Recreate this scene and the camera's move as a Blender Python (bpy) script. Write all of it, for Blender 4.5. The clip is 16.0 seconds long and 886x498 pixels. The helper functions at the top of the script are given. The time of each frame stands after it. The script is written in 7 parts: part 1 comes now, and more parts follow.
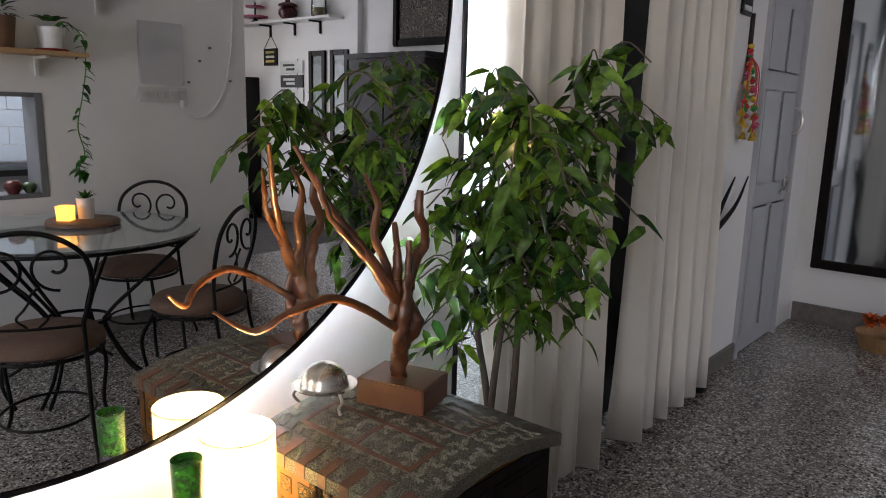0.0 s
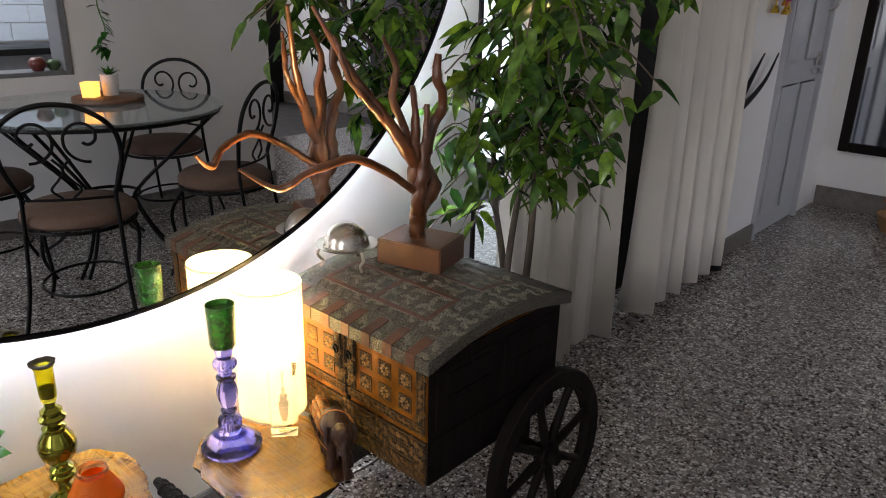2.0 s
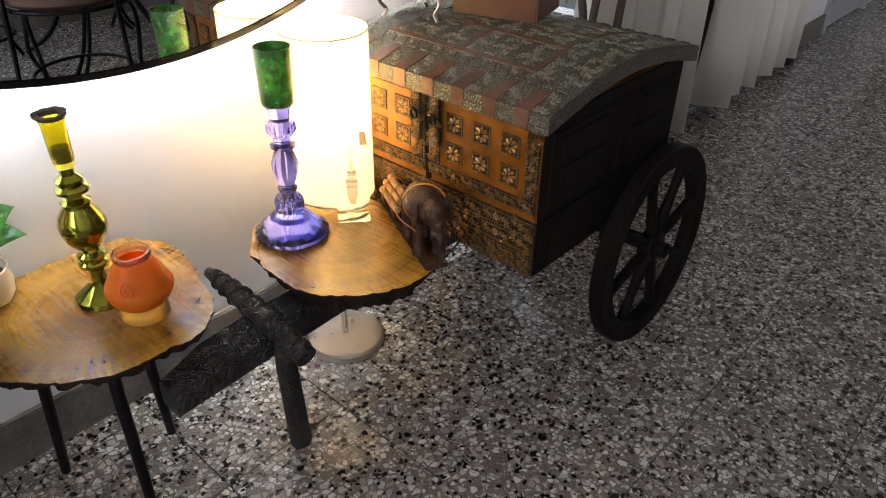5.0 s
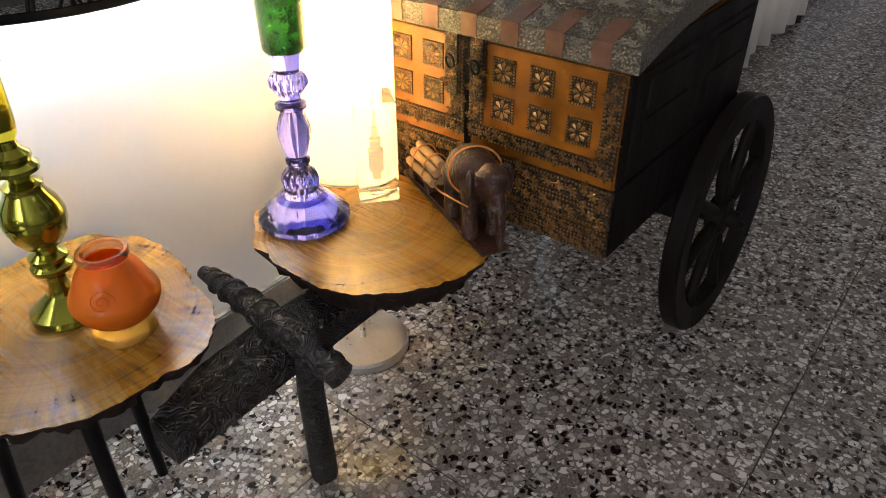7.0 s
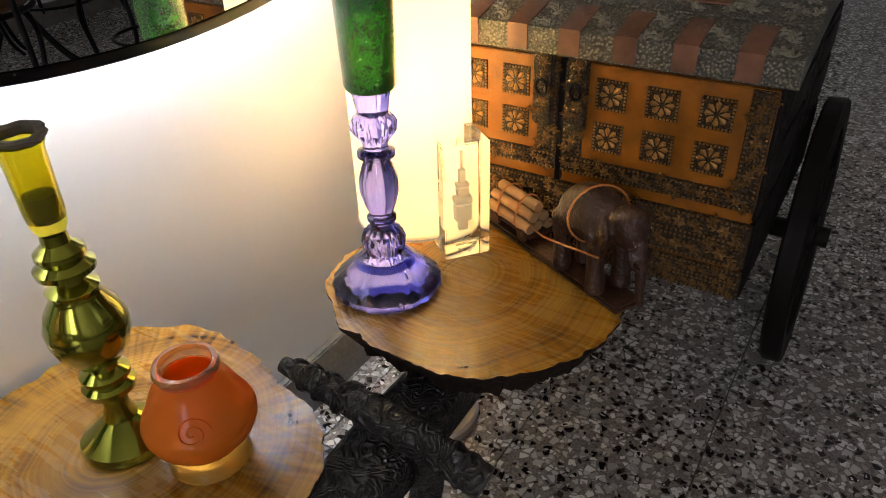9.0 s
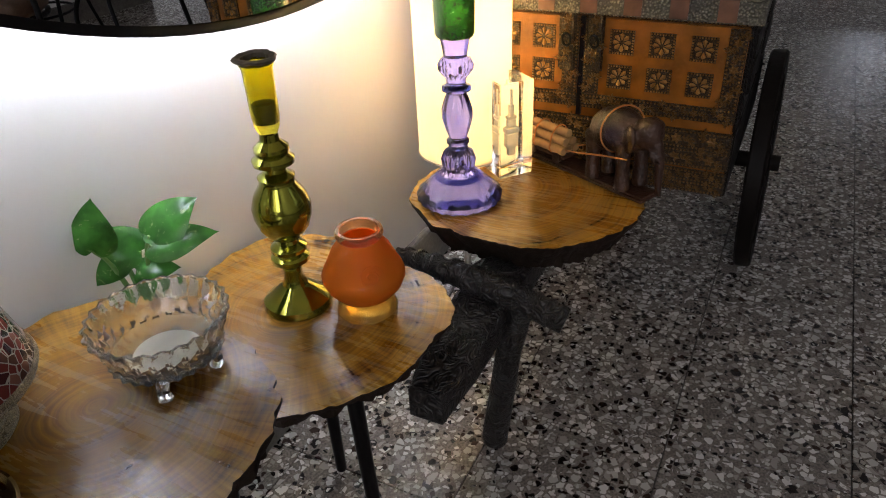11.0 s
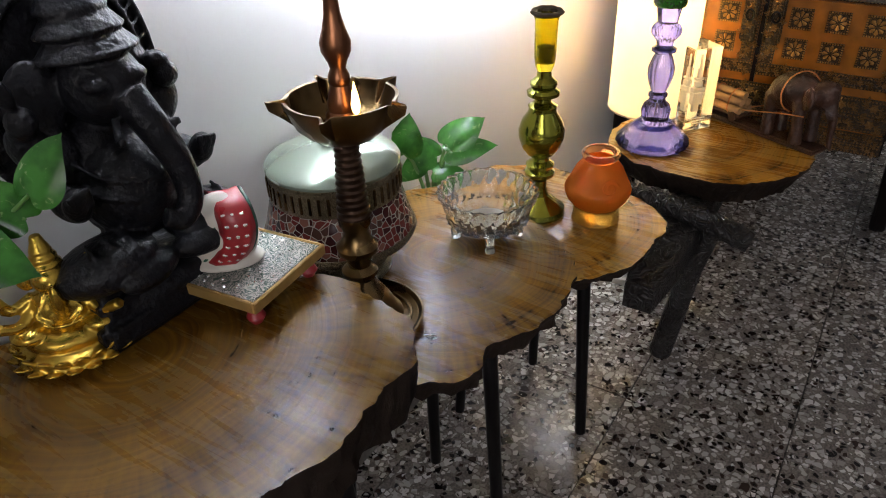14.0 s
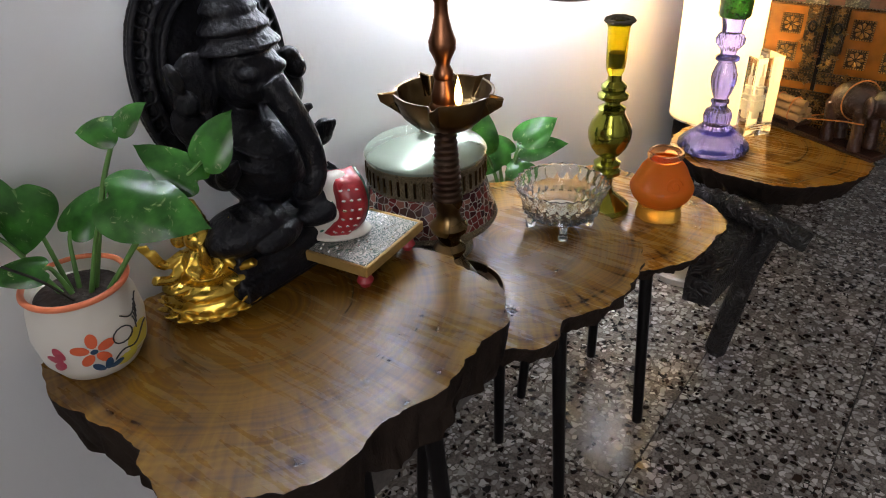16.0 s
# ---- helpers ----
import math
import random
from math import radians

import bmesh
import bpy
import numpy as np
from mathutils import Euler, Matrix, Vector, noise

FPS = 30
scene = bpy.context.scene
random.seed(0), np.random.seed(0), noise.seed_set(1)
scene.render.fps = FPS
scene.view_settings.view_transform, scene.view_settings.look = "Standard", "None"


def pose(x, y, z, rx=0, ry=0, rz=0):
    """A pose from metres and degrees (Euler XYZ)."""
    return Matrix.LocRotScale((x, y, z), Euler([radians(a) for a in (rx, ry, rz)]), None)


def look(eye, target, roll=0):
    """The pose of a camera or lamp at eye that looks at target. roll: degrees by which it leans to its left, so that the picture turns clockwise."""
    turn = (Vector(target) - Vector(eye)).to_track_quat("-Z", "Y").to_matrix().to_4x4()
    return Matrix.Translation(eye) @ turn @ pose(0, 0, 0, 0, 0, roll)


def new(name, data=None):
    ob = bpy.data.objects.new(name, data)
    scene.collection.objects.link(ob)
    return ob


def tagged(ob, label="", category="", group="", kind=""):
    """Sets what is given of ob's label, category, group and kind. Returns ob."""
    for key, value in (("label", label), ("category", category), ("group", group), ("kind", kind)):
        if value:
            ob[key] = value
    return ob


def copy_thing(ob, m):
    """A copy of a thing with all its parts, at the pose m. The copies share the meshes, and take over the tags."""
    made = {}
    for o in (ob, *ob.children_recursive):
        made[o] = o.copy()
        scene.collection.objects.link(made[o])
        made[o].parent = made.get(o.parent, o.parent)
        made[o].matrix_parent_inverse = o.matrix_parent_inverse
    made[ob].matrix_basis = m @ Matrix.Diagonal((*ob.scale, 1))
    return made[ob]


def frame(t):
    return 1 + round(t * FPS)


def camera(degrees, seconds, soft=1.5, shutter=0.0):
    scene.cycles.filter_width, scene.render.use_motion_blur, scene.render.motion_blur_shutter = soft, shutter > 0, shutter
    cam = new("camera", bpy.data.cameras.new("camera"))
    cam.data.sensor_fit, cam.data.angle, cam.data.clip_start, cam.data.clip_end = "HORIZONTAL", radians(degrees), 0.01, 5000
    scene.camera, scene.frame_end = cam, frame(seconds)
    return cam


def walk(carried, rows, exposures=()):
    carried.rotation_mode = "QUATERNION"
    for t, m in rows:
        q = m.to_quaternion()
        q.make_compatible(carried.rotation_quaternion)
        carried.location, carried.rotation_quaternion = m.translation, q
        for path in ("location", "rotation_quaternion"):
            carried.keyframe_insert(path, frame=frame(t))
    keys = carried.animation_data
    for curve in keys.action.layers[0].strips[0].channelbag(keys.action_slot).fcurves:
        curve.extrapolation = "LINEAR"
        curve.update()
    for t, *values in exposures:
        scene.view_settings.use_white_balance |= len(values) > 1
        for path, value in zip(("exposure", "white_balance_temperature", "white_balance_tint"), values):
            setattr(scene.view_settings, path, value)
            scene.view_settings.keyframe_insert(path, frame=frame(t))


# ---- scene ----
cam = camera(63.6, 16.0, soft=1.0)
PATH = [
    (0, (-0.053, -1.377, 1.349), (1.444, -0.107, 0.965), 1.5),
    (0.5, (-0.076, -1.419, 1.351), (1.408, -0.155, 0.906), 2.0),
    (1, (-0.086, -1.428, 1.348), (1.37, -0.154, 0.843), 2.3),
    (1.5, (-0.091, -1.43, 1.329), (1.34, -0.159, 0.747), 1.6),
    (2, (-0.093, -1.434, 1.3), (1.305, -0.174, 0.622), 1.4),
    (2.5, (-0.096, -1.433, 1.266), (1.273, -0.189, 0.508), 1.2),
    (3, (-0.087, -1.416, 1.219), (1.238, -0.206, 0.335), 1.0),
    (3.5, (-0.085, -1.361, 1.169), (1.19, -0.172, 0.188), 1.3),
    (4, (-0.082, -1.29, 1.126), (1.166, -0.145, 0.061), 1.4),
    (6.5, (0.006, -0.971, 0.925), (1.285, 0.096, -0.181), -0.0),
    (7, (0.019, -0.925, 0.896), (1.321, 0.107, -0.217), -0.1),
    (7.5, (0.035, -0.85, 0.874), (1.355, 0.195, -0.205), -0.7),
    (8, (0.068, -0.745, 0.862), (1.431, 0.257, -0.206), -2.0),
    (8.5, (0.071, -0.684, 0.863), (1.445, 0.279, -0.225), -2.6),
    (9, (0.031, -0.672, 0.858), (1.443, 0.252, -0.216), -2.1),
    (9.5, (-0.056, -0.665, 0.873), (1.411, 0.208, -0.169), -2.6),
    (10, (-0.151, -0.657, 0.871), (1.341, 0.158, -0.182), -2.6),
    (12.5, (-0.441, -0.64, 0.873), (1.077, 0.127, -0.18), -2.4),
    (13, (-0.504, -0.609, 0.876), (1.011, 0.158, -0.18), -1.5),
    (13.5, (-0.561, -0.593, 0.889), (0.924, 0.222, -0.175), -0.6),
    (14, (-0.621, -0.572, 0.909), (0.786, 0.362, -0.161), -2.0),
    (14.5, (-0.662, -0.551, 0.92), (0.72, 0.446, -0.128), -2.2),
    (15, (-0.691, -0.535, 0.931), (0.661, 0.515, -0.103), -2.0),
    (15.5, (-0.717, -0.542, 0.948), (0.617, 0.536, -0.082), -2.5),
    (16, (-0.716, -0.582, 0.923), (0.639, 0.46, -0.116), -2.4),
]
walk(cam, [(t, look(eye, target, roll)) for t, eye, target, roll in PATH], exposures=[(0, 0.3), (2, 0.33), (3, 0.4), (4, 0.43), (6.5, 0.5), (7.5, 0.5), (8, 0.27), (8.5, 0.05), (9, -0.12), (10, -0.25), (12.5, -0.2), (14, -0.15), (15, -0.02), (16, -0.02)])

# ---- light ----
world = bpy.data.worlds.new("world")
scene.world = world
world.use_nodes = True
sky = world.node_tree.nodes.new("ShaderNodeTexSky")
sky.sky_type, sky.sun_disc = "NISHITA", False
sky.sun_elevation, sky.sun_rotation = radians(28), radians(250)
world.node_tree.links.new(sky.outputs[0], world.node_tree.nodes["Background"].inputs[0])
world.node_tree.nodes["Background"].inputs[1].default_value = 0.12
scene.view_settings.exposure = 0.0


def lamp(name, kind, m, power, colour, **more):
    data = bpy.data.lights.new(name, kind)
    data.energy, data.color = power, colour
    if "size" in more:
        data.shape, data.size, data.size_y = "RECTANGLE", more["size"][0], more["size"][1]
    if "radius" in more:
        data.shadow_soft_size = more["radius"]
    ob = new(name, data)
    ob.matrix_world = m
    return ob


# added daylight fills, sources unseen: behind the walk, hall beyond the dining area, kitchen
lamp("west_fill", "AREA", look((-2.75, -1.72, 1.55), (1.3, -2.85, 1.3)), 25, (0.88, 0.88, 1.0), size=(1.0, 1.5)).data.spread = radians(128)
lamp("hall_fill", "AREA", look((3.0, -6.4, 1.6), (1.5, -0.2, 0.9)), 50, (0.90, 0.89, 1.0), size=(1.6, 1.7))
lamp("kitchen_fill", "AREA", look((0.9, -3.7, 2.3), (0.9, -3.7, 0)), 24, (0.90, 0.90, 1.0), size=(0.8, 0.5))
lamp("floor_lamp_bulb", "POINT", pose(0.722, -0.178, 0.595), 38.0, (1.0, 0.68, 0.31), radius=0.03)

# ---- materials ----


def mat(name, base=(0.5, 0.5, 0.5), rough=0.5, metal=0.0, coat=0.0, grain=0.0, scale=30.0, bump=0.0, bump_scale=None, stretch=(1, 1, 1), **more):
    """A principled material: a base colour that varies with noise at two scales, and a fine relief."""
    m = bpy.data.materials.new(name)
    m.use_nodes = True
    nt = m.node_tree
    bs = nt.nodes["Principled BSDF"]
    bs.inputs["Base Color"].default_value = (*base, 1)
    bs.inputs["Roughness"].default_value = rough
    bs.inputs["Metallic"].default_value = metal
    bs.inputs["Specular IOR Level"].default_value = more.get("spec", 0.5)
    bs.inputs["Coat Weight"].default_value = coat
    bs.inputs["Coat Roughness"].default_value = more.get("coat_rough", 0.12)
    bs.inputs["Transmission Weight"].default_value = more.get("glass", 0.0)
    bs.inputs["IOR"].default_value = more.get("ior", 1.45)
    if more.get("glow"):
        bs.inputs["Emission Color"].default_value = (*more["glow"][:3], 1)
        bs.inputs["Emission Strength"].default_value = more["glow"][3]
    if grain or bump:
        co = nt.nodes.new("ShaderNodeTexCoord")
        mp = nt.nodes.new("ShaderNodeMapping")
        mp.inputs["Scale"].default_value = stretch
        nt.links.new(co.outputs["Object"], mp.inputs[0])
        fine = nt.nodes.new("ShaderNodeTexNoise")
        fine.inputs["Scale"].default_value, fine.inputs["Detail"].default_value = scale, 6
        big = nt.nodes.new("ShaderNodeTexNoise")
        big.inputs["Scale"].default_value, big.inputs["Detail"].default_value = scale * 0.17, 3
        nt.links.new(mp.outputs[0], fine.inputs[0])
        nt.links.new(mp.outputs[0], big.inputs[0])
        add = nt.nodes.new("ShaderNodeMath")
        add.operation = "ADD"
        nt.links.new(fine.outputs[0], add.inputs[0])
        nt.links.new(big.outputs[0], add.inputs[1])
        if grain:
            ramp = nt.nodes.new("ShaderNodeMapRange")
            ramp.inputs[1].default_value, ramp.inputs[2].default_value = 0.6, 1.4
            ramp.inputs[3].default_value, ramp.inputs[4].default_value = 1 - grain, 1 + grain
            nt.links.new(add.outputs[0], ramp.inputs[0])
            mul = nt.nodes.new("ShaderNodeVectorMath")
            mul.operation = "SCALE"
            mul.inputs[0].default_value = base
            nt.links.new(ramp.outputs[0], mul.inputs["Scale"])
            nt.links.new(mul.outputs[0], bs.inputs["Base Color"])
            rr = nt.nodes.new("ShaderNodeMapRange")
            rr.inputs[1].default_value, rr.inputs[2].default_value = 0.3, 0.7
            rr.inputs[3].default_value, rr.inputs[4].default_value = rough * 0.75, min(1, rough * 1.25)
            nt.links.new(big.outputs[0], rr.inputs[0])
            nt.links.new(rr.outputs[0], bs.inputs["Roughness"])
        if bump:
            bp = nt.nodes.new("ShaderNodeBump")
            bp.inputs["Strength"].default_value, bp.inputs["Distance"].default_value = bump, 0.004
            src = fine
            if bump_scale:
                src = nt.nodes.new("ShaderNodeTexNoise")
                src.inputs["Scale"].default_value, src.inputs["Detail"].default_value = bump_scale, 4
                nt.links.new(mp.outputs[0], src.inputs[0])
            nt.links.new(src.outputs[0], bp.inputs["Height"])
            nt.links.new(bp.outputs[0], bs.inputs["Normal"])
    return m


def node(nt, kind, **sets):
    n = nt.nodes.new(kind)
    for k, v in sets.items():
        n.inputs[k].default_value = v
    return n


def ramp_node(nt, stops, constant=False):
    n = nt.nodes.new("ShaderNodeValToRGB")
    n.color_ramp.interpolation = "CONSTANT" if constant else "LINEAR"
    while len(n.color_ramp.elements) < len(stops):
        n.color_ramp.elements.new(0.5)
    for e, (p, c) in zip(n.color_ramp.elements, stops):
        e.position, e.color = p, (*c, 1)
    return n


def terrazzo_material(name="terrazzo"):
    """Marble chips, pale, grey and black, in a grey cement, each tile cut from another place."""
    m = bpy.data.materials.new(name)
    m.use_nodes = True
    nt = m.node_tree
    bs = nt.nodes["Principled BSDF"]
    co = node(nt, "ShaderNodeTexCoord")
    info = node(nt, "ShaderNodeObjectInfo")
    off = node(nt, "ShaderNodeVectorMath")
    off.operation = "MULTIPLY_ADD"
    nt.links.new(info.outputs["Random"], off.inputs[0])
    off.inputs[1].default_value = (37, 53, 11)
    nt.links.new(co.outputs["Object"], off.inputs[2])
    warp = node(nt, "ShaderNodeTexNoise", Scale=60.0, Detail=2.0)
    nt.links.new(off.outputs[0], warp.inputs[0])
    wadd = node(nt, "ShaderNodeVectorMath")
    wadd.operation = "MULTIPLY_ADD"
    nt.links.new(warp.outputs["Color"], wadd.inputs[0])
    wadd.inputs[1].default_value = (0.006, 0.006, 0.006)
    nt.links.new(off.outputs[0], wadd.inputs[2])
    last = None
    for scale, pick in ((70.0, 0.62), (112.0, 0.50)):
        cell = node(nt, "ShaderNodeTexVoronoi", Scale=scale * 1.05)
        edge = node(nt, "ShaderNodeTexVoronoi", Scale=scale * 1.05)
        edge.feature = "DISTANCE_TO_EDGE"
        for v in (cell, edge):
            nt.links.new(wadd.outputs[0], v.inputs["Vector"])
        sep = node(nt, "ShaderNodeSeparateColor")
        nt.links.new(cell.outputs["Color"], sep.inputs[0])
        chip = ramp_node(nt, [(0.0, (0.016, 0.012, 0.011)), (0.20, (0.045, 0.030, 0.024)), (0.27, (0.31, 0.29, 0.265)), (0.5, (0.45, 0.43, 0.40)), (0.78, (0.64, 0.62, 0.59))], True)
        nt.links.new(sep.outputs[0], chip.inputs[0])
        # a chip shows where its cell is chosen and away from the cell's edge
        on = node(nt, "ShaderNodeMath")
        on.operation = "LESS_THAN"
        on.inputs[1].default_value = pick
        nt.links.new(sep.outputs[1], on.inputs[0])
        rim = node(nt, "ShaderNodeMath")
        rim.operation = "GREATER_THAN"
        rim.inputs[1].default_value = 0.12
        nt.links.new(edge.outputs["Distance"], rim.inputs[0])
        both = node(nt, "ShaderNodeMath")
        both.operation = "MULTIPLY"
        nt.links.new(on.outputs[0], both.inputs[0])
        nt.links.new(rim.outputs[0], both.inputs[1])
        mix = nt.nodes.new("ShaderNodeMixRGB")
        nt.links.new(both.outputs[0], mix.inputs[0])
        nt.links.new(chip.outputs[0], mix.inputs[2])
        if last is None:
            grit = node(nt, "ShaderNodeTexNoise", Scale=260.0, Detail=3.0)
            nt.links.new(off.outputs[0], grit.inputs[0])
            cement = ramp_node(nt, [(0.35, (0.125, 0.110, 0.098)), (0.65, (0.25, 0.22, 0.195))])
            nt.links.new(grit.outputs[0], cement.inputs[0])
            nt.links.new(cement.outputs[0], mix.inputs[1])
        else:
            nt.links.new(last.outputs[0], mix.inputs[1])
        last = mix
    dirt = node(nt, "ShaderNodeTexNoise", Scale=5.0, Detail=5.0)
    nt.links.new(co.outputs["Object"], dirt.inputs[0])
    dr = node(nt, "ShaderNodeMapRange")
    dr.inputs[3].default_value, dr.inputs[4].default_value = 0.8, 1.12
    nt.links.new(dirt.outputs[0], dr.inputs[0])
    out = node(nt, "ShaderNodeVectorMath")
    out.operation = "SCALE"
    nt.links.new(last.outputs[0], out.inputs[0])
    nt.links.new(dr.outputs[0], out.inputs["Scale"])
    nt.links.new(out.outputs[0], bs.inputs["Base Color"])
    ro = node(nt, "ShaderNodeMapRange")
    ro.inputs[3].default_value, ro.inputs[4].default_value = 0.10, 0.30
    nt.links.new(dirt.outputs[0], ro.inputs[0])
    nt.links.new(ro.outputs[0], bs.inputs["Roughness"])
    return m


def slice_material(name, middle, dark=1.0, edge=0.16):
    """A varnished slice across a trunk: growth rings round the pith, rays towards the bark, saw marks and dark patches."""
    m = bpy.data.materials.new(name)
    m.use_nodes = True
    nt = m.node_tree
    bs = nt.nodes["Principled BSDF"]

    def calc(op, a, b=None, c=None):
        n = node(nt, "ShaderNodeMath")
        n.operation = op
        for i, v in enumerate((a, b, c)):
            if v is None:
                continue
            if isinstance(v, (int, float)):
                n.inputs[i].default_value = v
            else:
                nt.links.new(v, n.inputs[i])
        return n.outputs[0]

    co = node(nt, "ShaderNodeTexCoord")
    mv = node(nt, "ShaderNodeVectorMath")
    mv.operation = "SUBTRACT"
    mv.inputs[1].default_value = (*middle, 0)
    nt.links.new(co.outputs["Object"], mv.inputs[0])
    sep = node(nt, "ShaderNodeSeparateXYZ")
    nt.links.new(mv.outputs[0], sep.inputs[0])
    x, y = sep.outputs[0], sep.outputs[1]
    n1 = node(nt, "ShaderNodeTexNoise", Scale=6.0, Detail=4.0)
    nt.links.new(co.outputs["Object"], n1.inputs[0])
    radius = calc("SQRT", calc("ADD", calc("MULTIPLY", x, x), calc("MULTIPLY", calc("MULTIPLY", y, y), 1.25)))
    turn = calc("ARCTAN2", y, x)
    wob = calc("MULTIPLY_ADD", n1.outputs[0], 0.05, radius)
    line = node(nt, "ShaderNodeTexNoise", Scale=230.0, Detail=3.0)
    line.noise_dimensions = "1D"
    nt.links.new(wob, line.inputs["W"])
    wide = node(nt, "ShaderNodeTexNoise", Scale=30.0, Detail=3.0)
    wide.noise_dimensions = "1D"
    nt.links.new(wob, wide.inputs["W"])
    patch = node(nt, "ShaderNodeTexNoise", Scale=11.0, Detail=7.0, Roughness=0.6, Distortion=0.8)
    nt.links.new(co.outputs["Object"], patch.inputs[0])
    # rays: fine along the turn, long along the radius
    comb = node(nt, "ShaderNodeCombineXYZ")
    nt.links.new(calc("MULTIPLY", turn, 26.0), comb.inputs[0])
    nt.links.new(calc("MULTIPLY", radius, 16.0), comb.inputs[1])
    ray = node(nt, "ShaderNodeTexNoise", Scale=1.0, Detail=3.0)
    nt.links.new(comb.outputs[0], ray.inputs[0])
    outer = node(nt, "ShaderNodeMapRange")
    outer.inputs[1].default_value, outer.inputs[2].default_value = edge * 0.45, edge
    nt.links.new(wob, outer.inputs[0])
    # saw marks across the slice
    mp = node(nt, "ShaderNodeMapping")
    mp.inputs["Scale"].default_value = (150, 9, 1)
    mp.inputs["Rotation"].default_value = (0, 0, 0.6)
    nt.links.new(co.outputs["Object"], mp.inputs[0])
    saw = node(nt, "ShaderNodeTexNoise", Scale=1.0, Detail=3.0)
    nt.links.new(mp.outputs[0], saw.inputs[0])
    tone = calc("MULTIPLY", patch.outputs[0], 0.34)
    tone = calc("MULTIPLY_ADD", wide.outputs[0], 0.46, tone)
    tone = calc("MULTIPLY_ADD", line.outputs[0], 0.32, tone)
    tone = calc("MULTIPLY_ADD", calc("MULTIPLY", calc("SUBTRACT", ray.outputs[0], 0.44), outer.outputs[0]), 0.6, tone)
    tone = calc("MULTIPLY_ADD", calc("SUBTRACT", saw.outputs[0], 0.5), 0.06, tone)
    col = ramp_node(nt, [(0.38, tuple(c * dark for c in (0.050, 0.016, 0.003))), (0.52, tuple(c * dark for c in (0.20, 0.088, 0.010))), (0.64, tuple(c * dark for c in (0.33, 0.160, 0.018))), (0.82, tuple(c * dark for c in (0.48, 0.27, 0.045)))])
    nt.links.new(tone, col.inputs[0])
    nt.links.new(col.outputs[0], bs.inputs["Base Color"])
    rough = calc("MULTIPLY_ADD", saw.outputs[0], 0.22, calc("MULTIPLY_ADD", patch.outputs[0], 0.22, 0.06))
    nt.links.new(rough, bs.inputs["Roughness"])
    bs.inputs["Coat Weight"].default_value = 0.15
    bs.inputs["Coat Roughness"].default_value = 0.14
    bp = node(nt, "ShaderNodeBump", Strength=0.07, Distance=0.002)
    nt.links.new(calc("ADD", line.outputs[0], saw.outputs[0]), bp.inputs["Height"])
    nt.links.new(bp.outputs[0], bs.inputs["Normal"])
    return m


def stippled_material(name, low, high, metal, rough, scale=330.0):
    """Sheet metal punched with fine dots, dark between them, with uneven tarnish."""
    m = bpy.data.materials.new(name)
    m.use_nodes = True
    nt = m.node_tree
    bs = nt.nodes["Principled BSDF"]
    co = node(nt, "ShaderNodeTexCoord")
    dot = node(nt, "ShaderNodeTexVoronoi", Scale=scale)
    nt.links.new(co.outputs["Object"], dot.inputs["Vector"])
    tarnish = node(nt, "ShaderNodeTexNoise", Scale=40.0, Detail=5.0)
    nt.links.new(co.outputs["Object"], tarnish.inputs[0])
    up = node(nt, "ShaderNodeMapRange")
    up.inputs[1].default_value, up.inputs[2].default_value = 0.15, 0.65
    up.inputs[3].default_value, up.inputs[4].default_value = 1.0, 0.0
    nt.links.new(dot.outputs["Distance"], up.inputs[0])
    worn = node(nt, "ShaderNodeMath")
    worn.operation = "MULTIPLY"
    nt.links.new(up.outputs[0], worn.inputs[0])
    nt.links.new(tarnish.outputs[0], worn.inputs[1])
    col = ramp_node(nt, [(0.08, low), (0.6, high)])
    nt.links.new(worn.outputs[0], col.inputs[0])
    nt.links.new(col.outputs[0], bs.inputs["Base Color"])
    bs.inputs["Metallic"].default_value = metal
    bs.inputs["Roughness"].default_value = rough
    bp = node(nt, "ShaderNodeBump", Strength=0.8, Distance=0.0015)
    nt.links.new(up.outputs[0], bp.inputs["Height"])
    nt.links.new(bp.outputs[0], bs.inputs["Normal"])
    return m


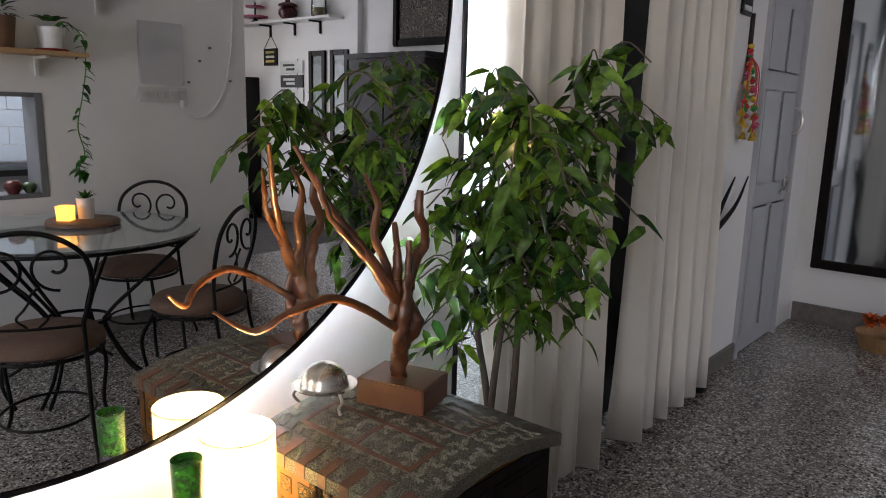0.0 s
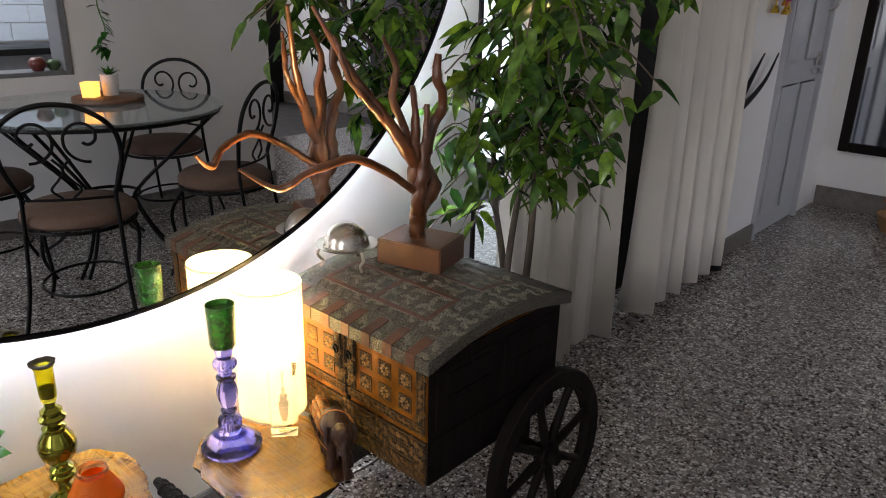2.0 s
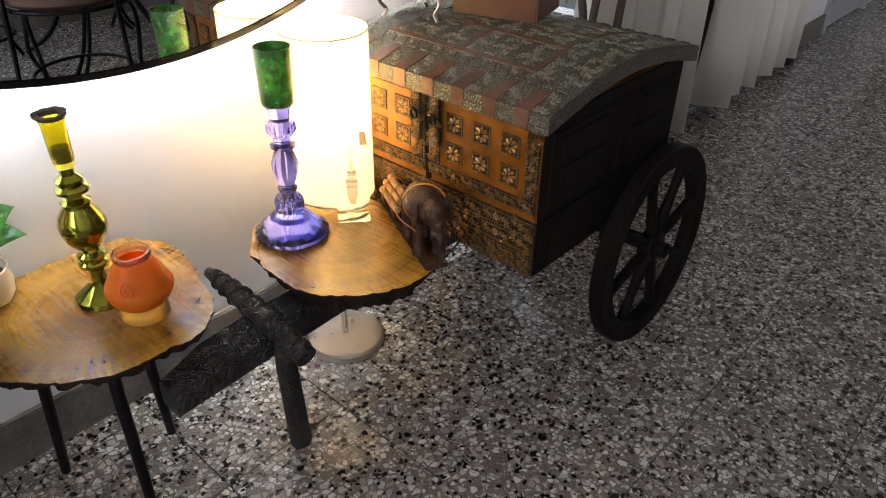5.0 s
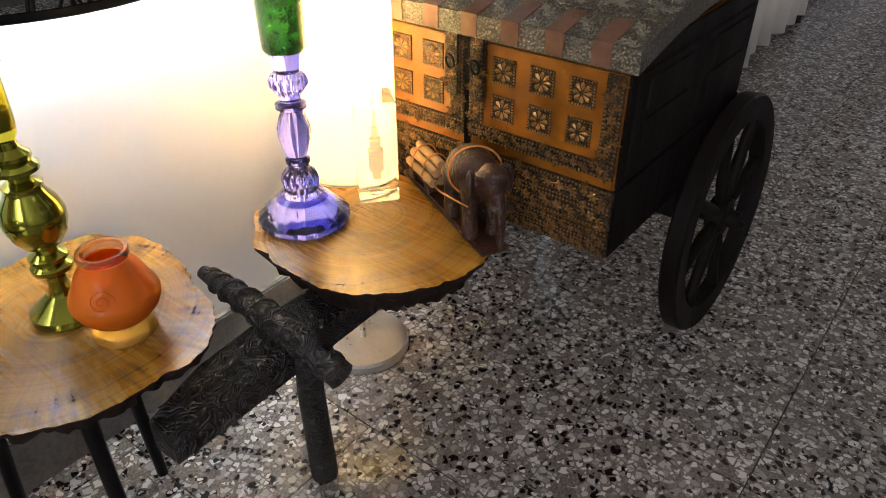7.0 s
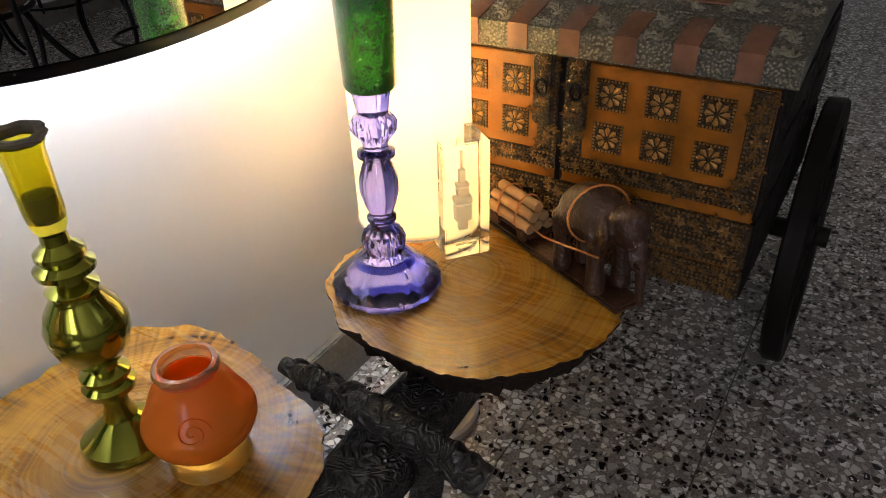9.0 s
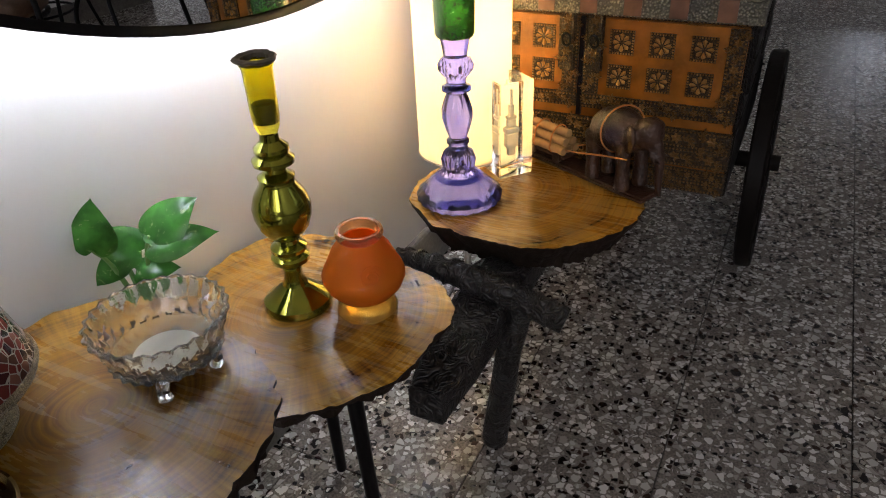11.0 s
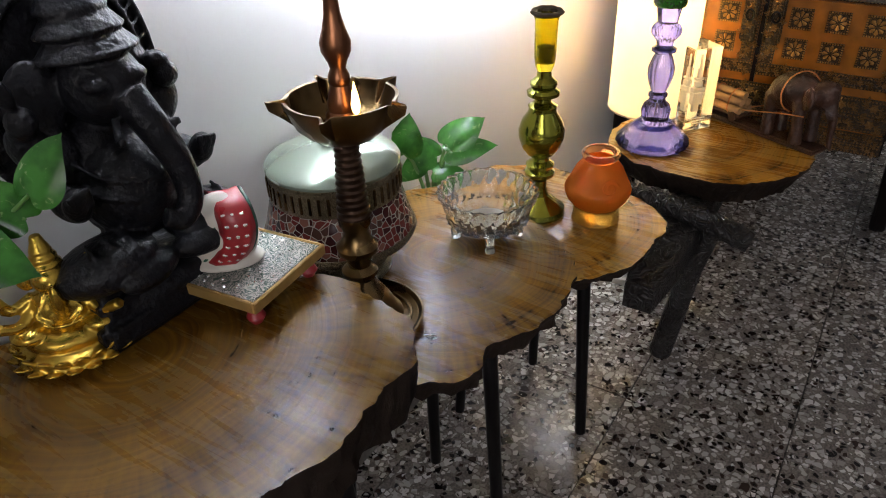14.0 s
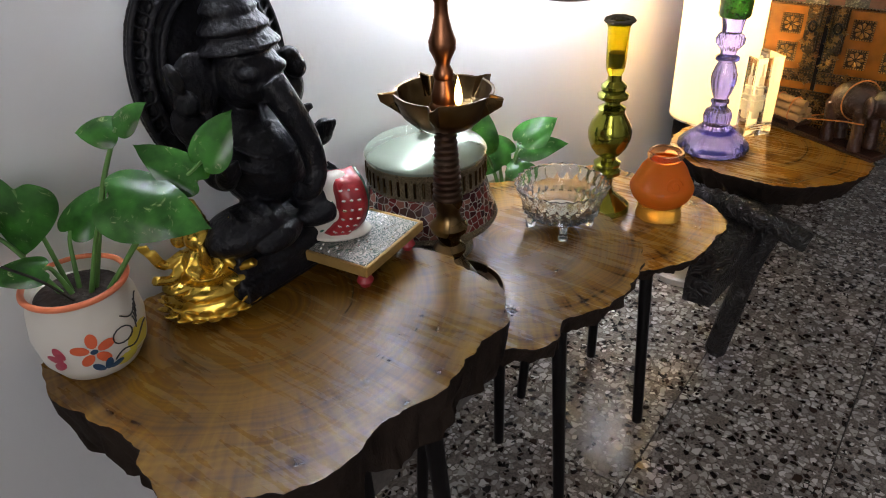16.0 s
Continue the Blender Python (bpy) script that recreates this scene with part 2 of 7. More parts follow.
def chased_material(name, low, high, metal, rough, scale=60.0, strength=0.8):
    """Sheet metal hammered into scrolls: a warped wave for the foliage, beads between, darker in the hollows."""
    m = bpy.data.materials.new(name)
    m.use_nodes = True
    nt = m.node_tree
    bs = nt.nodes["Principled BSDF"]
    co = node(nt, "ShaderNodeTexCoord")
    curl = node(nt, "ShaderNodeTexNoise", Scale=scale * 2.4, Detail=0.6, Distortion=1.6)
    wave = node(nt, "ShaderNodeMath")
    wave.operation = "PINGPONG"
    wave.inputs[1].default_value = 0.075
    up = node(nt, "ShaderNodeMath")
    up.operation = "MULTIPLY"
    up.inputs[1].default_value = 13.3
    nt.links.new(curl.outputs[0], wave.inputs[0])
    nt.links.new(wave.outputs[0], up.inputs[0])
    bead = node(nt, "ShaderNodeTexVoronoi", Scale=scale * 4.2)
    nt.links.new(co.outputs["Object"], curl.inputs[0])
    nt.links.new(co.outputs["Object"], bead.inputs["Vector"])
    inv = node(nt, "ShaderNodeMapRange")
    inv.inputs[1].default_value, inv.inputs[2].default_value = 0.0, 0.6
    inv.inputs[3].default_value, inv.inputs[4].default_value = 0.5, 0.0
    nt.links.new(bead.outputs["Distance"], inv.inputs[0])
    top = node(nt, "ShaderNodeMath")
    top.operation = "MAXIMUM"
    nt.links.new(up.outputs[0], top.inputs[0])
    nt.links.new(inv.outputs[0], top.inputs[1])
    col = ramp_node(nt, [(0.25, low), (0.85, high)])
    nt.links.new(top.outputs[0], col.inputs[0])
    nt.links.new(col.outputs[0], bs.inputs["Base Color"])
    bs.inputs["Metallic"].default_value = metal
    bs.inputs["Roughness"].default_value = rough
    bp = node(nt, "ShaderNodeBump", Strength=strength, Distance=0.006)
    nt.links.new(top.outputs[0], bp.inputs["Height"])
    nt.links.new(bp.outputs[0], bs.inputs["Normal"])
    return m


def leaf_material(name, low, high, scale=40.0):
    """Waxy leaves, each its own green, with a paler vein."""
    m = bpy.data.materials.new(name)
    m.use_nodes = True
    nt = m.node_tree
    bs = nt.nodes["Principled BSDF"]
    geo = node(nt, "ShaderNodeNewGeometry")
    col = ramp_node(nt, [(0.0, low), (0.72, tuple((a + b) / 2 for a, b in zip(low, high))), (1.0, high)])
    nt.links.new(geo.outputs["Random Per Island"], col.inputs[0])
    co = node(nt, "ShaderNodeTexCoord")
    sp = node(nt, "ShaderNodeTexNoise", Scale=scale, Detail=4.0)
    nt.links.new(co.outputs["Object"], sp.inputs[0])
    mr = node(nt, "ShaderNodeMapRange")
    mr.inputs[1].default_value, mr.inputs[2].default_value = 0.36, 0.66
    mr.inputs[3].default_value, mr.inputs[4].default_value = 0.6, 1.6
    nt.links.new(sp.outputs[0], mr.inputs[0])
    sc = node(nt, "ShaderNodeVectorMath")
    sc.operation = "SCALE"
    nt.links.new(col.outputs[0], sc.inputs[0])
    nt.links.new(mr.outputs[0], sc.inputs["Scale"])
    nt.links.new(sc.outputs[0], bs.inputs["Base Color"])
    bs.inputs["Roughness"].default_value = 0.27
    tr = node(nt, "ShaderNodeBsdfTranslucent")
    nt.links.new(sc.outputs[0], tr.inputs[0])
    bs.inputs["Specular IOR Level"].default_value = 0.42
    mix = node(nt, "ShaderNodeMixShader", Fac=0.16)
    nt.links.new(bs.outputs[0], mix.inputs[1])
    nt.links.new(tr.outputs[0], mix.inputs[2])
    nt.links.new(mix.outputs[0], nt.nodes["Material Output"].inputs[0])
    return m


def cloth_material(name, base, through_light=0.3):
    m = mat(name, base, 0.85, grain=0.06, scale=9, bump=0.12, bump_scale=420)
    nt = m.node_tree
    tr = node(nt, "ShaderNodeBsdfTranslucent")
    tr.inputs[0].default_value = (*base, 1)
    mix = node(nt, "ShaderNodeMixShader", Fac=through_light)
    nt.links.new(nt.nodes["Principled BSDF"].outputs[0], mix.inputs[1])
    nt.links.new(tr.outputs[0], mix.inputs[2])
    nt.links.new(mix.outputs[0], nt.nodes["Material Output"].inputs[0])
    return m


M_WALL = mat("wall_paint", (0.74, 0.73, 0.71), 0.6, grain=0.035, scale=3.0, bump=0.10, bump_scale=60)
M_CEIL = mat("ceiling_paint", (0.78, 0.78, 0.77), 0.8, grain=0.03, scale=2.0)
M_TERRAZZO = terrazzo_material()
M_JOINT = mat("tile_joint", (0.06, 0.055, 0.05), 0.9, grain=0.2, scale=40)
M_SKIRT = mat("skirting_stone", (0.15, 0.135, 0.12), 0.45, grain=0.45, scale=120)
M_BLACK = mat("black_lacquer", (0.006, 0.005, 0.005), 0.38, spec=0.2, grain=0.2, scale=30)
M_IRON = mat("wrought_iron", (0.007, 0.0065, 0.0065), 0.45, metal=0.15, spec=0.2, grain=0.25, scale=90, bump=0.15)
M_MIRROR = mat("mirror_glass", (0.93, 0.94, 0.94), 0.0, metal=1.0)
M_LED = mat("led_strip", (0.9, 0.9, 0.9), 0.5, glow=(0.83, 0.885, 1.0, 80.0))
M_BARK = mat("bark", (0.022, 0.015, 0.011), 0.85, spec=0.1, grain=0.5, scale=60, bump=1.0, bump_scale=90, stretch=(1, 1, 0.35))
M_CURTAIN = cloth_material("curtain_cloth", (0.84, 0.80, 0.73), 0.28)
M_DOORPAINT = mat("door_paint", (0.40, 0.41, 0.43), 0.5, grain=0.08, scale=8, bump=0.08, bump_scale=80)
M_SHADE = cloth_material("shade_paper", (0.90, 0.86, 0.76), 0.65)
M_STEEL = mat("brushed_steel", (0.55, 0.53, 0.50), 0.34, metal=1.0, grain=0.08, scale=200)
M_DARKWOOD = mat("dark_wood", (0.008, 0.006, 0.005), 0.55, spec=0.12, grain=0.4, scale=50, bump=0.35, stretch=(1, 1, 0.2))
M_CUSHION = mat("cushion_cloth", (0.115, 0.070, 0.050), 0.85, grain=0.2, scale=120, bump=0.3)
M_GLASS = mat("clear_glass", (0.95, 0.97, 0.96), 0.02, glass=1.0, ior=1.48)
M_TABLEGLASS = mat("table_glass", (0.72, 0.80, 0.80), 0.02, glass=0.85, ior=1.5)

# ---- mesh helpers ----


def part(name, bm, material, parent=None, label="", smooth=None):
    """Links a bmesh as one mesh object under a thing or a part."""
    me = bpy.data.meshes.new(name)
    bm.normal_update()
    bm.to_mesh(me)
    bm.free()
    for m in material if isinstance(material, (list, tuple)) else (material,):
        me.materials.append(m)
    ob = new(name, me)
    if parent is not None:
        ob.parent = parent
    if label:
        ob["label"] = label
    if smooth is not None:
        me.shade_smooth()
        me.set_sharp_from_angle(angle=radians(smooth))
    return ob


def thing(name, at, label, category, group="", turn=0.0, kind=""):
    ob = new(name)
    ob.matrix_basis = pose(*at, 0, 0, turn)
    return tagged(ob, label, category, group, kind)


def box(x0, x1, y0, y1, z0, z1, bevel=0.0, bm=None, segments=2):
    own = bmesh.new()
    bmesh.ops.create_cube(own, size=1.0)
    for v in own.verts:
        v.co = Vector(((x0 + x1) / 2 + v.co.x * (x1 - x0), (y0 + y1) / 2 + v.co.y * (y1 - y0), (z0 + z1) / 2 + v.co.z * (z1 - z0)))
    if bevel:
        bmesh.ops.bevel(own, geom=own.edges[:], offset=bevel, segments=segments, affect="EDGES", clamp_overlap=True)
    return joined(bm, own)


def joined(bm, own):
    if bm is None:
        return own
    tmp = bpy.data.meshes.new("tmp")
    own.to_mesh(tmp)
    own.free()
    bm.from_mesh(tmp)
    bpy.data.meshes.remove(tmp)
    return bm


def moved(bm, m):
    bm.transform(m)
    return bm


def lathe(profile, segments=40, flute=None, bm=None):
    """A turned body from (radius, height) pairs. flute(angle, radius, height) may change the radius."""
    own = bmesh.new()
    rings = []
    for r, z in profile:
        if r < 1e-5:
            rings.append([own.verts.new((0, 0, z))])
            continue
        ring = []
        for i in range(segments):
            a = 2 * math.pi * i / segments
            rr = flute(a, r, z) if flute else r
            ring.append(own.verts.new((rr * math.cos(a), rr * math.sin(a), z)))
        rings.append(ring)
    for a, b in zip(rings, rings[1:]):
        for i in range(segments):
            j = (i + 1) % segments
            if len(a) == 1 and len(b) == 1:
                continue
            if len(a) == 1:
                own.faces.new((a[0], b[j], b[i]))
            elif len(b) == 1:
                own.faces.new((a[i], a[j], b[0]))
            else:
                own.faces.new((a[i], a[j], b[j], b[i]))
    bmesh.ops.recalc_face_normals(own, faces=own.faces[:])
    return joined(bm, own)


def tube(points, radius, sides=8, bm=None, closed=False):
    """A round bar along points; radius is a number or one for each point."""
    own = bmesh.new()
    pts = [Vector(p) for p in points]
    n = len(pts)
    rads = radius if isinstance(radius, (list, tuple)) else [radius] * n
    rings = []
    up = Vector((0.13, 0.29, 0.95)).normalized()
    for i, p in enumerate(pts):
        a = pts[i - 1] if i or closed else p
        b = pts[(i + 1) % n] if i < n - 1 or closed else p
        d = (b - a).normalized() if (b - a).length > 1e-9 else Vector((0, 0, 1))
        s = d.cross(up)
        if s.length < 0.05:
            s = d.cross(Vector((1, 0, 0)))
        s.normalize()
        up = s.cross(d).normalized()
        rings.append([own.verts.new(p + rads[i] * (math.cos(2 * math.pi * k / sides) * s + math.sin(2 * math.pi * k / sides) * up)) for k in range(sides)])
    pairs = list(zip(rings, rings[1:])) + ([(rings[-1], rings[0])] if closed else [])
    for a, b in pairs:
        for k in range(sides):
            own.faces.new((a[k], a[(k + 1) % sides], b[(k + 1) % sides], b[k]))
    if not closed:
        own.faces.new(rings[0][::-1])
        own.faces.new(rings[-1])
    bmesh.ops.recalc_face_normals(own, faces=own.faces[:])
    return joined(bm, own)


def curve_points(ctrl, steps=6):
    """A smooth line through control points (Catmull-Rom)."""
    c = [Vector(p) for p in ctrl]
    c = [c[0] * 2 - c[1]] + c + [c[-1] * 2 - c[-2]]
    out = []
    for i in range(1, len(c) - 2):
        for k in range(steps):
            t = k / steps
            p0, p1, p2, p3 = c[i - 1], c[i], c[i + 1], c[i + 2]
            out.append(0.5 * (2 * p1 + (p2 - p0) * t + (2 * p0 - 5 * p1 + 4 * p2 - p3) * t * t + (3 * p1 - p0 - 3 * p2 + p3) * t ** 3))
    out.append(c[-2])
    return out


def slab(outline, z0, z1, seed, rough=0.012, inset=0.02, steps=120):
    """A slice of trunk with a wavy bark edge: material 0 on the faces, 1 on the bark."""
    own = bmesh.new()
    pts = curve_points(list(outline) + [outline[0]], 14)[:-1]
    n = len(pts)
    mid = sum((Vector(p) for p in pts), Vector((0, 0, 0))) / n
    levels = [(z1, 0.0), (z1 - 0.004, 0.002), (z1 - (z1 - z0) * 0.35, 0.35), (z1 - (z1 - z0) * 0.7, 0.7), (z0, 1.0)]
    rings = []
    for z, f in levels:
        ring = []
        for i, p in enumerate(pts):
            out = (Vector(p) - mid)
            out.z = 0
            o = out.normalized()
            w = noise.noise(Vector((p.x * 38, p.y * 38, seed))) * 0.006 + noise.noise(Vector((p.x * 110, p.y * 110, seed + 3))) * 0.003
            k = noise.noise(Vector((p.x * 70, p.y * 70, z * 60 + seed))) * rough * (f ** 0.5)
            q = Vector((p.x, p.y, 0)) + o * (w + k - inset * f)
            ring.append(own.verts.new((q.x, q.y, z)))
        rings.append(ring)
    for a, b in zip(rings, rings[1:]):
        for i in range(n):
            f = own.faces.new((a[i], b[i], b[(i + 1) % n], a[(i + 1) % n]))
            f.material_index = 1
    own.faces.new(rings[0])
    own.faces.new(rings[-1][::-1])
    bmesh.ops.recalc_face_normals(own, faces=own.faces[:])
    return own


def top_and_bark(bm):
    """Splits a slice into its two sawn faces and its bark."""
    bark = bm.copy()
    bmesh.ops.delete(bark, geom=[f for f in bark.faces if f.material_index == 0], context="FACES")
    bmesh.ops.delete(bm, geom=[f for f in bm.faces if f.material_index == 1], context="FACES")
    for f in bark.faces:
        f.material_index = 0
    return bm, bark


def leaf(length, width, fold=0.25, droop=0.25, bm=None, m=None, rows=5, heart=False):
    """A pointed leaf along +y, its halves folded up along the midrib, the tip drooping."""
    own = bmesh.new()
    left, mid, right = [], [], []
    for i in range(rows + 1):
        t = i / rows
        w = width * (math.sin(math.pi * t ** (0.62 if not heart else 0.58)) ** (0.8 if not heart else 0.6)) * (1 - 0.25 * t) if 0 < t < 1 else 0
        y, z = length * t, -droop * length * t * t
        mid.append(own.verts.new((0, y, z)))
        if w:
            back = 0.12 * length if heart and i == 1 else 0
            left.append(own.verts.new((-w / 2, y - back, z + fold * w / 2)))
            right.append(own.verts.new((w / 2, y - back, z + fold * w / 2)))
        else:
            left.append(None)
            right.append(None)
    for side, flip in ((left, False), (right, True)):
        for i in range(rows):
            vs = [v for v in (mid[i], mid[i + 1], side[i + 1], side[i]) if v]
            if len(vs) > 2:
                own.faces.new(vs if flip else vs[::-1])
    if m is not None:
        own.transform(m)
    return joined(bm, own)


def heart_leaf(length, width, seed, m, droop=0.22, fold=0.16):
    """A broad heart-shaped leaf along +y: two lobes behind the stalk, a drip tip, a channelled midrib and a wavy edge."""
    own = bmesh.new()
    side = curve_points([(0.0, 0.0, 0), (0.20 * width, -0.11 * length, 0), (0.43 * width, -0.02 * length, 0), (0.50 * width, 0.22 * length, 0), (0.40 * width, 0.52 * length, 0), (0.20 * width, 0.80 * length, 0), (0.05 * width, 0.94 * length, 0), (0.0, length, 0)], 4)
    n = len(side)

    def shaped(x, y):
        z = fold * abs(x) - droop * max(0.0, y) ** 2 / length - 0.9 * x * x / width
        return (x, y, z + 0.05 * length * noise.noise(Vector((x * 30, y * 30, seed))))
    mid = [own.verts.new(shaped(0, length * i / (n - 1))) for i in range(n)]
    for sx in (-1, 1):
        last = mid
        for f in (0.35, 0.7, 1.0):
            row = []
            for i, p in enumerate(side):
                my = length * i / (n - 1)
                row.append(mid[i] if i in (0, n - 1) else own.verts.new(shaped(sx * p.x * f, my + (p.y - my) * f)))
            for i in range(n - 1):
                vs = []
                for v in (last[i], last[i + 1], row[i + 1], row[i]):
                    if v not in vs:
                        vs.append(v)
                if len(vs) > 2:
                    own.faces.new(vs if sx > 0 else vs[::-1])
            last = row
    own.transform(m)
    return own


# ---- setting ----
MIR_Y = -0.085          # plane of the big mirror
BACK = -2.89            # the dining wall, opposite
EAST, WEST, CEIL = 5.10, -2.80, 2.95


def setting(name, bm, material, label, smooth=None):
    return tagged(part(name, bm, material, None, "", smooth), label, "", "", "structure")


# the wall with the tables and the mirror ends at x = 1.63; a curtained opening; then the wall with the door
setting("wall_north", box(WEST - 0.2, 1.63, 0.0, 0.20, 0, CEIL), M_WALL, "white painted wall behind the wooden side tables")
setting("wall_north_2", box(3.42, 3.96, -0.13, 0.20, 0, CEIL), M_WALL, "white painted wall between the curtain and the door")
setting("wall_north_3", box(3.96, 4.70, -0.13, 0.20, 2.06, CEIL), M_WALL, "white painted wall above the grey door")
setting("wall_north_4", box(4.70, EAST, -0.13, 0.20, 0, CEIL), M_WALL, "narrow white wall beside the grey door")
setting("wall_north_5", box(1.63, 3.42, 0.0, 0.20, 2.45, CEIL), M_WALL, "white lintel over the curtained opening")
setting("wall_east", box(EAST, EAST + 0.2, -6.9, 0.20, 0, CEIL), M_WALL, "white painted wall with pictures and a framed mirror")
bm = box(WEST, 0.55, BACK - 0.18, BACK, 0, CEIL)
box(0.55, 1.49, BACK - 0.18, BACK, 0, 0.83, bm=bm)
box(0.55, 1.49, BACK - 0.18, BACK, 1.38, CEIL, bm=bm)
box(1.49, 2.74, BACK - 0.18, BACK, 0, CEIL, bm=bm)
setting("wall_south", bm, M_WALL, "off-white dining wall with a kitchen hatch")
setting("wall_south_2", box(2.74, EAST, BACK - 0.18, BACK, 2.62, CEIL), M_WALL, "white lintel over the way to the hall")
bm = box(2.4, 2.6, -6.9, BACK - 0.18, 0, CEIL)
setting("wall_hall", bm, M_WALL, "white wall between hall and kitchen")
# the hall's end is out of view; its window opening is added
bm = box(2.6, EAST, -6.9, -6.7, 0, 0.8)
box(2.6, EAST, -6.9, -6.7, 2.45, CEIL, bm=bm)
box(4.25, EAST, -6.9, -6.7, 0.8, 2.45, bm=bm)
setting("wall_hall_2", bm, M_WALL, "unseen white end wall of the hall with an added opening")
setting("wall_hall_3", box(EAST - 0.07, EAST, -4.42, -4.30, 0, CEIL, 0.004), M_WALL, "narrow white pilaster on the hall wall")
setting("wall_kitchen", box(-0.6, 2.4, -4.58, -4.40, 0, CEIL), M_WALL, "white kitchen wall")
setting("wall_kitchen_2", box(-0.8, -0.6, -4.58, BACK - 0.18, 0, CEIL), M_WALL, "white kitchen side wall")
# wall behind the walk, out of view; the opening is added for the fill
bm = box(WEST - 0.2, WEST, BACK, -2.3, 0, CEIL)
box(WEST - 0.2, WEST, -0.6, 0.0, 0, CEIL, bm=bm)
box(WEST - 0.2, WEST, -2.3, -0.6, 0, 0.8, bm=bm)
box(WEST - 0.2, WEST, -2.3, -0.6, 2.3, CEIL, bm=bm)
setting("wall_west", bm, M_WALL, "unseen white wall with a wide opening added for daylight")
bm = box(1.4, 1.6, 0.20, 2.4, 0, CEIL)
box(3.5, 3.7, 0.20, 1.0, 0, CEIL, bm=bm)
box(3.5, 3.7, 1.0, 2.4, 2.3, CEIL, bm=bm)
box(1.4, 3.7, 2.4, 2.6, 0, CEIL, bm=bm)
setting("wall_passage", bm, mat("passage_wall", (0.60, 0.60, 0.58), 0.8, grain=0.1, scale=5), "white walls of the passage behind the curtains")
# glowing sheet added to whiten the gap beside the curtain; no doorway is seen
setting("backdrop", box(4.55, 4.57, 0.4, 3.4, -0.1, 3.0), mat("gap_glow", (0.8, 0.85, 0.9), 0.9, glow=(0.84, 0.93, 1.0, 1.7)), "glowing sheet added as daylight for the gap by the curtain")
# black panel added so the gap between the curtains stays dark; no leaf seen
setting("gap_panel", box(2.18, 3.40, 0.03, 0.07, 0.004, 2.45, 0.003), M_BLACK, "black panel added to darken the gap between the curtains")
setting("ceiling", box(WEST - 0.2, 5.4, -6.9, 2.6, CEIL, CEIL + 0.15), M_CEIL, "plain white ceiling")
floor = setting("floor", box(WEST - 0.2, 5.4, -6.9, 2.6, -0.15, -0.004), M_JOINT, "grey speckled terrazzo tile floor")
setting("baseboard_1", box(WEST, 1.63, -0.016, 0.0, 0.0, 0.10, 0.003), M_SKIRT, "dark terrazzo skirting under the white wall")
setting("baseboard_2", box(3.42, 3.96, -0.146, -0.13, 0.0, 0.10, 0.003), M_SKIRT, "dark terrazzo skirting beside the door")
setting("baseboard_3", box(EAST - 0.016, EAST, -6.7, -0.146, 0.0, 0.13, 0.003), M_SKIRT, "dark terrazzo skirting under the framed mirror")
setting("baseboard_4", box(WEST, 2.74, BACK, BACK + 0.016, 0.0, 0.10, 0.003), M_SKIRT, "dark terrazzo skirting of the dining wall")
setting("trim", box(1.63, 1.645, -0.012, 0.19, 0, 2.45, 0.003), M_BLACK, "dark wooden jamb at the wall's end")

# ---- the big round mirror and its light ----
# one wood; its colour is darkened slice by slice away from the lamp
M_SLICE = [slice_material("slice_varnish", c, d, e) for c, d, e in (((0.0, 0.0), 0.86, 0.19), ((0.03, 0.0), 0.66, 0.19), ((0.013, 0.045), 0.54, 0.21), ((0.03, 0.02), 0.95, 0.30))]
mirror = thing("wall_mirror", (0.452, MIR_Y, 1.695), "huge round backlit wall mirror with a thin black rim", "mirror")
R = 1.027
flip = pose(0, 0, 0, 90)
part("glass", moved(lathe([(0, 0.0), (R - 0.006, 0.0), (R - 0.006, -0.008), (0, -0.008)], 160), flip), M_MIRROR, mirror, "silvered mirror glass", 30)
part("rim", moved(lathe([(R - 0.006, 0.003), (R + 0.004, 0.003), (R + 0.004, -0.022), (R - 0.012, -0.022), (R - 0.012, -0.0085), (R - 0.006, -0.0085)], 160), flip), M_BLACK, mirror, "thin black rim", 30)
part("backing", moved(lathe([(0, -0.0095), (R - 0.09, -0.0095), (R - 0.09, -0.083), (0, -0.083)], 120), flip), M_BLACK, mirror, "", 30)
part("led_strip", moved(lathe([(R - 0.088, -0.040), (R - 0.076, -0.040), (R - 0.076, -0.062), (R - 0.088, -0.062), (R - 0.088, -0.040)], 120), flip), M_LED, mirror, "cool white light strip", 30)

# ---- slice-topped side tables ----


def slice_table(at, outline, z, thick, legs, material, label, seed, rough=0.012):
    ob = thing("side_table", (at[0], at[1], 0), label, "side table", "slice tables along the wall")
    local = [Vector((x - at[0], y - at[1], 0)) for x, y in outline]
    face, bark = top_and_bark(slab(local, z - thick, z, seed, rough, 0.012))
    top = part("tabletop", face, material, ob, "varnished sawn face with growth rings", 40)
    part("bark", bark, M_BARK, top, "rough dark bark edge", 50)
    for x, y in legs:
        top = Vector((x - at[0], y - at[1], 0)) * 0.80
        foot = Vector((x - at[0], y - at[1], 0))
        bm = tube([(top.x, top.y, z - thick + 0.004), (foot.x, foot.y, 0.006)], [0.0105, 0.0085], 10)
        part("leg", bm, M_BLACK, ob, "thin black metal leg", 40)
    return ob


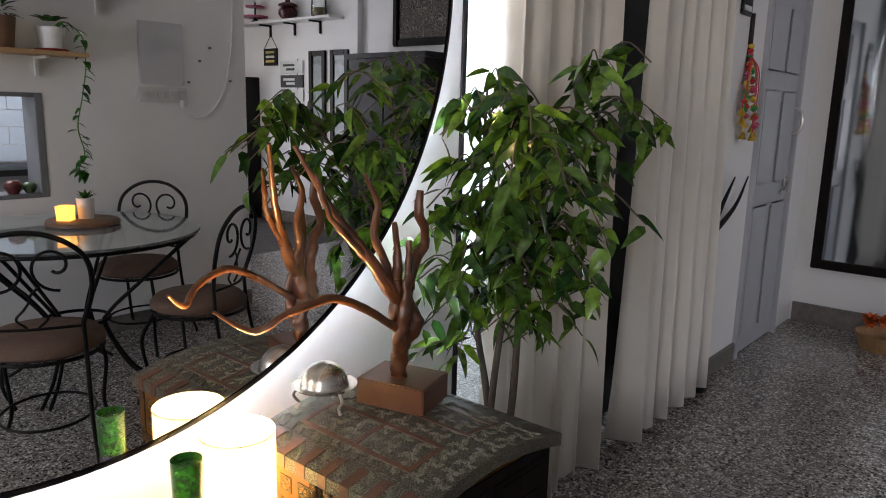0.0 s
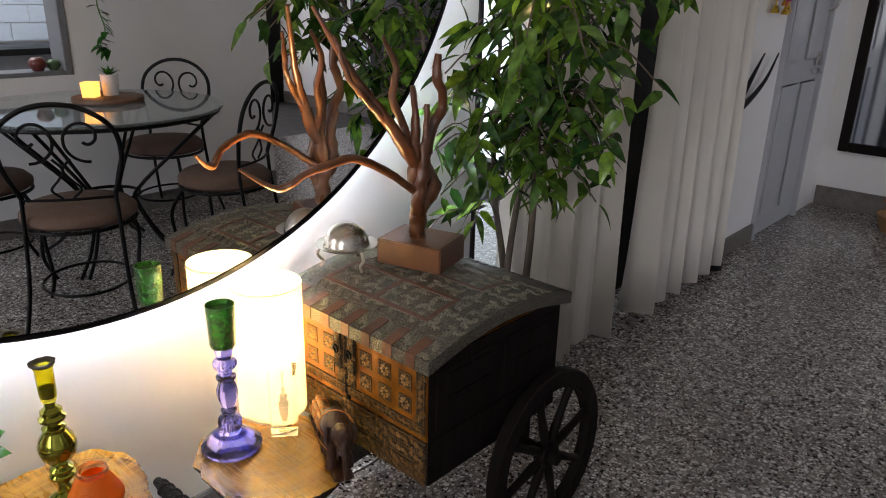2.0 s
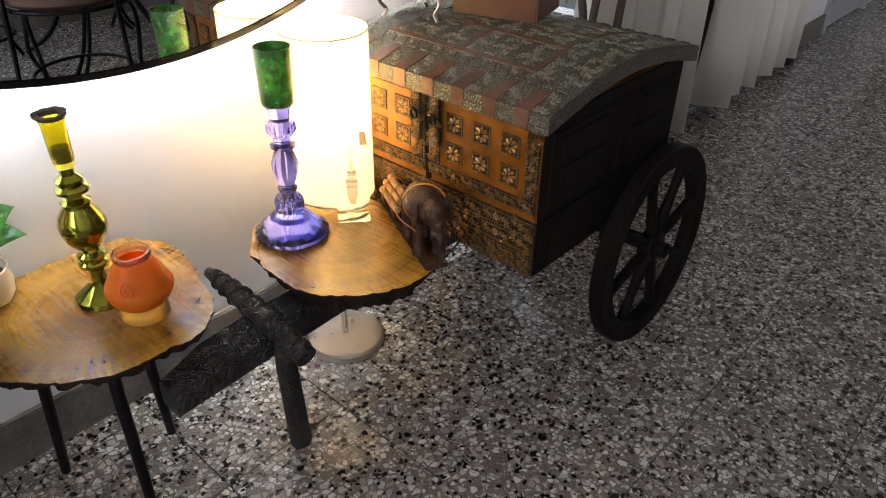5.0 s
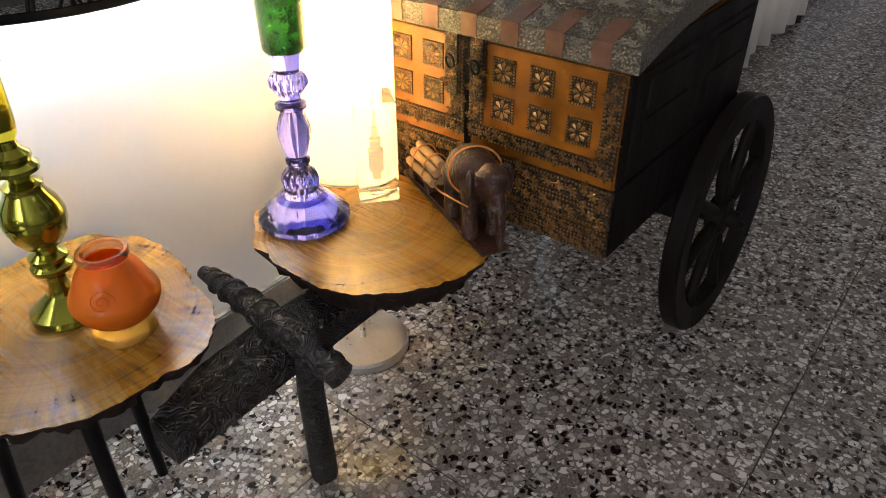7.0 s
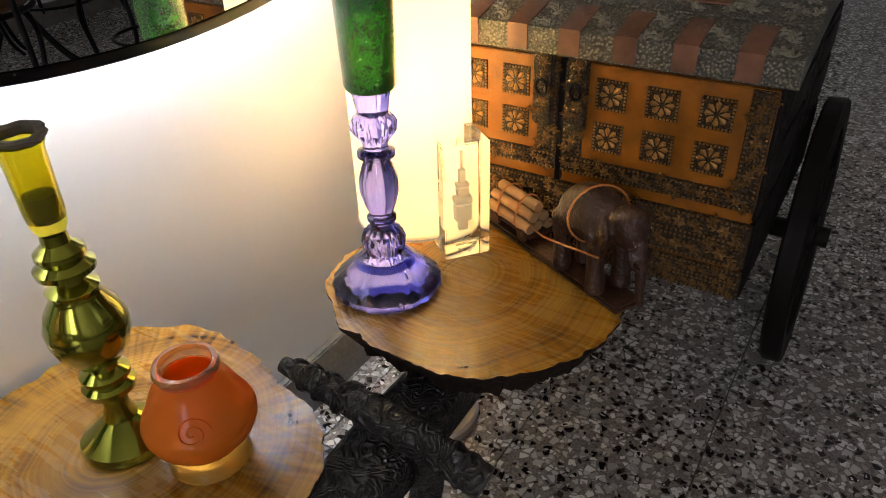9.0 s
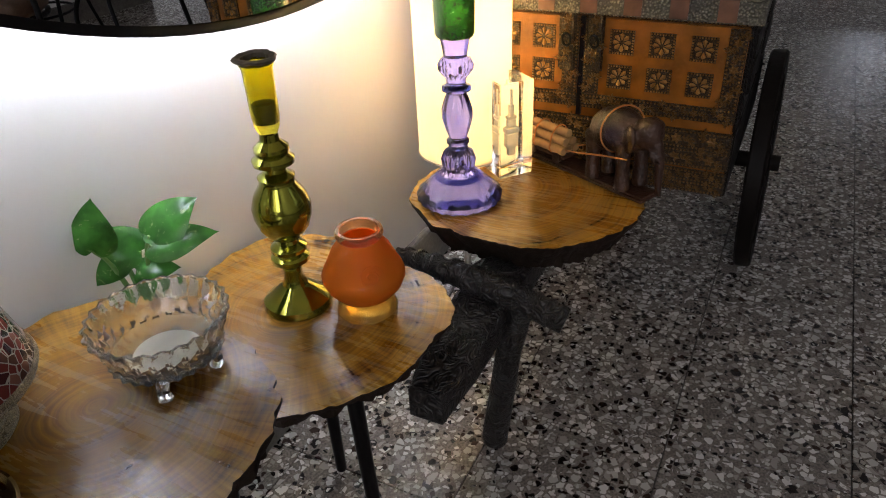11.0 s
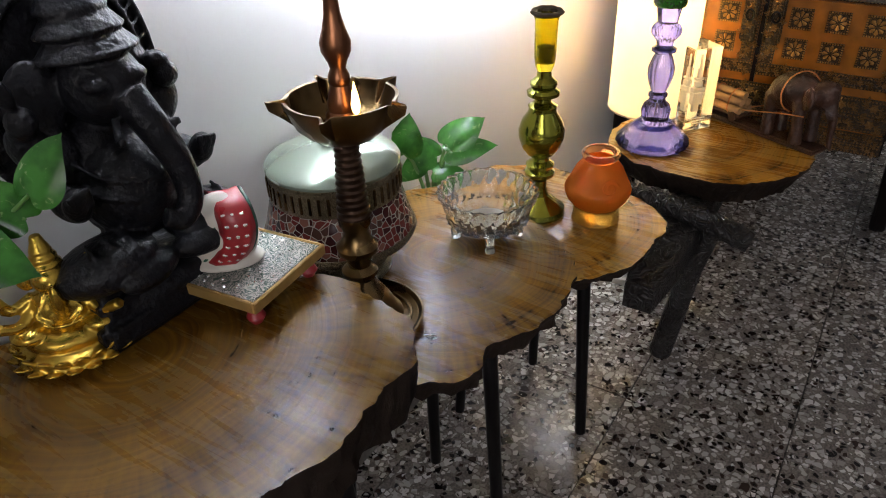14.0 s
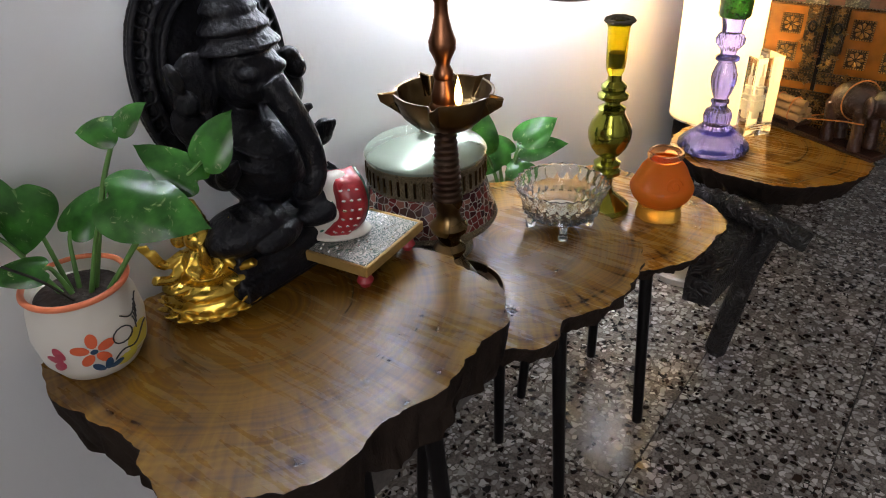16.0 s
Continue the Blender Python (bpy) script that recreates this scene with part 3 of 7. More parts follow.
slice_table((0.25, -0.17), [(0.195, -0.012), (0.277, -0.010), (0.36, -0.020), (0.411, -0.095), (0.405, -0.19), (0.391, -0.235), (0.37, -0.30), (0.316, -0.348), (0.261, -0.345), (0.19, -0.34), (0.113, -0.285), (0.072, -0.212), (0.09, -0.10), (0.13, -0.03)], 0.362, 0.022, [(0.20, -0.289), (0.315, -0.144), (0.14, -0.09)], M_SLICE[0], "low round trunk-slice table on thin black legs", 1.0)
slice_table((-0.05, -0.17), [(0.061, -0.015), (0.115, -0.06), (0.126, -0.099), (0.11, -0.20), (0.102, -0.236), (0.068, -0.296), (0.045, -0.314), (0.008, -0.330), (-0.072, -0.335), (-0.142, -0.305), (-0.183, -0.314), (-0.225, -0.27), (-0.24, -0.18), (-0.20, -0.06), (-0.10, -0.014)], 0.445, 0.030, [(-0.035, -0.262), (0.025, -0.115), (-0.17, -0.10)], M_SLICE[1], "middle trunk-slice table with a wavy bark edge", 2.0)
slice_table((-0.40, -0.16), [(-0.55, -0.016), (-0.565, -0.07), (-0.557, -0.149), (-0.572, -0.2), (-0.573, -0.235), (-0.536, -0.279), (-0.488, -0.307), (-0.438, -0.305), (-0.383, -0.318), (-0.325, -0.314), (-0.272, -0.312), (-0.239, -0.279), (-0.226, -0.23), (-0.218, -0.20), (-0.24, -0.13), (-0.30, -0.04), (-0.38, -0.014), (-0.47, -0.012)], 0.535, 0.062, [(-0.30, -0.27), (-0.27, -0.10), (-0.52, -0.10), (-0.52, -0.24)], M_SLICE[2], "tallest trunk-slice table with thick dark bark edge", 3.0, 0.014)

# ---- the chest on wheels ----
M_CHEST = mat("copper_wood", (0.20, 0.070, 0.005), 0.42, spec=0.3, grain=0.6, scale=26, coat=0.05, bump=0.25, bump_scale=160)
M_CHASED = stippled_material("chased_brass", (0.020, 0.011, 0.004), (0.12, 0.064, 0.018), 0.4, 0.42)
M_LIDMETAL = stippled_material("tarnished_metal", (0.065, 0.060, 0.046), (0.21, 0.20, 0.155), 0.3, 0.40, 260.0)
M_LIDWOOD = mat("lid_wood", (0.115, 0.052, 0.030), 0.42, grain=0.45, scale=70, bump=0.2)
M_FLOWER = mat("flower_brass", (0.25, 0.13, 0.034), 0.36, metal=0.45, grain=0.4, scale=150)
M_RELIEF = mat("dim_brass", (0.19, 0.100, 0.030), 0.36, metal=0.5, grain=0.3, scale=60)
M_PLATE = stippled_material("plate_brass", (0.022, 0.012, 0.004), (0.13, 0.068, 0.019), 0.4, 0.42, 520.0)

CX0, CX1, CY0, CY1, CZ0, CZ1 = 0.815, 1.275, -0.585, -0.105, 0.322, 0.612
CCX, CCY = (CX0 + CX1) / 2, (CY0 + CY1) / 2
chest = thing("chest_on_wheels", (CCX, CCY, 0), "brass-clad wooden chest on a two-wheeled cart", "chest")


def at_chest(bm):
    return moved(bm, pose(-CCX, -CCY, 0))


part("body", at_chest(box(CX0, CX1, CY0, CY1, CZ0, CZ1, 0.004)), M_CHEST, chest, "copper-brown wooden box")


def arch(x):
    return 0.625 + 0.040 * math.cos((x - CCX) / 0.255 * math.pi / 2)


def lid_piece(x0, x1, y0, y1, low, high, n=8):
    """A curved strip of the lid between two heights over its arch."""
    bm = bmesh.new()
    rows = []
    for i in range(n + 1):
        x = x0 + (x1 - x0) * i / n
        z = arch(x)
        rows.append([bm.verts.new((x, y, z + h)) for y, h in ((y0, low), (y0, high), (y1, high), (y1, low))])
    for a, b in zip(rows, rows[1:]):
        for k in range(4):
            bm.faces.new((a[k], a[(k + 1) % 4], b[(k + 1) % 4], b[k]))
    bm.faces.new(rows[0])
    bm.faces.new(rows[-1][::-1])
    bmesh.ops.recalc_face_normals(bm, faces=bm.faces[:])
    return bm


LX0, LX1, LY0, LY1 = 0.797, 1.300, -0.602, -0.092
lid = part("lid", at_chest(lid_piece(LX0, LX1, LY0, LY1, -0.030, 0.0, 20)), M_LIDMETAL, chest, "tarnished embossed metal lid", 40)
for x0, x1, y0, y1 in tuple(q for a in (0.892, 1.070) for q in ((a, a + 0.011, -0.505, -0.165), (a + 0.099, a + 0.110, -0.505, -0.165), (a + 0.0115, a + 0.0985, -0.505, -0.494), (a + 0.0115, a + 0.0985, -0.176, -0.165), (a + 0.0115, a + 0.0985, -0.341, -0.329))):
    part("lid_strip", at_chest(lid_piece(x0, x1, y0, y1, 0.0005, 0.0022, 6)), M_LIDWOOD, lid, "reddish wooden inlay strip")
# wooden and metal straps that wrap over the front edge
for k in range(7):
    y = -0.565 + 0.066 * k
    part("lid_strap", at_chest(lid_piece(0.7955, 0.853, y, y + 0.026, -0.028, 0.0020, 4)), M_LIDWOOD, lid, "worn copper-brown strap")
for k in range(17):
    y = -0.592 + 0.0295 * k
    for sx, x in ((1, 0.862), (-1, 1.285)):
        bm = bmesh.new()
        ps = [(x, y + 0.004), (x + sx * 0.022, y + 0.013), (x, y + 0.022)]
        lo = [bm.verts.new((px, py, arch(px) + 0.0006)) for px, py in ps]
        hi = [bm.verts.new((px, py, arch(px) + 0.0028)) for px, py in ps]
        bm.faces.new(hi if sx < 0 else hi[::-1])
        for a in range(3):
            bm.faces.new((lo[a], lo[(a + 1) % 3], hi[(a + 1) % 3], hi[a]))
        bmesh.ops.recalc_face_normals(bm, faces=bm.faces[:])
        part("lid_point", at_chest(bm), M_LIDMETAL, lid)


def front_band(y0, y1, z0, z1, proud=0.004, name="band", material=None):
    return part(name, at_chest(box(CX0 - proud, CX0 + 0.001, y0, y1, z0, z1, 0.0012)), material or M_CHASED, chest, "")


# the front: chased bands round two doors, a black strip as the gap's shade between them
HASPS = []
SPLIT = -0.344
front_band(CY0 - 0.002, CY1, CZ0, 0.362, 0.0035)
part("gap_strip", at_chest(box(CX0 - 0.0075, CX0 + 0.001, SPLIT - 0.0036, SPLIT + 0.0036, 0.431, 0.5895)), M_BLACK, chest, "black strip drawn as the gap between the doors")
front_band(CY0 - 0.002, CY1, 0.366, 0.428, 0.005)
front_band(CY0 - 0.002, CY1, 0.5905, CZ1, 0.0045)
for s, (a, b) in (("door", (CY0, SPLIT - 0.004)), ("door", (SPLIT + 0.004, CY1))):
    d = part(s, at_chest(box(CX0 - 0.006, CX0 + 0.001, a, b, 0.445, 0.589, 0.001)), M_CHEST, chest, "copper-brown door with brass flower plates")
    w = 0.026
    part("band", at_chest(box(CX0 - 0.009, CX0 - 0.005, a, b, 0.4455, 0.4685, 0.001)), M_CHASED, d)
    part("band", at_chest(box(CX0 - 0.009, CX0 - 0.005, a + 0.0005, a + w, 0.4695, 0.588, 0.001)), M_CHASED, d)
    part("band", at_chest(box(CX0 - 0.009, CX0 - 0.005, b - w, b - 0.0005, 0.4695, 0.588, 0.001)), M_CHASED, d)
    part("latch_plate", at_chest(box(CX0 - 0.016, CX0 - 0.0085, (b - 0.032 if b < -0.3 else a + 0.004), (b - 0.004 if b < -0.3 else a + 0.032), 0.505, 0.617, 0.006)), M_CHASED, d, "pointed brass hasp")
    hy = (b - 0.031 if b < -0.3 else a + 0.005)
    HASPS.append((hy, hy + 0.026))
    hx = (b - 0.018) if b < -0.3 else (a + 0.018)
    ring = [(CX0 - 0.020 - 0.002 * math.sin(q), hx + 0.007 * math.cos(q), 0.556 + 0.010 * math.sin(q)) for q in [k * math.pi / 6 for k in range(12)]]
    part("ring", at_chest(tube(ring, 0.0022, 6, closed=True)), M_BLACK, d, "dark iron ring")


def flower_bm():
    """A square plate with a beaded edge and an eight-petalled flower, facing -x, 36 mm wide."""
    bm = box(-0.0012, 0.0008, -0.0185, 0.0185, -0.0185, 0.0185)
    for f in bm.faces:
        f.material_index = 1
    own = bmesh.new()
    for k in range(8):
        a = 2 * math.pi * k / 8
        c, s = math.cos(a), math.sin(a)
        ring = []
        for r, w, h in ((0.003, 0.0, 0.0014), (0.0075, 0.0024, 0.0018), (0.0118, 0.0034, 0.0022), (0.0148, 0.0, 0.0012)):
            ring.append((r, w, h))
        tip = own.verts.new((-0.0012 - 0.0012, c * 0.003, s * 0.003))
        mids = [own.verts.new((-0.0012 - h, c * r, s * r)) for r, w, h in ring[1:3]]
        l = [own.verts.new((-0.0013, c * r - s * w, s * r + c * w)) for r, w, h in ring[1:3]]
        rr = [own.verts.new((-0.0013, c * r + s * w, s * r - c * w)) for r, w, h in ring[1:3]]
        end = own.verts.new((-0.0013, c * 0.0148, s * 0.0148))
        for side in (l, rr):
            own.faces.new((tip, mids[0], side[0]))
            own.faces.new((mids[0], mids[1], side[1], side[0]))
            own.faces.new((mids[1], end, side[1]))
    for k in range(9):
        for y, z in ((-0.0168 + 0.0042 * k, -0.0168), (-0.0168 + 0.0042 * k, 0.0168), (-0.0168, -0.0168 + 0.0042 * k), (0.0168, -0.0168 + 0.0042 * k)):
            vs = [own.verts.new((-0.0012, y + dy, z + dz)) for dy, dz in ((-0.0013, -0.0013), (0.0013, -0.0013), (0.0013, 0.0013), (-0.0013, 0.0013))]
            t = own.verts.new((-0.0026, y, z))
            for q in range(4):
                own.faces.new((vs[q], vs[(q + 1) % 4], t))
    bmesh.ops.recalc_face_normals(own, faces=own.faces[:])
    return joined(bm, own)


plate0 = None
for a, b in ((CY0, SPLIT - 0.004), (SPLIT + 0.004, CY1)):
    y0, y1 = a + 0.028, b - 0.028
    for i in range(3):
        for j in range(2):
            y, z = y0 + (y1 - y0) * (i + 0.5) / 3, 0.501 + 0.054 * j
            p = pose(CX0 - 0.0068 - CCX, y - CCY, z)
            if plate0 is None:
                plate0 = part("flower_plate", flower_bm(), [M_FLOWER, M_PLATE], chest, "embossed brass flower plate")
                plate0.matrix_basis = p
            else:
                q = plate0.copy()
                scene.collection.objects.link(q)
                q.matrix_basis = p
# embossed relief: leaves, rosettes and beads raised on the sheet metal
def petal(bm, on, u, v, a, l, w, h):
    c, s = math.cos(a), math.sin(a)

    def at(p, q, e):
        return bm.verts.new(on(u + c * p - s * q, v + s * p + c * q, e))
    base, left, right, tip, ridge = at(0, 0, 0.0001), at(0.5 * l, w / 2, 0.0001), at(0.5 * l, -w / 2, 0.0001), at(l, 0, 0.0001), at(0.52 * l, 0, h)
    for f in ((base, ridge, left), (left, ridge, tip), (tip, ridge, right), (right, ridge, base)):
        bm.faces.new(f)


def rosette(bm, on, u, v, r, h, n=6, turn=0.0):
    for k in range(n):
        petal(bm, on, u, v, turn + 2 * math.pi * k / n, r, r * 0.62, h)


def bead(bm, on, u, v, r, h):
    ring = [bm.verts.new(on(u + r * math.cos(q), v + r * math.sin(q), 0.0001)) for q in [k * math.pi / 3 for k in range(6)]]
    top = bm.verts.new(on(u, v, h))
    for k in range(6):
        bm.faces.new((ring[k], ring[(k + 1) % 6], top))


def spray(bm, on, u, v, a, size, h):
    """A curling vine tip: five leaves along a bent stem."""
    x, y, d = u, v, a
    for k in range(5):
        petal(bm, on, x, y, d + 0.9, size * 0.42, size * 0.2, h)
        petal(bm, on, x, y, d - 0.8, size * 0.36, size * 0.18, h)
        petal(bm, on, x, y, d, size * 0.34, size * 0.10, h * 0.8)
        x, y, d = x + math.cos(d) * size * 0.24, y + math.sin(d) * size * 0.24, d + 0.55


def band_relief(face_x, y0, y1, z0, z1, parent, beads=True):
    bm = bmesh.new()

    def on(u, v, h):
        return Vector((face_x - h, u, v))
    wide, tall = y1 - y0, z1 - z0
    lng, sht = max(wide, tall), min(wide, tall)
    n = max(1, round(lng / (sht * 1.9)))
    for k in range(n):
        s = (k + 0.5) / n
        u, v = (y0 + wide * s, (z0 + z1) / 2) if wide > tall else ((y0 + y1) / 2, z0 + tall * s)
        a = 0.0 if wide > tall else math.pi / 2
        rosette(bm, on, u, v, sht * 0.34, 0.0026, 6, 0.3 * k)
        step = lng / n * 0.30
        for sg in (1, -1):
            spray(bm, on, u + sg * step * math.cos(a) * 0.6, v + sg * step * math.sin(a) * 0.6, a + (0 if sg > 0 else math.pi) + 0.5 * (-1) ** k, sht * 0.72, 0.0024)
    if beads:
        m = int(lng / 0.0056)
        for k in range(m):
            s = (k + 0.5) / m
            for e in (0.0022, sht - 0.0022):
                u, v = (y0 + wide * s, z0 + e) if wide > tall else (y0 + e, z0 + tall * s)
                bead(bm, on, u, v, 0.0019, 0.0020)
    bmesh.ops.recalc_face_normals(bm, faces=bm.faces[:])
    part("relief", at_chest(bm), M_RELIEF, parent, "raised brass vine and beads")


for z0, z1, p in ((CZ0 + 0.001, 0.341, 0.0035), (0.342, 0.361, 0.0035), (0.367, 0.396, 0.005), (0.398, 0.427, 0.005)):
    band_relief(CX0 - p, CY0, CY1, z0, z1, chest)
for a, b in ((CY0, SPLIT - 0.004), (SPLIT + 0.004, CY1)):
    band_relief(CX0 - 0.009, a + 0.001, b - 0.001, 0.446, 0.468, chest)
    band_relief(CX0 - 0.009, a + 0.001, a + 0.0255, 0.470, 0.588, chest)
    band_relief(CX0 - 0.009, b - 0.0255, b - 0.001, 0.470, 0.588, chest)
for a, b in HASPS:
    band_relief(CX0 - 0.016, a, b, 0.512, 0.612, chest, False)
band_relief(CX0 - 0.0045, CY0, CY1, 0.5915, 0.611, chest)
M_LIDRELIEF = mat("worn_silver_grey", (0.165, 0.158, 0.122), 0.34, metal=0.45, grain=0.3, scale=160)


def on_lid(u, v, h):
    return Vector((u, v, arch(u) + h))


bm = bmesh.new()
for k in range(8):
    y = -0.565 + 0.066 * k - 0.020
    if -0.60 < y < -0.10:
        for j in range(2):
            spray(bm, on_lid, 0.802 + 0.026 * j, y - 0.006 + 0.010 * (j % 2), 0.5 * (-1) ** (k + j), 0.030, 0.0026)
for i in range(8):
    for j in range(9):
        u, v = 0.895 + 0.045 * i, -0.575 + 0.056 * j
        if (i + j) % 2:
            rosette(bm, on_lid, u, v, 0.014, 0.0026, 6, 0.4 * i)
        for q in range(3):
            spray(bm, on_lid, u, v, 2.1 * q + 0.7 * (i + 2 * j), 0.026, 0.0026)
bmesh.ops.recalc_face_normals(bm, faces=bm.faces[:])
part("relief", at_chest(bm), M_LIDRELIEF, lid, "raised scrolling leaves")

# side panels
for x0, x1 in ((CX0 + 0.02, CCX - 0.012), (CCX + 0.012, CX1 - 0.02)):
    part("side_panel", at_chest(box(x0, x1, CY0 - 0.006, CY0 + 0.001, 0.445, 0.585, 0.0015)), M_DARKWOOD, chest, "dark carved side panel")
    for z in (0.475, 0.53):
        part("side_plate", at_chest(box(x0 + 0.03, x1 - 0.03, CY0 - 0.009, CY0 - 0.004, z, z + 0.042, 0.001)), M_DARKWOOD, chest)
# dark cover added on the copper-brown body: this side's shade put into colour
part("shade_cover", at_chest(box(CX0 + 0.001, CX1, CY0 - 0.003, CY0 + 0.001, 0.431, CZ1, 0.001)), M_DARKWOOD, chest)
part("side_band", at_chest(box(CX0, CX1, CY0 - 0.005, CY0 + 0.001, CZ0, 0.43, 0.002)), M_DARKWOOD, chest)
# axle, wheels, shaft
WX, WR = 1.206, 0.222
part("axle", at_chest(tube([(WX, -0.662, 0.222), (WX, -0.02, 0.222)], 0.017, 12)), M_DARKWOOD, chest, "dark wooden axle", 40)
for y in (CY0 + 0.05, CY1 - 0.05):
    part("axle_block", at_chest(box(WX - 0.03, WX + 0.03, y - 0.02, y + 0.02, 0.20, CZ0 + 0.001, 0.004)), M_DARKWOOD, chest)
for y, lean in ((-0.626, -2), (-0.036, 0)):
    hub = Matrix.Translation((WX, y, 0.224)) @ pose(0, 0, 0, lean)
    w = part("wheel", at_chest(moved(lathe([(WR - 0.045, -0.014), (WR - 0.004, -0.016), (WR, -0.012), (WR, 0.012), (WR - 0.004, 0.016), (WR - 0.045, 0.014), (WR - 0.045, -0.014)], 64), hub @ pose(0, 0, 0, 90))), M_DARKWOOD, chest, "dark wooden cart wheel", 30)
    part("hub", at_chest(moved(lathe([(0, -0.018), (0.018, -0.018), (0.034, -0.015), (0.034, 0.015), (0.018, 0.018), (0, 0.018)], 20), hub @ pose(0, 0, 0, 90))), M_DARKWOOD, w, "", 40)
    for k in range(8):
        a = 2 * math.pi * (k + 0.3) / 8
        p = [hub @ Vector((r * math.cos(a), 0, r * math.sin(a))) for r in (0.026, 0.07, 0.12, WR - 0.042)]
        part("spoke", at_chest(tube(p, [0.009, 0.0125, 0.010, 0.012], 8)), M_DARKWOOD, w, "", 50)
sh = [(CX1 - 0.02, 0.306, 0.032), (0.80, 0.300, 0.034), (0.55, 0.296, 0.036), (0.42, 0.293, 0.038), (0.33, 0.286, 0.036), (0.252, 0.268, 0.022)]
bm = bmesh.new()
rows = [[bm.verts.new((x, -0.338 + dy * w, z + dz)) for dy, dz in ((-1, -0.022), (1, -0.022), (1, 0.018), (0.8, 0.024), (-0.8, 0.024), (-1, 0.018))] for x, z, w in sh]
for a, b in zip(rows, rows[1:]):
    for k in range(6):
        bm.faces.new((a[k], a[(k + 1) % 6], b[(k + 1) % 6], b[k]))
bm.faces.new(rows[0])
bm.faces.new(rows[-1][::-1])
bmesh.ops.recalc_face_normals(bm, faces=bm.faces[:])
M_CARVED = chased_material("carved_black_wood", (0.005, 0.004, 0.0035), (0.020, 0.015, 0.012), 0.0, 0.5, 16.0, 0.6)
part("shaft", at_chest(bm), M_CARVED, chest, "carved black wooden shaft")
BAR = curve_points([(0.415, -0.215, 0.358), (0.416, -0.265, 0.352), (0.420, -0.338, 0.339), (0.423, -0.40, 0.323), (0.424, -0.453, 0.308)], 5)
part("crossbar", at_chest(tube(BAR, [0.009 + 0.009 * min(1, i / 9) for i in range(21)], 14)), M_CARVED, chest, "black crossbar bound with cord", 50)
cord = []
for k in range(150):
    t, a = k / 149, k * 0.40
    q = BAR[min(int(2 + t * 17), 20)].lerp(BAR[min(int(3 + t * 17), 20)], (2 + t * 17) % 1)
    r = 0.0175 * min(1, 0.66 + t)
    cord.append((q.x + r * math.sin(a), q.y + 0.2 * r * math.cos(a), q.z + r * math.cos(a)))
part("cord", at_chest(tube(cord, 0.0036, 6)), M_CARVED, chest, "black cord wound round the crossbar", 60)
part("prop_leg", at_chest(tube([(0.424, -0.395, 0.320), (0.440, -0.37, 0.22), (0.470, -0.336, 0.004)], [0.016, 0.018, 0.0205], 14)), M_CARVED, chest, "black prop leg", 50)

# slice of trunk lying on the shaft
local = [(0.60, -0.15), (0.542, -0.171), (0.49, -0.232), (0.476, -0.303), (0.474, -0.368), (0.489, -0.411), (0.531, -0.458), (0.582, -0.486), (0.64, -0.497), (0.70, -0.47), (0.75, -0.39), (0.765, -0.30), (0.735, -0.22), (0.67, -0.165)]
disc = thing("wood_slice", (0.61, -0.33, 0.321), "varnished trunk slice with bark lying on the cart shaft", "wood slice")
face, bark = top_and_bark(slab([Vector((x - 0.61, y + 0.33, 0)) for x, y in local], 0.0, 0.049, 5.0, 0.012, 0.03))
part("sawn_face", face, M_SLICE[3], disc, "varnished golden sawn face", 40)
part("bark", bark, M_BARK, disc, "rough dark bark edge", 50)

# ---- floor lamp ----
fl = thing("floor_lamp", (0.722, -0.178, 0), "lit floor lamp with a white cylinder shade and steel base", "floor lamp")
part("base", lathe([(0, 0.0), (0.080, 0.0), (0.084, 0.003), (0.084, 0.017), (0.080, 0.021), (0, 0.023)], 48), M_STEEL, fl, "round brushed steel base", 40)
part("pole", tube([(0, 0, 0.02), (0, 0, 0.53)], 0.006, 10), M_STEEL, fl, "thin steel pole", 40)
# hidden black cone added below the bulb to block part of its floor pool
part("socket", lathe([(0, 0.515), (0.010, 0.515), (0.012, 0.550), (0.019, 0.558), (0.019, 0.561), (0, 0.561)], 24), M_BLACK, fl, "unseen black cone dimming the lamp's light on the floor", 40)
part("shade", lathe([(0.077, 0.378), (0.077, 0.692), (0.0755, 0.692), (0.0755, 0.378), (0.077, 0.378)], 56), M_SHADE, fl, "white paper shade lit from inside", 30)
# ring added out of sight inside the shade to weaken the light going down
part("pool_dimmer", lathe([(0.034, 0.384), (0.0750, 0.384), (0.0750, 0.3855), (0.034, 0.3855), (0.034, 0.384)], 48), M_SHADE, fl, "unseen paper ring added to thin the lamp's downward light", 30)
for z in (0.380, 0.690):
    part("ring", tube([(0.0772 * math.cos(a), 0.0772 * math.sin(a), z) for a in [k * math.pi / 24 for k in range(48)]], 0.0013, 6, closed=True), M_STEEL, fl)

# ---- curtains, door, framed mirror ----


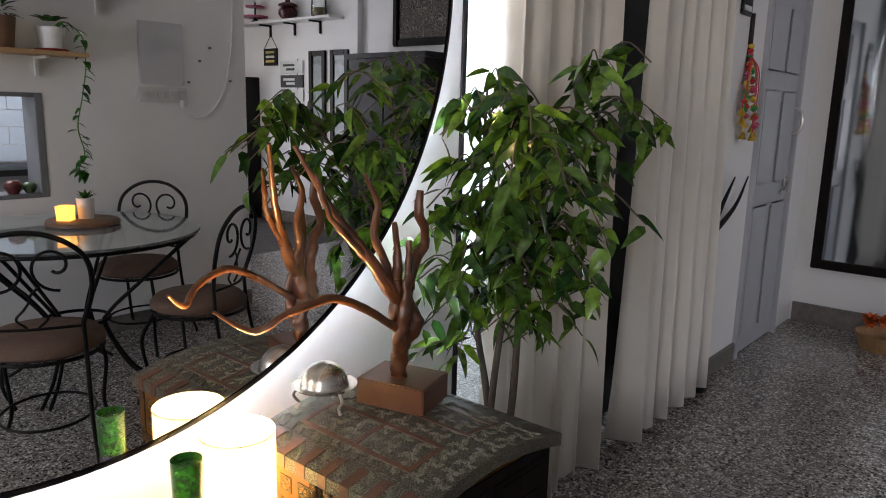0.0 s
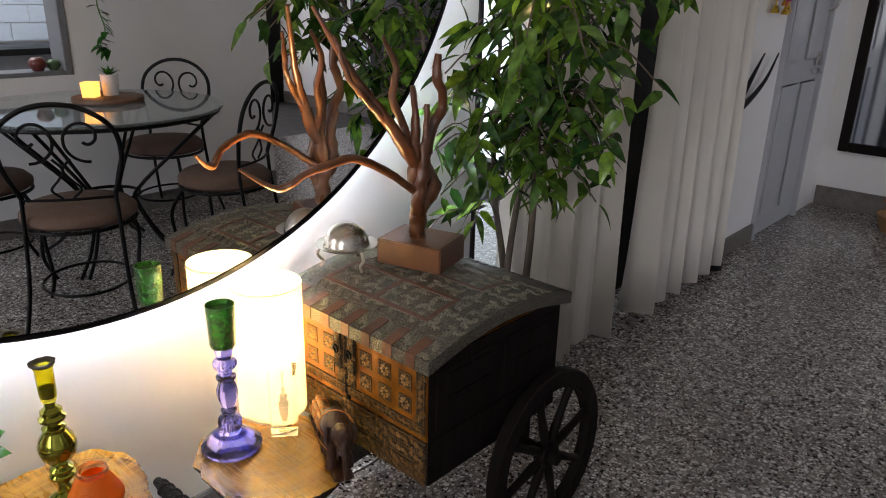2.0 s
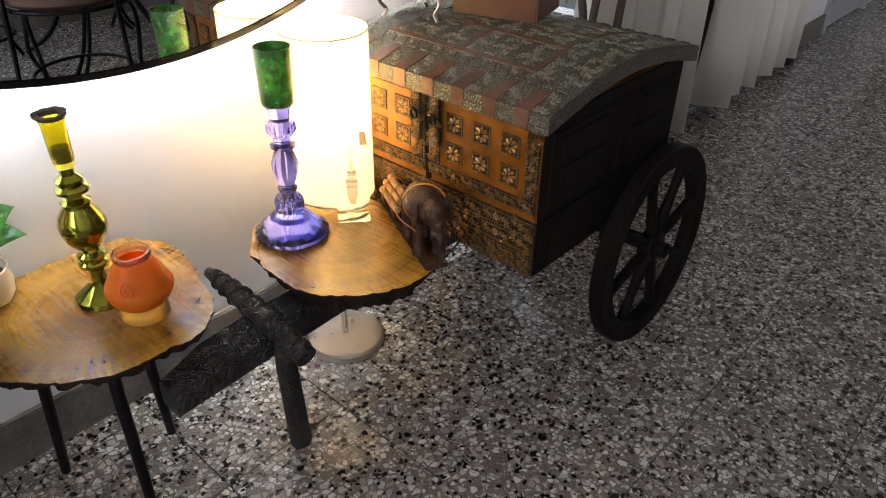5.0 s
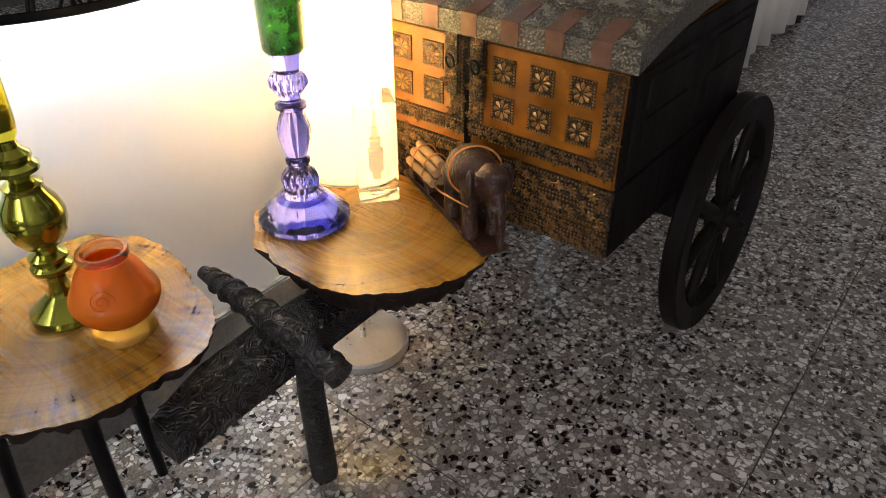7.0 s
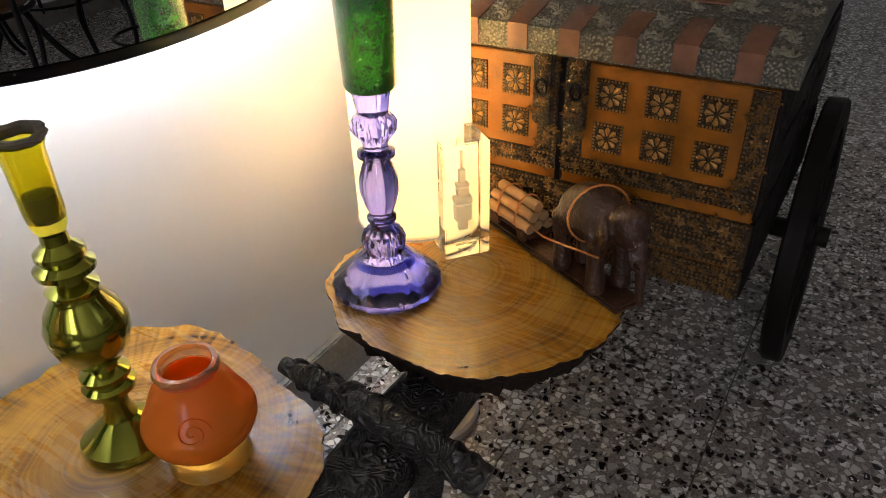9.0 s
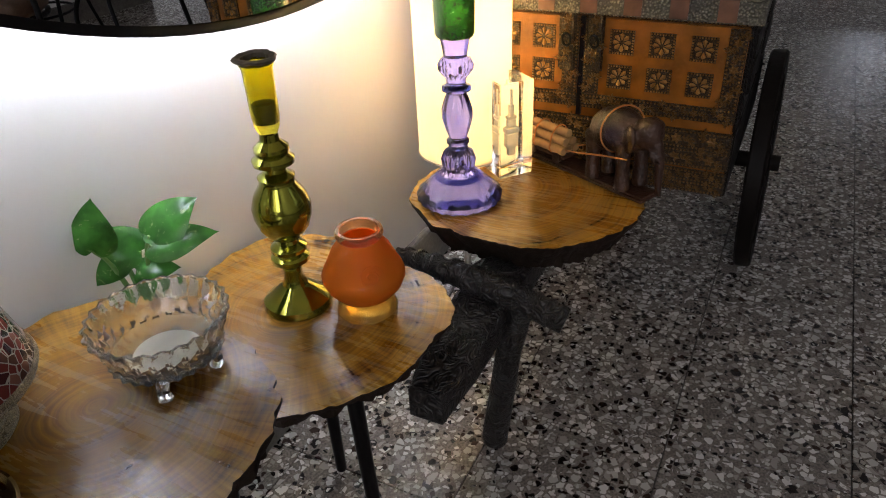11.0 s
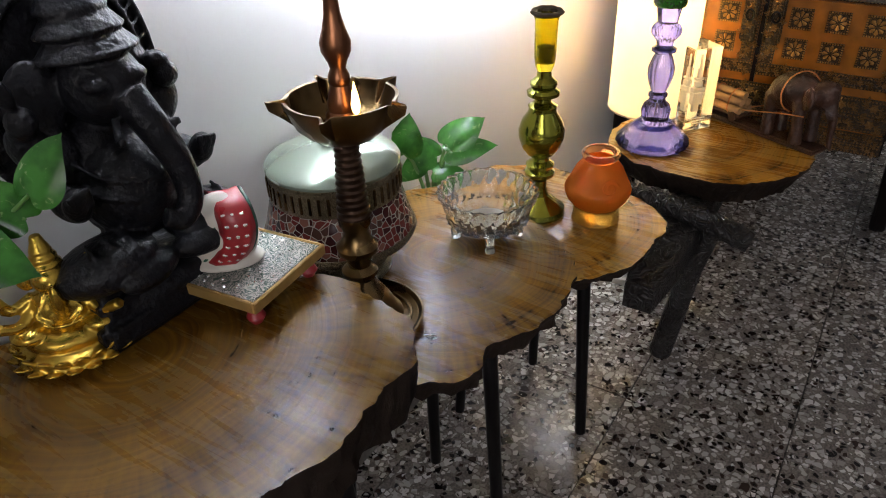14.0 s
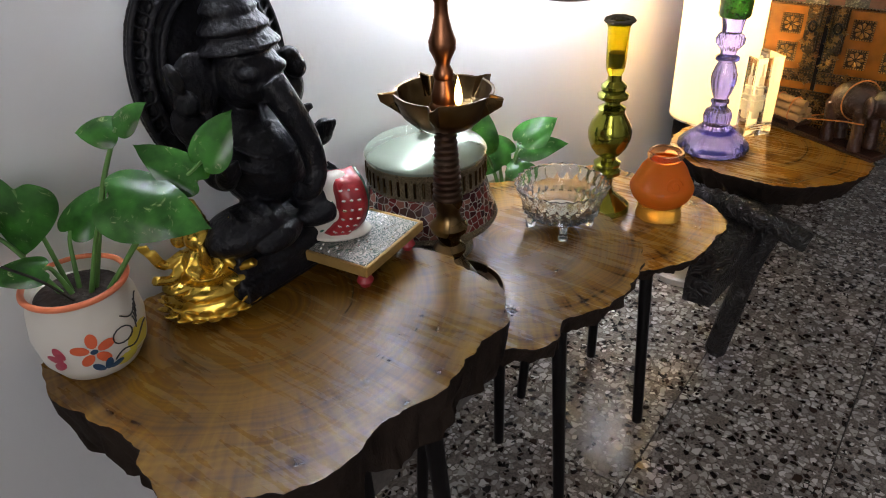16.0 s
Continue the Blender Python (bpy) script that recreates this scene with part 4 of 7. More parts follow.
def curtain(x0, x1, folds, seed, label, hem=0.04, y=-0.15, lean=0.0):
    ob = thing("curtain", ((x0 + x1) / 2, y, hem), label, "curtain", "curtains in the opening")
    bm = bmesh.new()
    n, m = folds * 16, 10
    grid = []
    for j in range(m + 1):
        t = j / m
        row = []
        for i in range(n + 1):
            s = i / n
            ph = s * folds * math.pi + 1.7 * noise.noise(Vector((s * 4.2, seed, 0.30 * t))) + 0.5 * noise.noise(Vector((s * 13, seed + 2, 0.2 * t)))
            amp = (0.056 + 0.045 * noise.noise(Vector((s * 6, seed + 5, t * 0.5)))) * (0.8 + 0.2 * (1 - t))
            yy = -amp * (2 * abs(math.sin(ph)) ** 0.62 - 1)
            xx = (s - 0.5) * (x1 - x0) * (1 - 0.10 * t) + 0.012 * math.sin(2 * ph) + lean * t
            row.append(bm.verts.new((xx, yy, t * (2.5 - hem) - 0.012 * noise.noise(Vector((s * 6, seed, 9))) * (1 - t))))
        grid.append(row)
    for a, b in zip(grid, grid[1:]):
        for i in range(n):
            bm.faces.new((a[i], a[i + 1], b[i + 1], b[i]))
    c = part("cloth", bm, M_CURTAIN, ob, "", 60)
    c.modifiers.new("thick", "SOLIDIFY").thickness = 0.002
    return ob


curtain(1.63, 2.29, 6, 1.0, "off-white pleated curtain beside the ficus plant", 0.035)
curtain(2.46, 3.36, 6, 7.0, "off-white pleated curtain drawn beside a dark gap", 0.05, -0.19, -0.08)

door = tagged(new("door_1"), "grey painted panelled door, closed", "door", "", "structure")
door.matrix_basis = pose(4.33, -0.11, 0)
part("leaf", box(-0.36, 0.36, -0.02, 0.02, 0.008, 2.05, 0.002), M_DOORPAINT, door)
for z0, z1 in ((0.12, 0.86), (0.98, 1.50), (1.60, 1.95)):
    for x0, x1 in ((-0.29, -0.04), (0.04, 0.29)):
        part("door_panel", box(x0, x1, -0.032, -0.019, z0, z1, 0.008), M_DOORPAINT, door)
for x0, x1 in ((-0.37, -0.335), (0.335, 0.37)):
    part("frame", box(x0, x1, -0.045, 0.05, 0, 2.06, 0.004), M_DOORPAINT, door)
part("latch", box(0.20, 0.33, -0.050, -0.031, 0.90, 0.925, 0.003), M_STEEL, door, "steel slide bolt")
part("latch_plate", box(0.23, 0.31, -0.040, -0.031, 0.94, 1.02, 0.003), M_STEEL, door)
part("handle", tube(curve_points([(0.28, -0.032, 1.25), (0.28, -0.075, 1.28), (0.28, -0.075, 1.38), (0.28, -0.032, 1.41)], 5), 0.009, 10), M_STEEL, door, "steel pull handle", 50)

fm = thing("framed_mirror", (EAST, -0.86, 0.38), "tall dark-framed mirror on the far wall", "mirror")
for y0, y1, z0, z1 in ((0.57, 0.63, 0, 1.95), (-0.63, -0.57, 0, 1.95), (-0.57, 0.57, 0, 0.06), (-0.57, 0.57, 1.89, 1.95)):
    part("frame", box(-0.035, 0.0, y0, y1, z0, z1, 0.005), M_DARKWOOD, fm, "dark wooden frame bar")
part("glass", box(-0.018, -0.001, -0.569, 0.569, 0.061, 1.889), mat("old_mirror", (0.62, 0.66, 0.70), 0.06, metal=1.0), fm, "slightly dull mirror glass")

# ---- dining set ----
M_WHITEPOT = mat("white_ceramic", (0.72, 0.71, 0.69), 0.3, grain=0.05, scale=20)
table = thing("dining_table", (1.32, -2.25, 0), "round glass-topped dining table on black wrought iron legs", "dining table")
part("tabletop", lathe([(0, 0.742), (0.58, 0.742), (0.583, 0.746), (0.583, 0.752), (0.58, 0.755), (0, 0.755)], 72), M_TABLEGLASS, table, "round clear glass top", 30)
part("ring", tube([(0.56 * math.cos(a), 0.56 * math.sin(a), 0.731) for a in [k * math.pi / 32 for k in range(64)]], 0.010, 8, closed=True), M_IRON, table, "black iron ring under the glass")
for k in range(4):
    a = math.pi / 4 + k * math.pi / 2
    for off in (-0.05, 0.05):
        ctrl = [(0.55, 0.725), (0.36, 0.55), (0.16, 0.36), (0.14, 0.28), (0.24, 0.10), (0.36, 0.012)]
        pts = curve_points([(r * math.cos(a + off), r * math.sin(a + off), z) for r, z in ctrl], 5)
        part("leg", tube(pts, 0.0085, 8), M_IRON, table, "", 50)
part("lower_ring", tube([(0.15 * math.cos(a), 0.15 * math.sin(a), 0.32) for a in [k * math.pi / 16 for k in range(32)]], 0.008, 8, closed=True), M_IRON, table)

chair0 = thing("dining_chair", (0, 0, 0), "black wrought iron dining chair with round brown seat", "chair", "chairs round the dining table")
part("seat", lathe([(0, 0.425), (0.195, 0.425), (0.213, 0.44), (0.213, 0.462), (0.19, 0.485), (0.10, 0.495), (0, 0.497)], 40), M_CUSHION, chair0, "round brown padded seat", 50)
part("seat_ring", tube([(0.205 * math.cos(a), 0.205 * math.sin(a), 0.418) for a in [k * math.pi / 20 for k in range(40)]], 0.008, 8, closed=True), M_IRON, chair0)
for sx in (-1, 1):
    part("front_leg", tube(curve_points([(sx * 0.15, 0.14, 0.418), (sx * 0.185, 0.185, 0.30), (sx * 0.17, 0.17, 0.12), (sx * 0.20, 0.21, 0.008)], 6), 0.0085, 8), M_IRON, chair0, "", 50)
    part("rear_leg", tube(curve_points([(sx * 0.16, -0.15, 0.55), (sx * 0.165, -0.16, 0.418), (sx * 0.175, -0.20, 0.2), (sx * 0.20, -0.27, 0.008)], 6), 0.0085, 8), M_IRON, chair0, "", 50)
hoop = [(0.16, -0.15, 0.55), (0.20, -0.18, 0.68), (0.19, -0.205, 0.80), (0.11, -0.222, 0.875), (0, -0.228, 0.90), (-0.11, -0.222, 0.875), (-0.19, -0.205, 0.80), (-0.20, -0.18, 0.68), (-0.16, -0.15, 0.55)]
back = part("backrest", tube(curve_points(hoop, 6), 0.0095, 8), M_IRON, chair0, "arched iron hoop back", 50)
for sx in (-1, 1):
    sp = []
    for k in range(34):
        a = -math.pi * 0.55 + k * 0.21
        r = 0.088 - 0.0022 * k
        sp.append((sx * (0.088 - r * math.cos(a) * 1.0), -0.205 - 0.02 * (r * math.sin(a)), 0.775 + r * math.sin(a)))
    part("scroll", tube(sp, 0.006, 6), M_IRON, back, "iron spiral scroll", 50)
    lo = [(sx * 0.018, -0.165, 0.545), (sx * 0.05, -0.17, 0.58), (sx * 0.02, -0.18, 0.62), (sx * 0.0, -0.19, 0.66), (sx * 0.03, -0.195, 0.70)]
    part("scroll", tube(curve_points(lo, 6), 0.005, 6), M_IRON, back, "", 50)
part("back_rail", tube(curve_points([(-0.16, -0.15, 0.54), (0, -0.185, 0.545), (0.16, -0.15, 0.54)], 6), 0.006, 6), M_IRON, back, "", 50)
part("stretcher", tube([(0.165 * math.cos(a), -0.02 + 0.19 * math.sin(a), 0.17) for a in [k * math.pi / 16 for k in range(32)]], 0.006, 6, closed=True), M_IRON, chair0)
CHAIRS = [(0.95, -1.62), (0.80, -2.32), (1.80, -2.58), (1.66, -1.72)]
for i, (x, y) in enumerate(CHAIRS):
    ang = math.degrees(math.atan2(-2.25 - y, 1.32 - x)) - 90
    m = pose(x, y, 0, 0, 0, ang)
    if i == 0:
        chair0.matrix_basis = m
    else:
        copy_thing(chair0, m)

# ---- ficus ----
M_TRUNK = mat("ficus_bark", (0.10, 0.075, 0.055), 0.8, grain=0.35, scale=60, bump=0.5, stretch=(1, 1, 0.3))
M_FICUS = leaf_material("ficus_leaf", (0.012, 0.050, 0.011), (0.15, 0.27, 0.022))
M_TERRACOTTA = mat("terracotta", (0.30, 0.14, 0.08), 0.8, grain=0.2, scale=30, bump=0.2)
M_SOIL = mat("potting_soil", (0.035, 0.024, 0.018), 0.95, grain=0.5, scale=150, bump=1.0)
ficus = thing("ficus_plant", (1.52, -0.24, 0), "leafy weeping fig in a clay pot beside the chest", "potted plant")
part("pot", lathe([(0, 0.0), (0.085, 0.0), (0.115, 0.19), (0.125, 0.19), (0.125, 0.215), (0.113, 0.215), (0.108, 0.19), (0.10, 0.18)], 40), M_TERRACOTTA, ficus, "clay pot", 40)
part("soil", lathe([(0, 0.186), (0.06, 0.184), (0.107, 0.178)], 24), M_SOIL, ficus)
rnd = random.Random(11)
leaves = bmesh.new()
twigs = bmesh.new()
stems = [
    [(0.02, 0.02, 0.18), (0.07, 0.05, 0.5), (0.10, 0.02, 0.85), (0.16, -0.05, 1.15), (0.22, -0.12, 1.45)],
    [(-0.01, 0.0, 0.18), (0.08, 0.07, 0.46), (0.02, 0.08, 0.75), (-0.05, 0.03, 1.05), (-0.10, -0.02, 1.40)],
    [(0.03, -0.02, 0.18), (0.08, -0.02, 0.55), (0.00, -0.08, 0.9), (-0.12, -0.16, 1.15), (-0.22, -0.22, 1.32)],
]
for s in stems:
    line = curve_points(s, 6)
    part("trunk", tube(line, [0.014 * (1 - 0.75 * i / (len(line) - 1)) for i in range(len(line))], 8), M_TRUNK, ficus, "slim woody stem", 50)
    for i in range(10, len(line)):
        for _ in range(2 + (i % 3 == 0)):
            a = rnd.uniform(0, 2 * math.pi)
            ln = rnd.uniform(0.14, 0.34)
            p = line[i]
            d = Vector((math.cos(a), math.sin(a) - 0.25, rnd.uniform(0.0, 0.8))).normalized()
            tip = p + d * ln + Vector((0, 0, -0.35 * ln))
            w = ficus.matrix_basis @ tip
            if w.y > -0.06 or (w.x > 1.6 and w.y > -0.22):
                continue
            mid = p + d * ln * 0.55 + Vector((0, 0, 0.02))
            tw = curve_points([p, mid, tip], 4)
            tube(tw, 0.0022, 4, bm=twigs)
            for q in tw[2:]:
                for _ in range(2 if rnd.random() < 0.2 else 1):
                    b = rnd.uniform(0, 2 * math.pi)
                    out = Vector((math.cos(b), math.sin(b), rnd.uniform(-1.3, -0.1))).normalized()
                    m = Matrix.Translation(q + out * 0.008) @ out.to_track_quat("Y", "Z").to_matrix().to_4x4() @ pose(0, 0, 0, 0, rnd.uniform(-50, 50), 0)
                    leaf(rnd.uniform(0.070, 0.112), rnd.uniform(0.028, 0.041), 0.25, rnd.uniform(0.05, 0.40), leaves, m, 6)
part("twig_mass", twigs, M_TRUNK, ficus, "", 60)
part("crown", leaves, M_FICUS, ficus, "glossy dark green drooping leaves", 70)

# ---- wooden tree sculpture on the chest ----
M_DRIFT = mat("driftwood", (0.105, 0.036, 0.012), 0.32, grain=0.75, scale=38, coat=0.3, bump=0.5, stretch=(1, 1, 0.35))
M_BLOCK = mat("block_wood", (0.105, 0.038, 0.018), 0.4, grain=0.25, scale=30, coat=0.2, stretch=(0.3, 1, 1))
tree = thing("tree_sculpture", (1.117, -0.27, arch(1.117) + 0.003), "twisted driftwood tree sculpture on a brown wooden block", "sculpture")
part("block", moved(box(-0.0685, 0.0685, -0.0875, 0.0875, 0.0, 0.064, 0.003), pose(0, 0, 0, 0, 0, 16)), M_BLOCK, tree, "reddish brown wooden block")
# the butt, then strands that twist round one another and part into boughs
limbs = [
    ("trunk", [(-0.011, 0.0, 0.062), (-0.014, 0.0, 0.10), (-0.010, -0.002, 0.145), (-0.002, 0.004, 0.18), (-0.018, 0.006, 0.225), (-0.022, 0.004, 0.30)], (0.0185, 0.020, 0.022, 0.021, 0.018, 0.014)),
    ("trunk", [(-0.022, -0.006, 0.13), (-0.030, -0.016, 0.17), (-0.026, -0.022, 0.21), (-0.014, -0.022, 0.26), (-0.004, -0.016, 0.32), (0.004, -0.010, 0.39)], (0.013, 0.015, 0.014, 0.012, 0.010, 0.006)),
    ("trunk", [(0.006, 0.0, 0.15), (0.022, -0.006, 0.172), (0.030, -0.004, 0.195), (0.018, 0.004, 0.235), (0.020, 0.006, 0.29), (0.044, 0.0, 0.335)], (0.016, 0.021, 0.020, 0.016, 0.014, 0.011)),
    ("branch", [(0.020, 0.004, 0.27), (0.030, 0.0, 0.33), (0.062, -0.004, 0.372), (0.056, -0.006, 0.415), (0.040, -0.004, 0.45), (0.046, -0.002, 0.50)], (0.015, 0.014, 0.011, 0.011, 0.012, 0.008)),
    ("branch", [(-0.022, 0.004, 0.25), (-0.052, 0.010, 0.295), (-0.086, 0.030, 0.355), (-0.118, 0.056, 0.41), (-0.146, 0.08, 0.462), (-0.203, 0.14, 0.60)], (0.016, 0.017, 0.013, 0.011, 0.009, 0.005)),
    ("branch", [(-0.086, 0.03, 0.35), (-0.130, 0.046, 0.40), (-0.165, 0.07, 0.455), (-0.185, 0.09, 0.54)], (0.009, 0.008, 0.007, 0.004)),
    ("branch", [(-0.026, -0.010, 0.185), (-0.060, -0.012, 0.205), (-0.140, -0.010, 0.258), (-0.215, -0.004, 0.292), (-0.260, 0.002, 0.290), (-0.325, 0.022, 0.272), (-0.358, 0.044, 0.246), (-0.385, 0.062, 0.246), (-0.437, 0.10, 0.286)], (0.011, 0.0105, 0.0095, 0.010, 0.0095, 0.008, 0.008, 0.0065, 0.003)),
    ("branch", [(-0.040, 0.010, 0.28), (-0.035, 0.030, 0.34), (-0.055, 0.045, 0.40), (-0.040, 0.050, 0.47), (-0.075, 0.055, 0.54)], (0.013, 0.011, 0.009, 0.008, 0.004)),
    ("branch", [(-0.022, 0.004, 0.29), (-0.010, 0.014, 0.36), (-0.018, 0.018, 0.43)], (0.013, 0.010, 0.006)),
]
for name, ctrl, rads in limbs:
    line = curve_points(ctrl, 7)
    rr = []
    for i in range(len(line)):
        k, f = min(i // 7, len(rads) - 1), i / 7 % 1
        rr.append((rads[k] * (1 - f) + rads[min(k + 1, len(rads) - 1)] * f) * (1 + 0.16 * noise.noise(Vector((i * 0.21, rads[0] * 900, 3)))))
    bm = tube(line, rr, 12)
    for v in bm.verts:
        n = noise.noise(v.co * 38) * 0.0045 + noise.noise(Vector((v.co.x * 130, v.co.y * 130, v.co.z * 30))) * 0.0016
        v.co += Vector((n, noise.noise(v.co * 38 + Vector((9, 2, 5))) * 0.004, 0)) * (2.0 if name == "trunk" else 0.8)
    part(name, bm, M_DRIFT, tree, "polished twisted branch" if name == "branch" else "gnarled twisted trunk strand", 60)

# ---- silver dome dish on the chest ----
M_SILVER = mat("tarnished_silver", (0.46, 0.43, 0.38), 0.28, metal=1.0, grain=0.25, scale=60, bump=0.05)
dish = thing("domed_dish", (0.965, -0.165, arch(0.958) + 0.001), "small tarnished silver domed dish on curled feet", "dish")
dish.scale = (1.22, 1.22, 1.25)
part("tray", lathe([(0, 0.040), (0.045, 0.040), (0.060, 0.046), (0.062, 0.049), (0.058, 0.049), (0.044, 0.044), (0, 0.044)], 40), M_SILVER, dish, "", 40)
part("dome", lathe([(0.046, 0.046)] + [(0.044 * math.cos(a), 0.048 + 0.042 * math.sin(a)) for a in [k * math.pi / 16 for k in range(8)]] + [(0.0, 0.091)], 40), M_SILVER, dish, "round silver dome", 60)
for k in range(3):
    a = 0.4 + k * 2.094
    part("foot", tube(curve_points([(0.05 * math.cos(a), 0.05 * math.sin(a), 0.043), (0.058 * math.cos(a), 0.058 * math.sin(a), 0.028), (0.047 * math.cos(a), 0.047 * math.sin(a), 0.013), (0.053 * math.cos(a), 0.053 * math.sin(a), 0.0025)], 4), 0.003, 6), M_SILVER, dish, "", 60)

# ---- things on the tables ----
M_GREENWAX = mat("green_glass_candle", (0.035, 0.19, 0.02), 0.22, glass=0.35, grain=0.55, scale=420, coat=0.6, bump=0.5)
M_OLIVE = mat("mercury_glass", (0.27, 0.265, 0.022), 0.13, metal=0.92, grain=0.3, scale=40, coat=0.4)
M_YELLOWGLASS = mat("yellow_glass", (0.80, 0.70, 0.05), 0.06, glass=0.95)
M_ORANGE = cloth_material("orange_glass", (0.84, 0.23, 0.008), 0.5)
M_ORANGE.node_tree.nodes["Principled BSDF"].inputs["Roughness"].default_value = 0.25
M_ORANGE.node_tree.nodes["Principled BSDF"].inputs["Coat Weight"].default_value = 0.5
M_CLEARWAX = mat("amber_wax", (0.78, 0.42, 0.06), 0.12, glass=0.7, grain=0.1, scale=60)
M_BRASS = mat("old_brass", (0.165, 0.105, 0.044), 0.28, metal=1.0, grain=0.35, scale=50, bump=0.05)
M_COPPER = mat("aged_copper", (0.26, 0.11, 0.055), 0.33, metal=1.0, grain=0.4, scale=45)
M_GOLD = mat("gilded_resin", (0.58, 0.38, 0.06), 0.28, metal=0.9, grain=0.3, scale=120)
M_EBONY = mat("black_stone", (0.007, 0.007, 0.009), 0.40, spec=0.28, grain=0.5, scale=60, bump=0.6, bump_scale=150)
M_CARVED_WOOD = mat("carved_brown_wood", (0.040, 0.015, 0.007), 0.42, grain=0.7, scale=70, coat=0.12, bump=0.6, bump_scale=220)
M_LOG = mat("pale_log", (0.33, 0.19, 0.085), 0.6, grain=0.3, scale=60, stretch=(1, 1, 0.2))
M_POTHOS = leaf_material("pothos_leaf", (0.012, 0.070, 0.012), (0.05, 0.17, 0.02), 45)
pn = M_POTHOS.node_tree
fleck = node(pn, "ShaderNodeTexNoise", Scale=70.0, Detail=6.0, Roughness=0.7, Distortion=1.5)
pn.links.new(pn.nodes["Texture Coordinate"].outputs["Object"], fleck.inputs[0])
pale = ramp_node(pn, [(0.60, (0, 0, 0)), (0.70, (1, 1, 1))])
pn.links.new(fleck.outputs[0], pale.inputs[0])
streak = pn.nodes.new("ShaderNodeMixRGB")
streak.inputs[2].default_value = (0.30, 0.40, 0.16, 1)
pn.links.new(pale.outputs[0], streak.inputs[0])
pn.links.new([n for n in pn.nodes if n.bl_idname == "ShaderNodeVectorMath"][0].outputs[0], streak.inputs[1])
pn.links.new(streak.outputs[0], pn.nodes["Principled BSDF"].inputs["Base Color"])
pn.nodes["Principled BSDF"].inputs["Roughness"].default_value = 0.22
M_PETIOLE = mat("leaf_stalk", (0.10, 0.22, 0.05), 0.5, grain=0.2, scale=40)
M_WAX = mat("wick", (0.02, 0.015, 0.012), 0.9)
M_FLAME = mat("flame", (1, 0.8, 0.4), 0.5, glow=(1.0, 0.55, 0.17, 11.0))


def blend_body(name, pieces, material, parent=None, label="", voxel=0.003, extra=None):
    """A carved figure: ellipsoids (centre, radii, turn) and bars melted into one mesh."""
    bm = bmesh.new()
    for c, r, turn in pieces:
        own = bmesh.new()
        bmesh.ops.create_icosphere(own, subdivisions=3, radius=1.0)
        own.transform(Matrix.Translation(c) @ pose(0, 0, 0, *turn) @ Matrix.Diagonal((*r, 1)))
        joined(bm, own)
    if extra:
        joined(bm, extra)
    ob = part(name, bm, material, parent, label, 70)
    md = ob.modifiers.new("melt", "REMESH")
    md.mode, md.voxel_size, md.use_smooth_shade = "VOXEL", voxel, True
    sm = ob.modifiers.new("soft", "SMOOTH")
    sm.factor, sm.iterations = 0.5, 2
    return ob


# tall blue glass candlestick with its green votive
blue = thing("glass_candlestick", (0.575, -0.236, 0.371), "tall violet-blue pressed glass candlestick on the wood slice", "candlestick")


def flutes(n, depth, z0, z1):
    return lambda a, r, z: r * (1 + depth * math.cos(n * a)) if z0 <= z <= z1 else r


prof = [(0, 0.0), (0.060, 0.0), (0.063, 0.004), (0.063, 0.010), (0.060, 0.014), (0.030, 0.042), (0.022, 0.048), (0.0235, 0.056), (0.0245, 0.064), (0.021, 0.074), (0.015, 0.080), (0.0135, 0.086), (0.0165, 0.089), (0.0165, 0.093), (0.0125, 0.096), (0.0175, 0.110), (0.0215, 0.126), (0.0215, 0.140), (0.0165, 0.156), (0.0135, 0.163), (0.0205, 0.167), (0.0205, 0.172), (0.0135, 0.176), (0.0150, 0.184), (0.0190, 0.190), (0.0235, 0.196), (0.0240, 0.203), (0.0205, 0.210), (0.0165, 0.214), (0.0190, 0.232), (0.0215, 0.244), (0.0265, 0.247), (0.0270, 0.252), (0.0235, 0.252), (0.0200, 0.240), (0, 0.238)]
M_BLUEFOOT = mat("deep_blue_glass", (0.085, 0.10, 0.50), 0.05, glass=1.0, ior=1.5)
M_LILAC = mat("lilac_glass", (0.105, 0.115, 0.52), 0.03, glass=1.0, ior=1.5)
part("foot", lathe(prof[:6] + [(0.036, 0.036), (0.030, 0.042), (0, 0.042)], 96, lambda a, r, z: r * (1 + (0.020 * math.cos(22 * a) if z < 0.013 else 0.008 * math.cos(22 * a) if z < 0.040 else 0))), M_BLUEFOOT, blue, "deep blue scalloped glass foot", 25)
part("stem", lathe([(0, 0.0425), (0.0295, 0.0425)] + prof[6:], 72, lambda a, r, z: r * (1 + (0.055 * math.cos(16 * a) if 0.046 < z < 0.078 or 0.188 < z < 0.212 else 0.03 * math.cos(10 * a) if 0.1 < z < 0.16 else 0.02 * math.cos(16 * a) if 0.214 < z < 0.245 else 0))), M_LILAC, blue, "turned lilac glass stem", 25)
votive = thing("votive_candle", (0.575, -0.236, 0.612), "dark green speckled votive glass in the blue candlestick", "candle")
part("cup", lathe([(0, 0.0), (0.0250, 0.0), (0.0268, 0.004), (0.0292, 0.086), (0.0292, 0.092), (0.0272, 0.092), (0.0262, 0.080), (0, 0.078)], 48), M_GREENWAX, votive, "", 40)
part("wick", tube([(0, 0, 0.077), (0.001, 0, 0.086)], 0.0009, 6), M_WAX, votive)

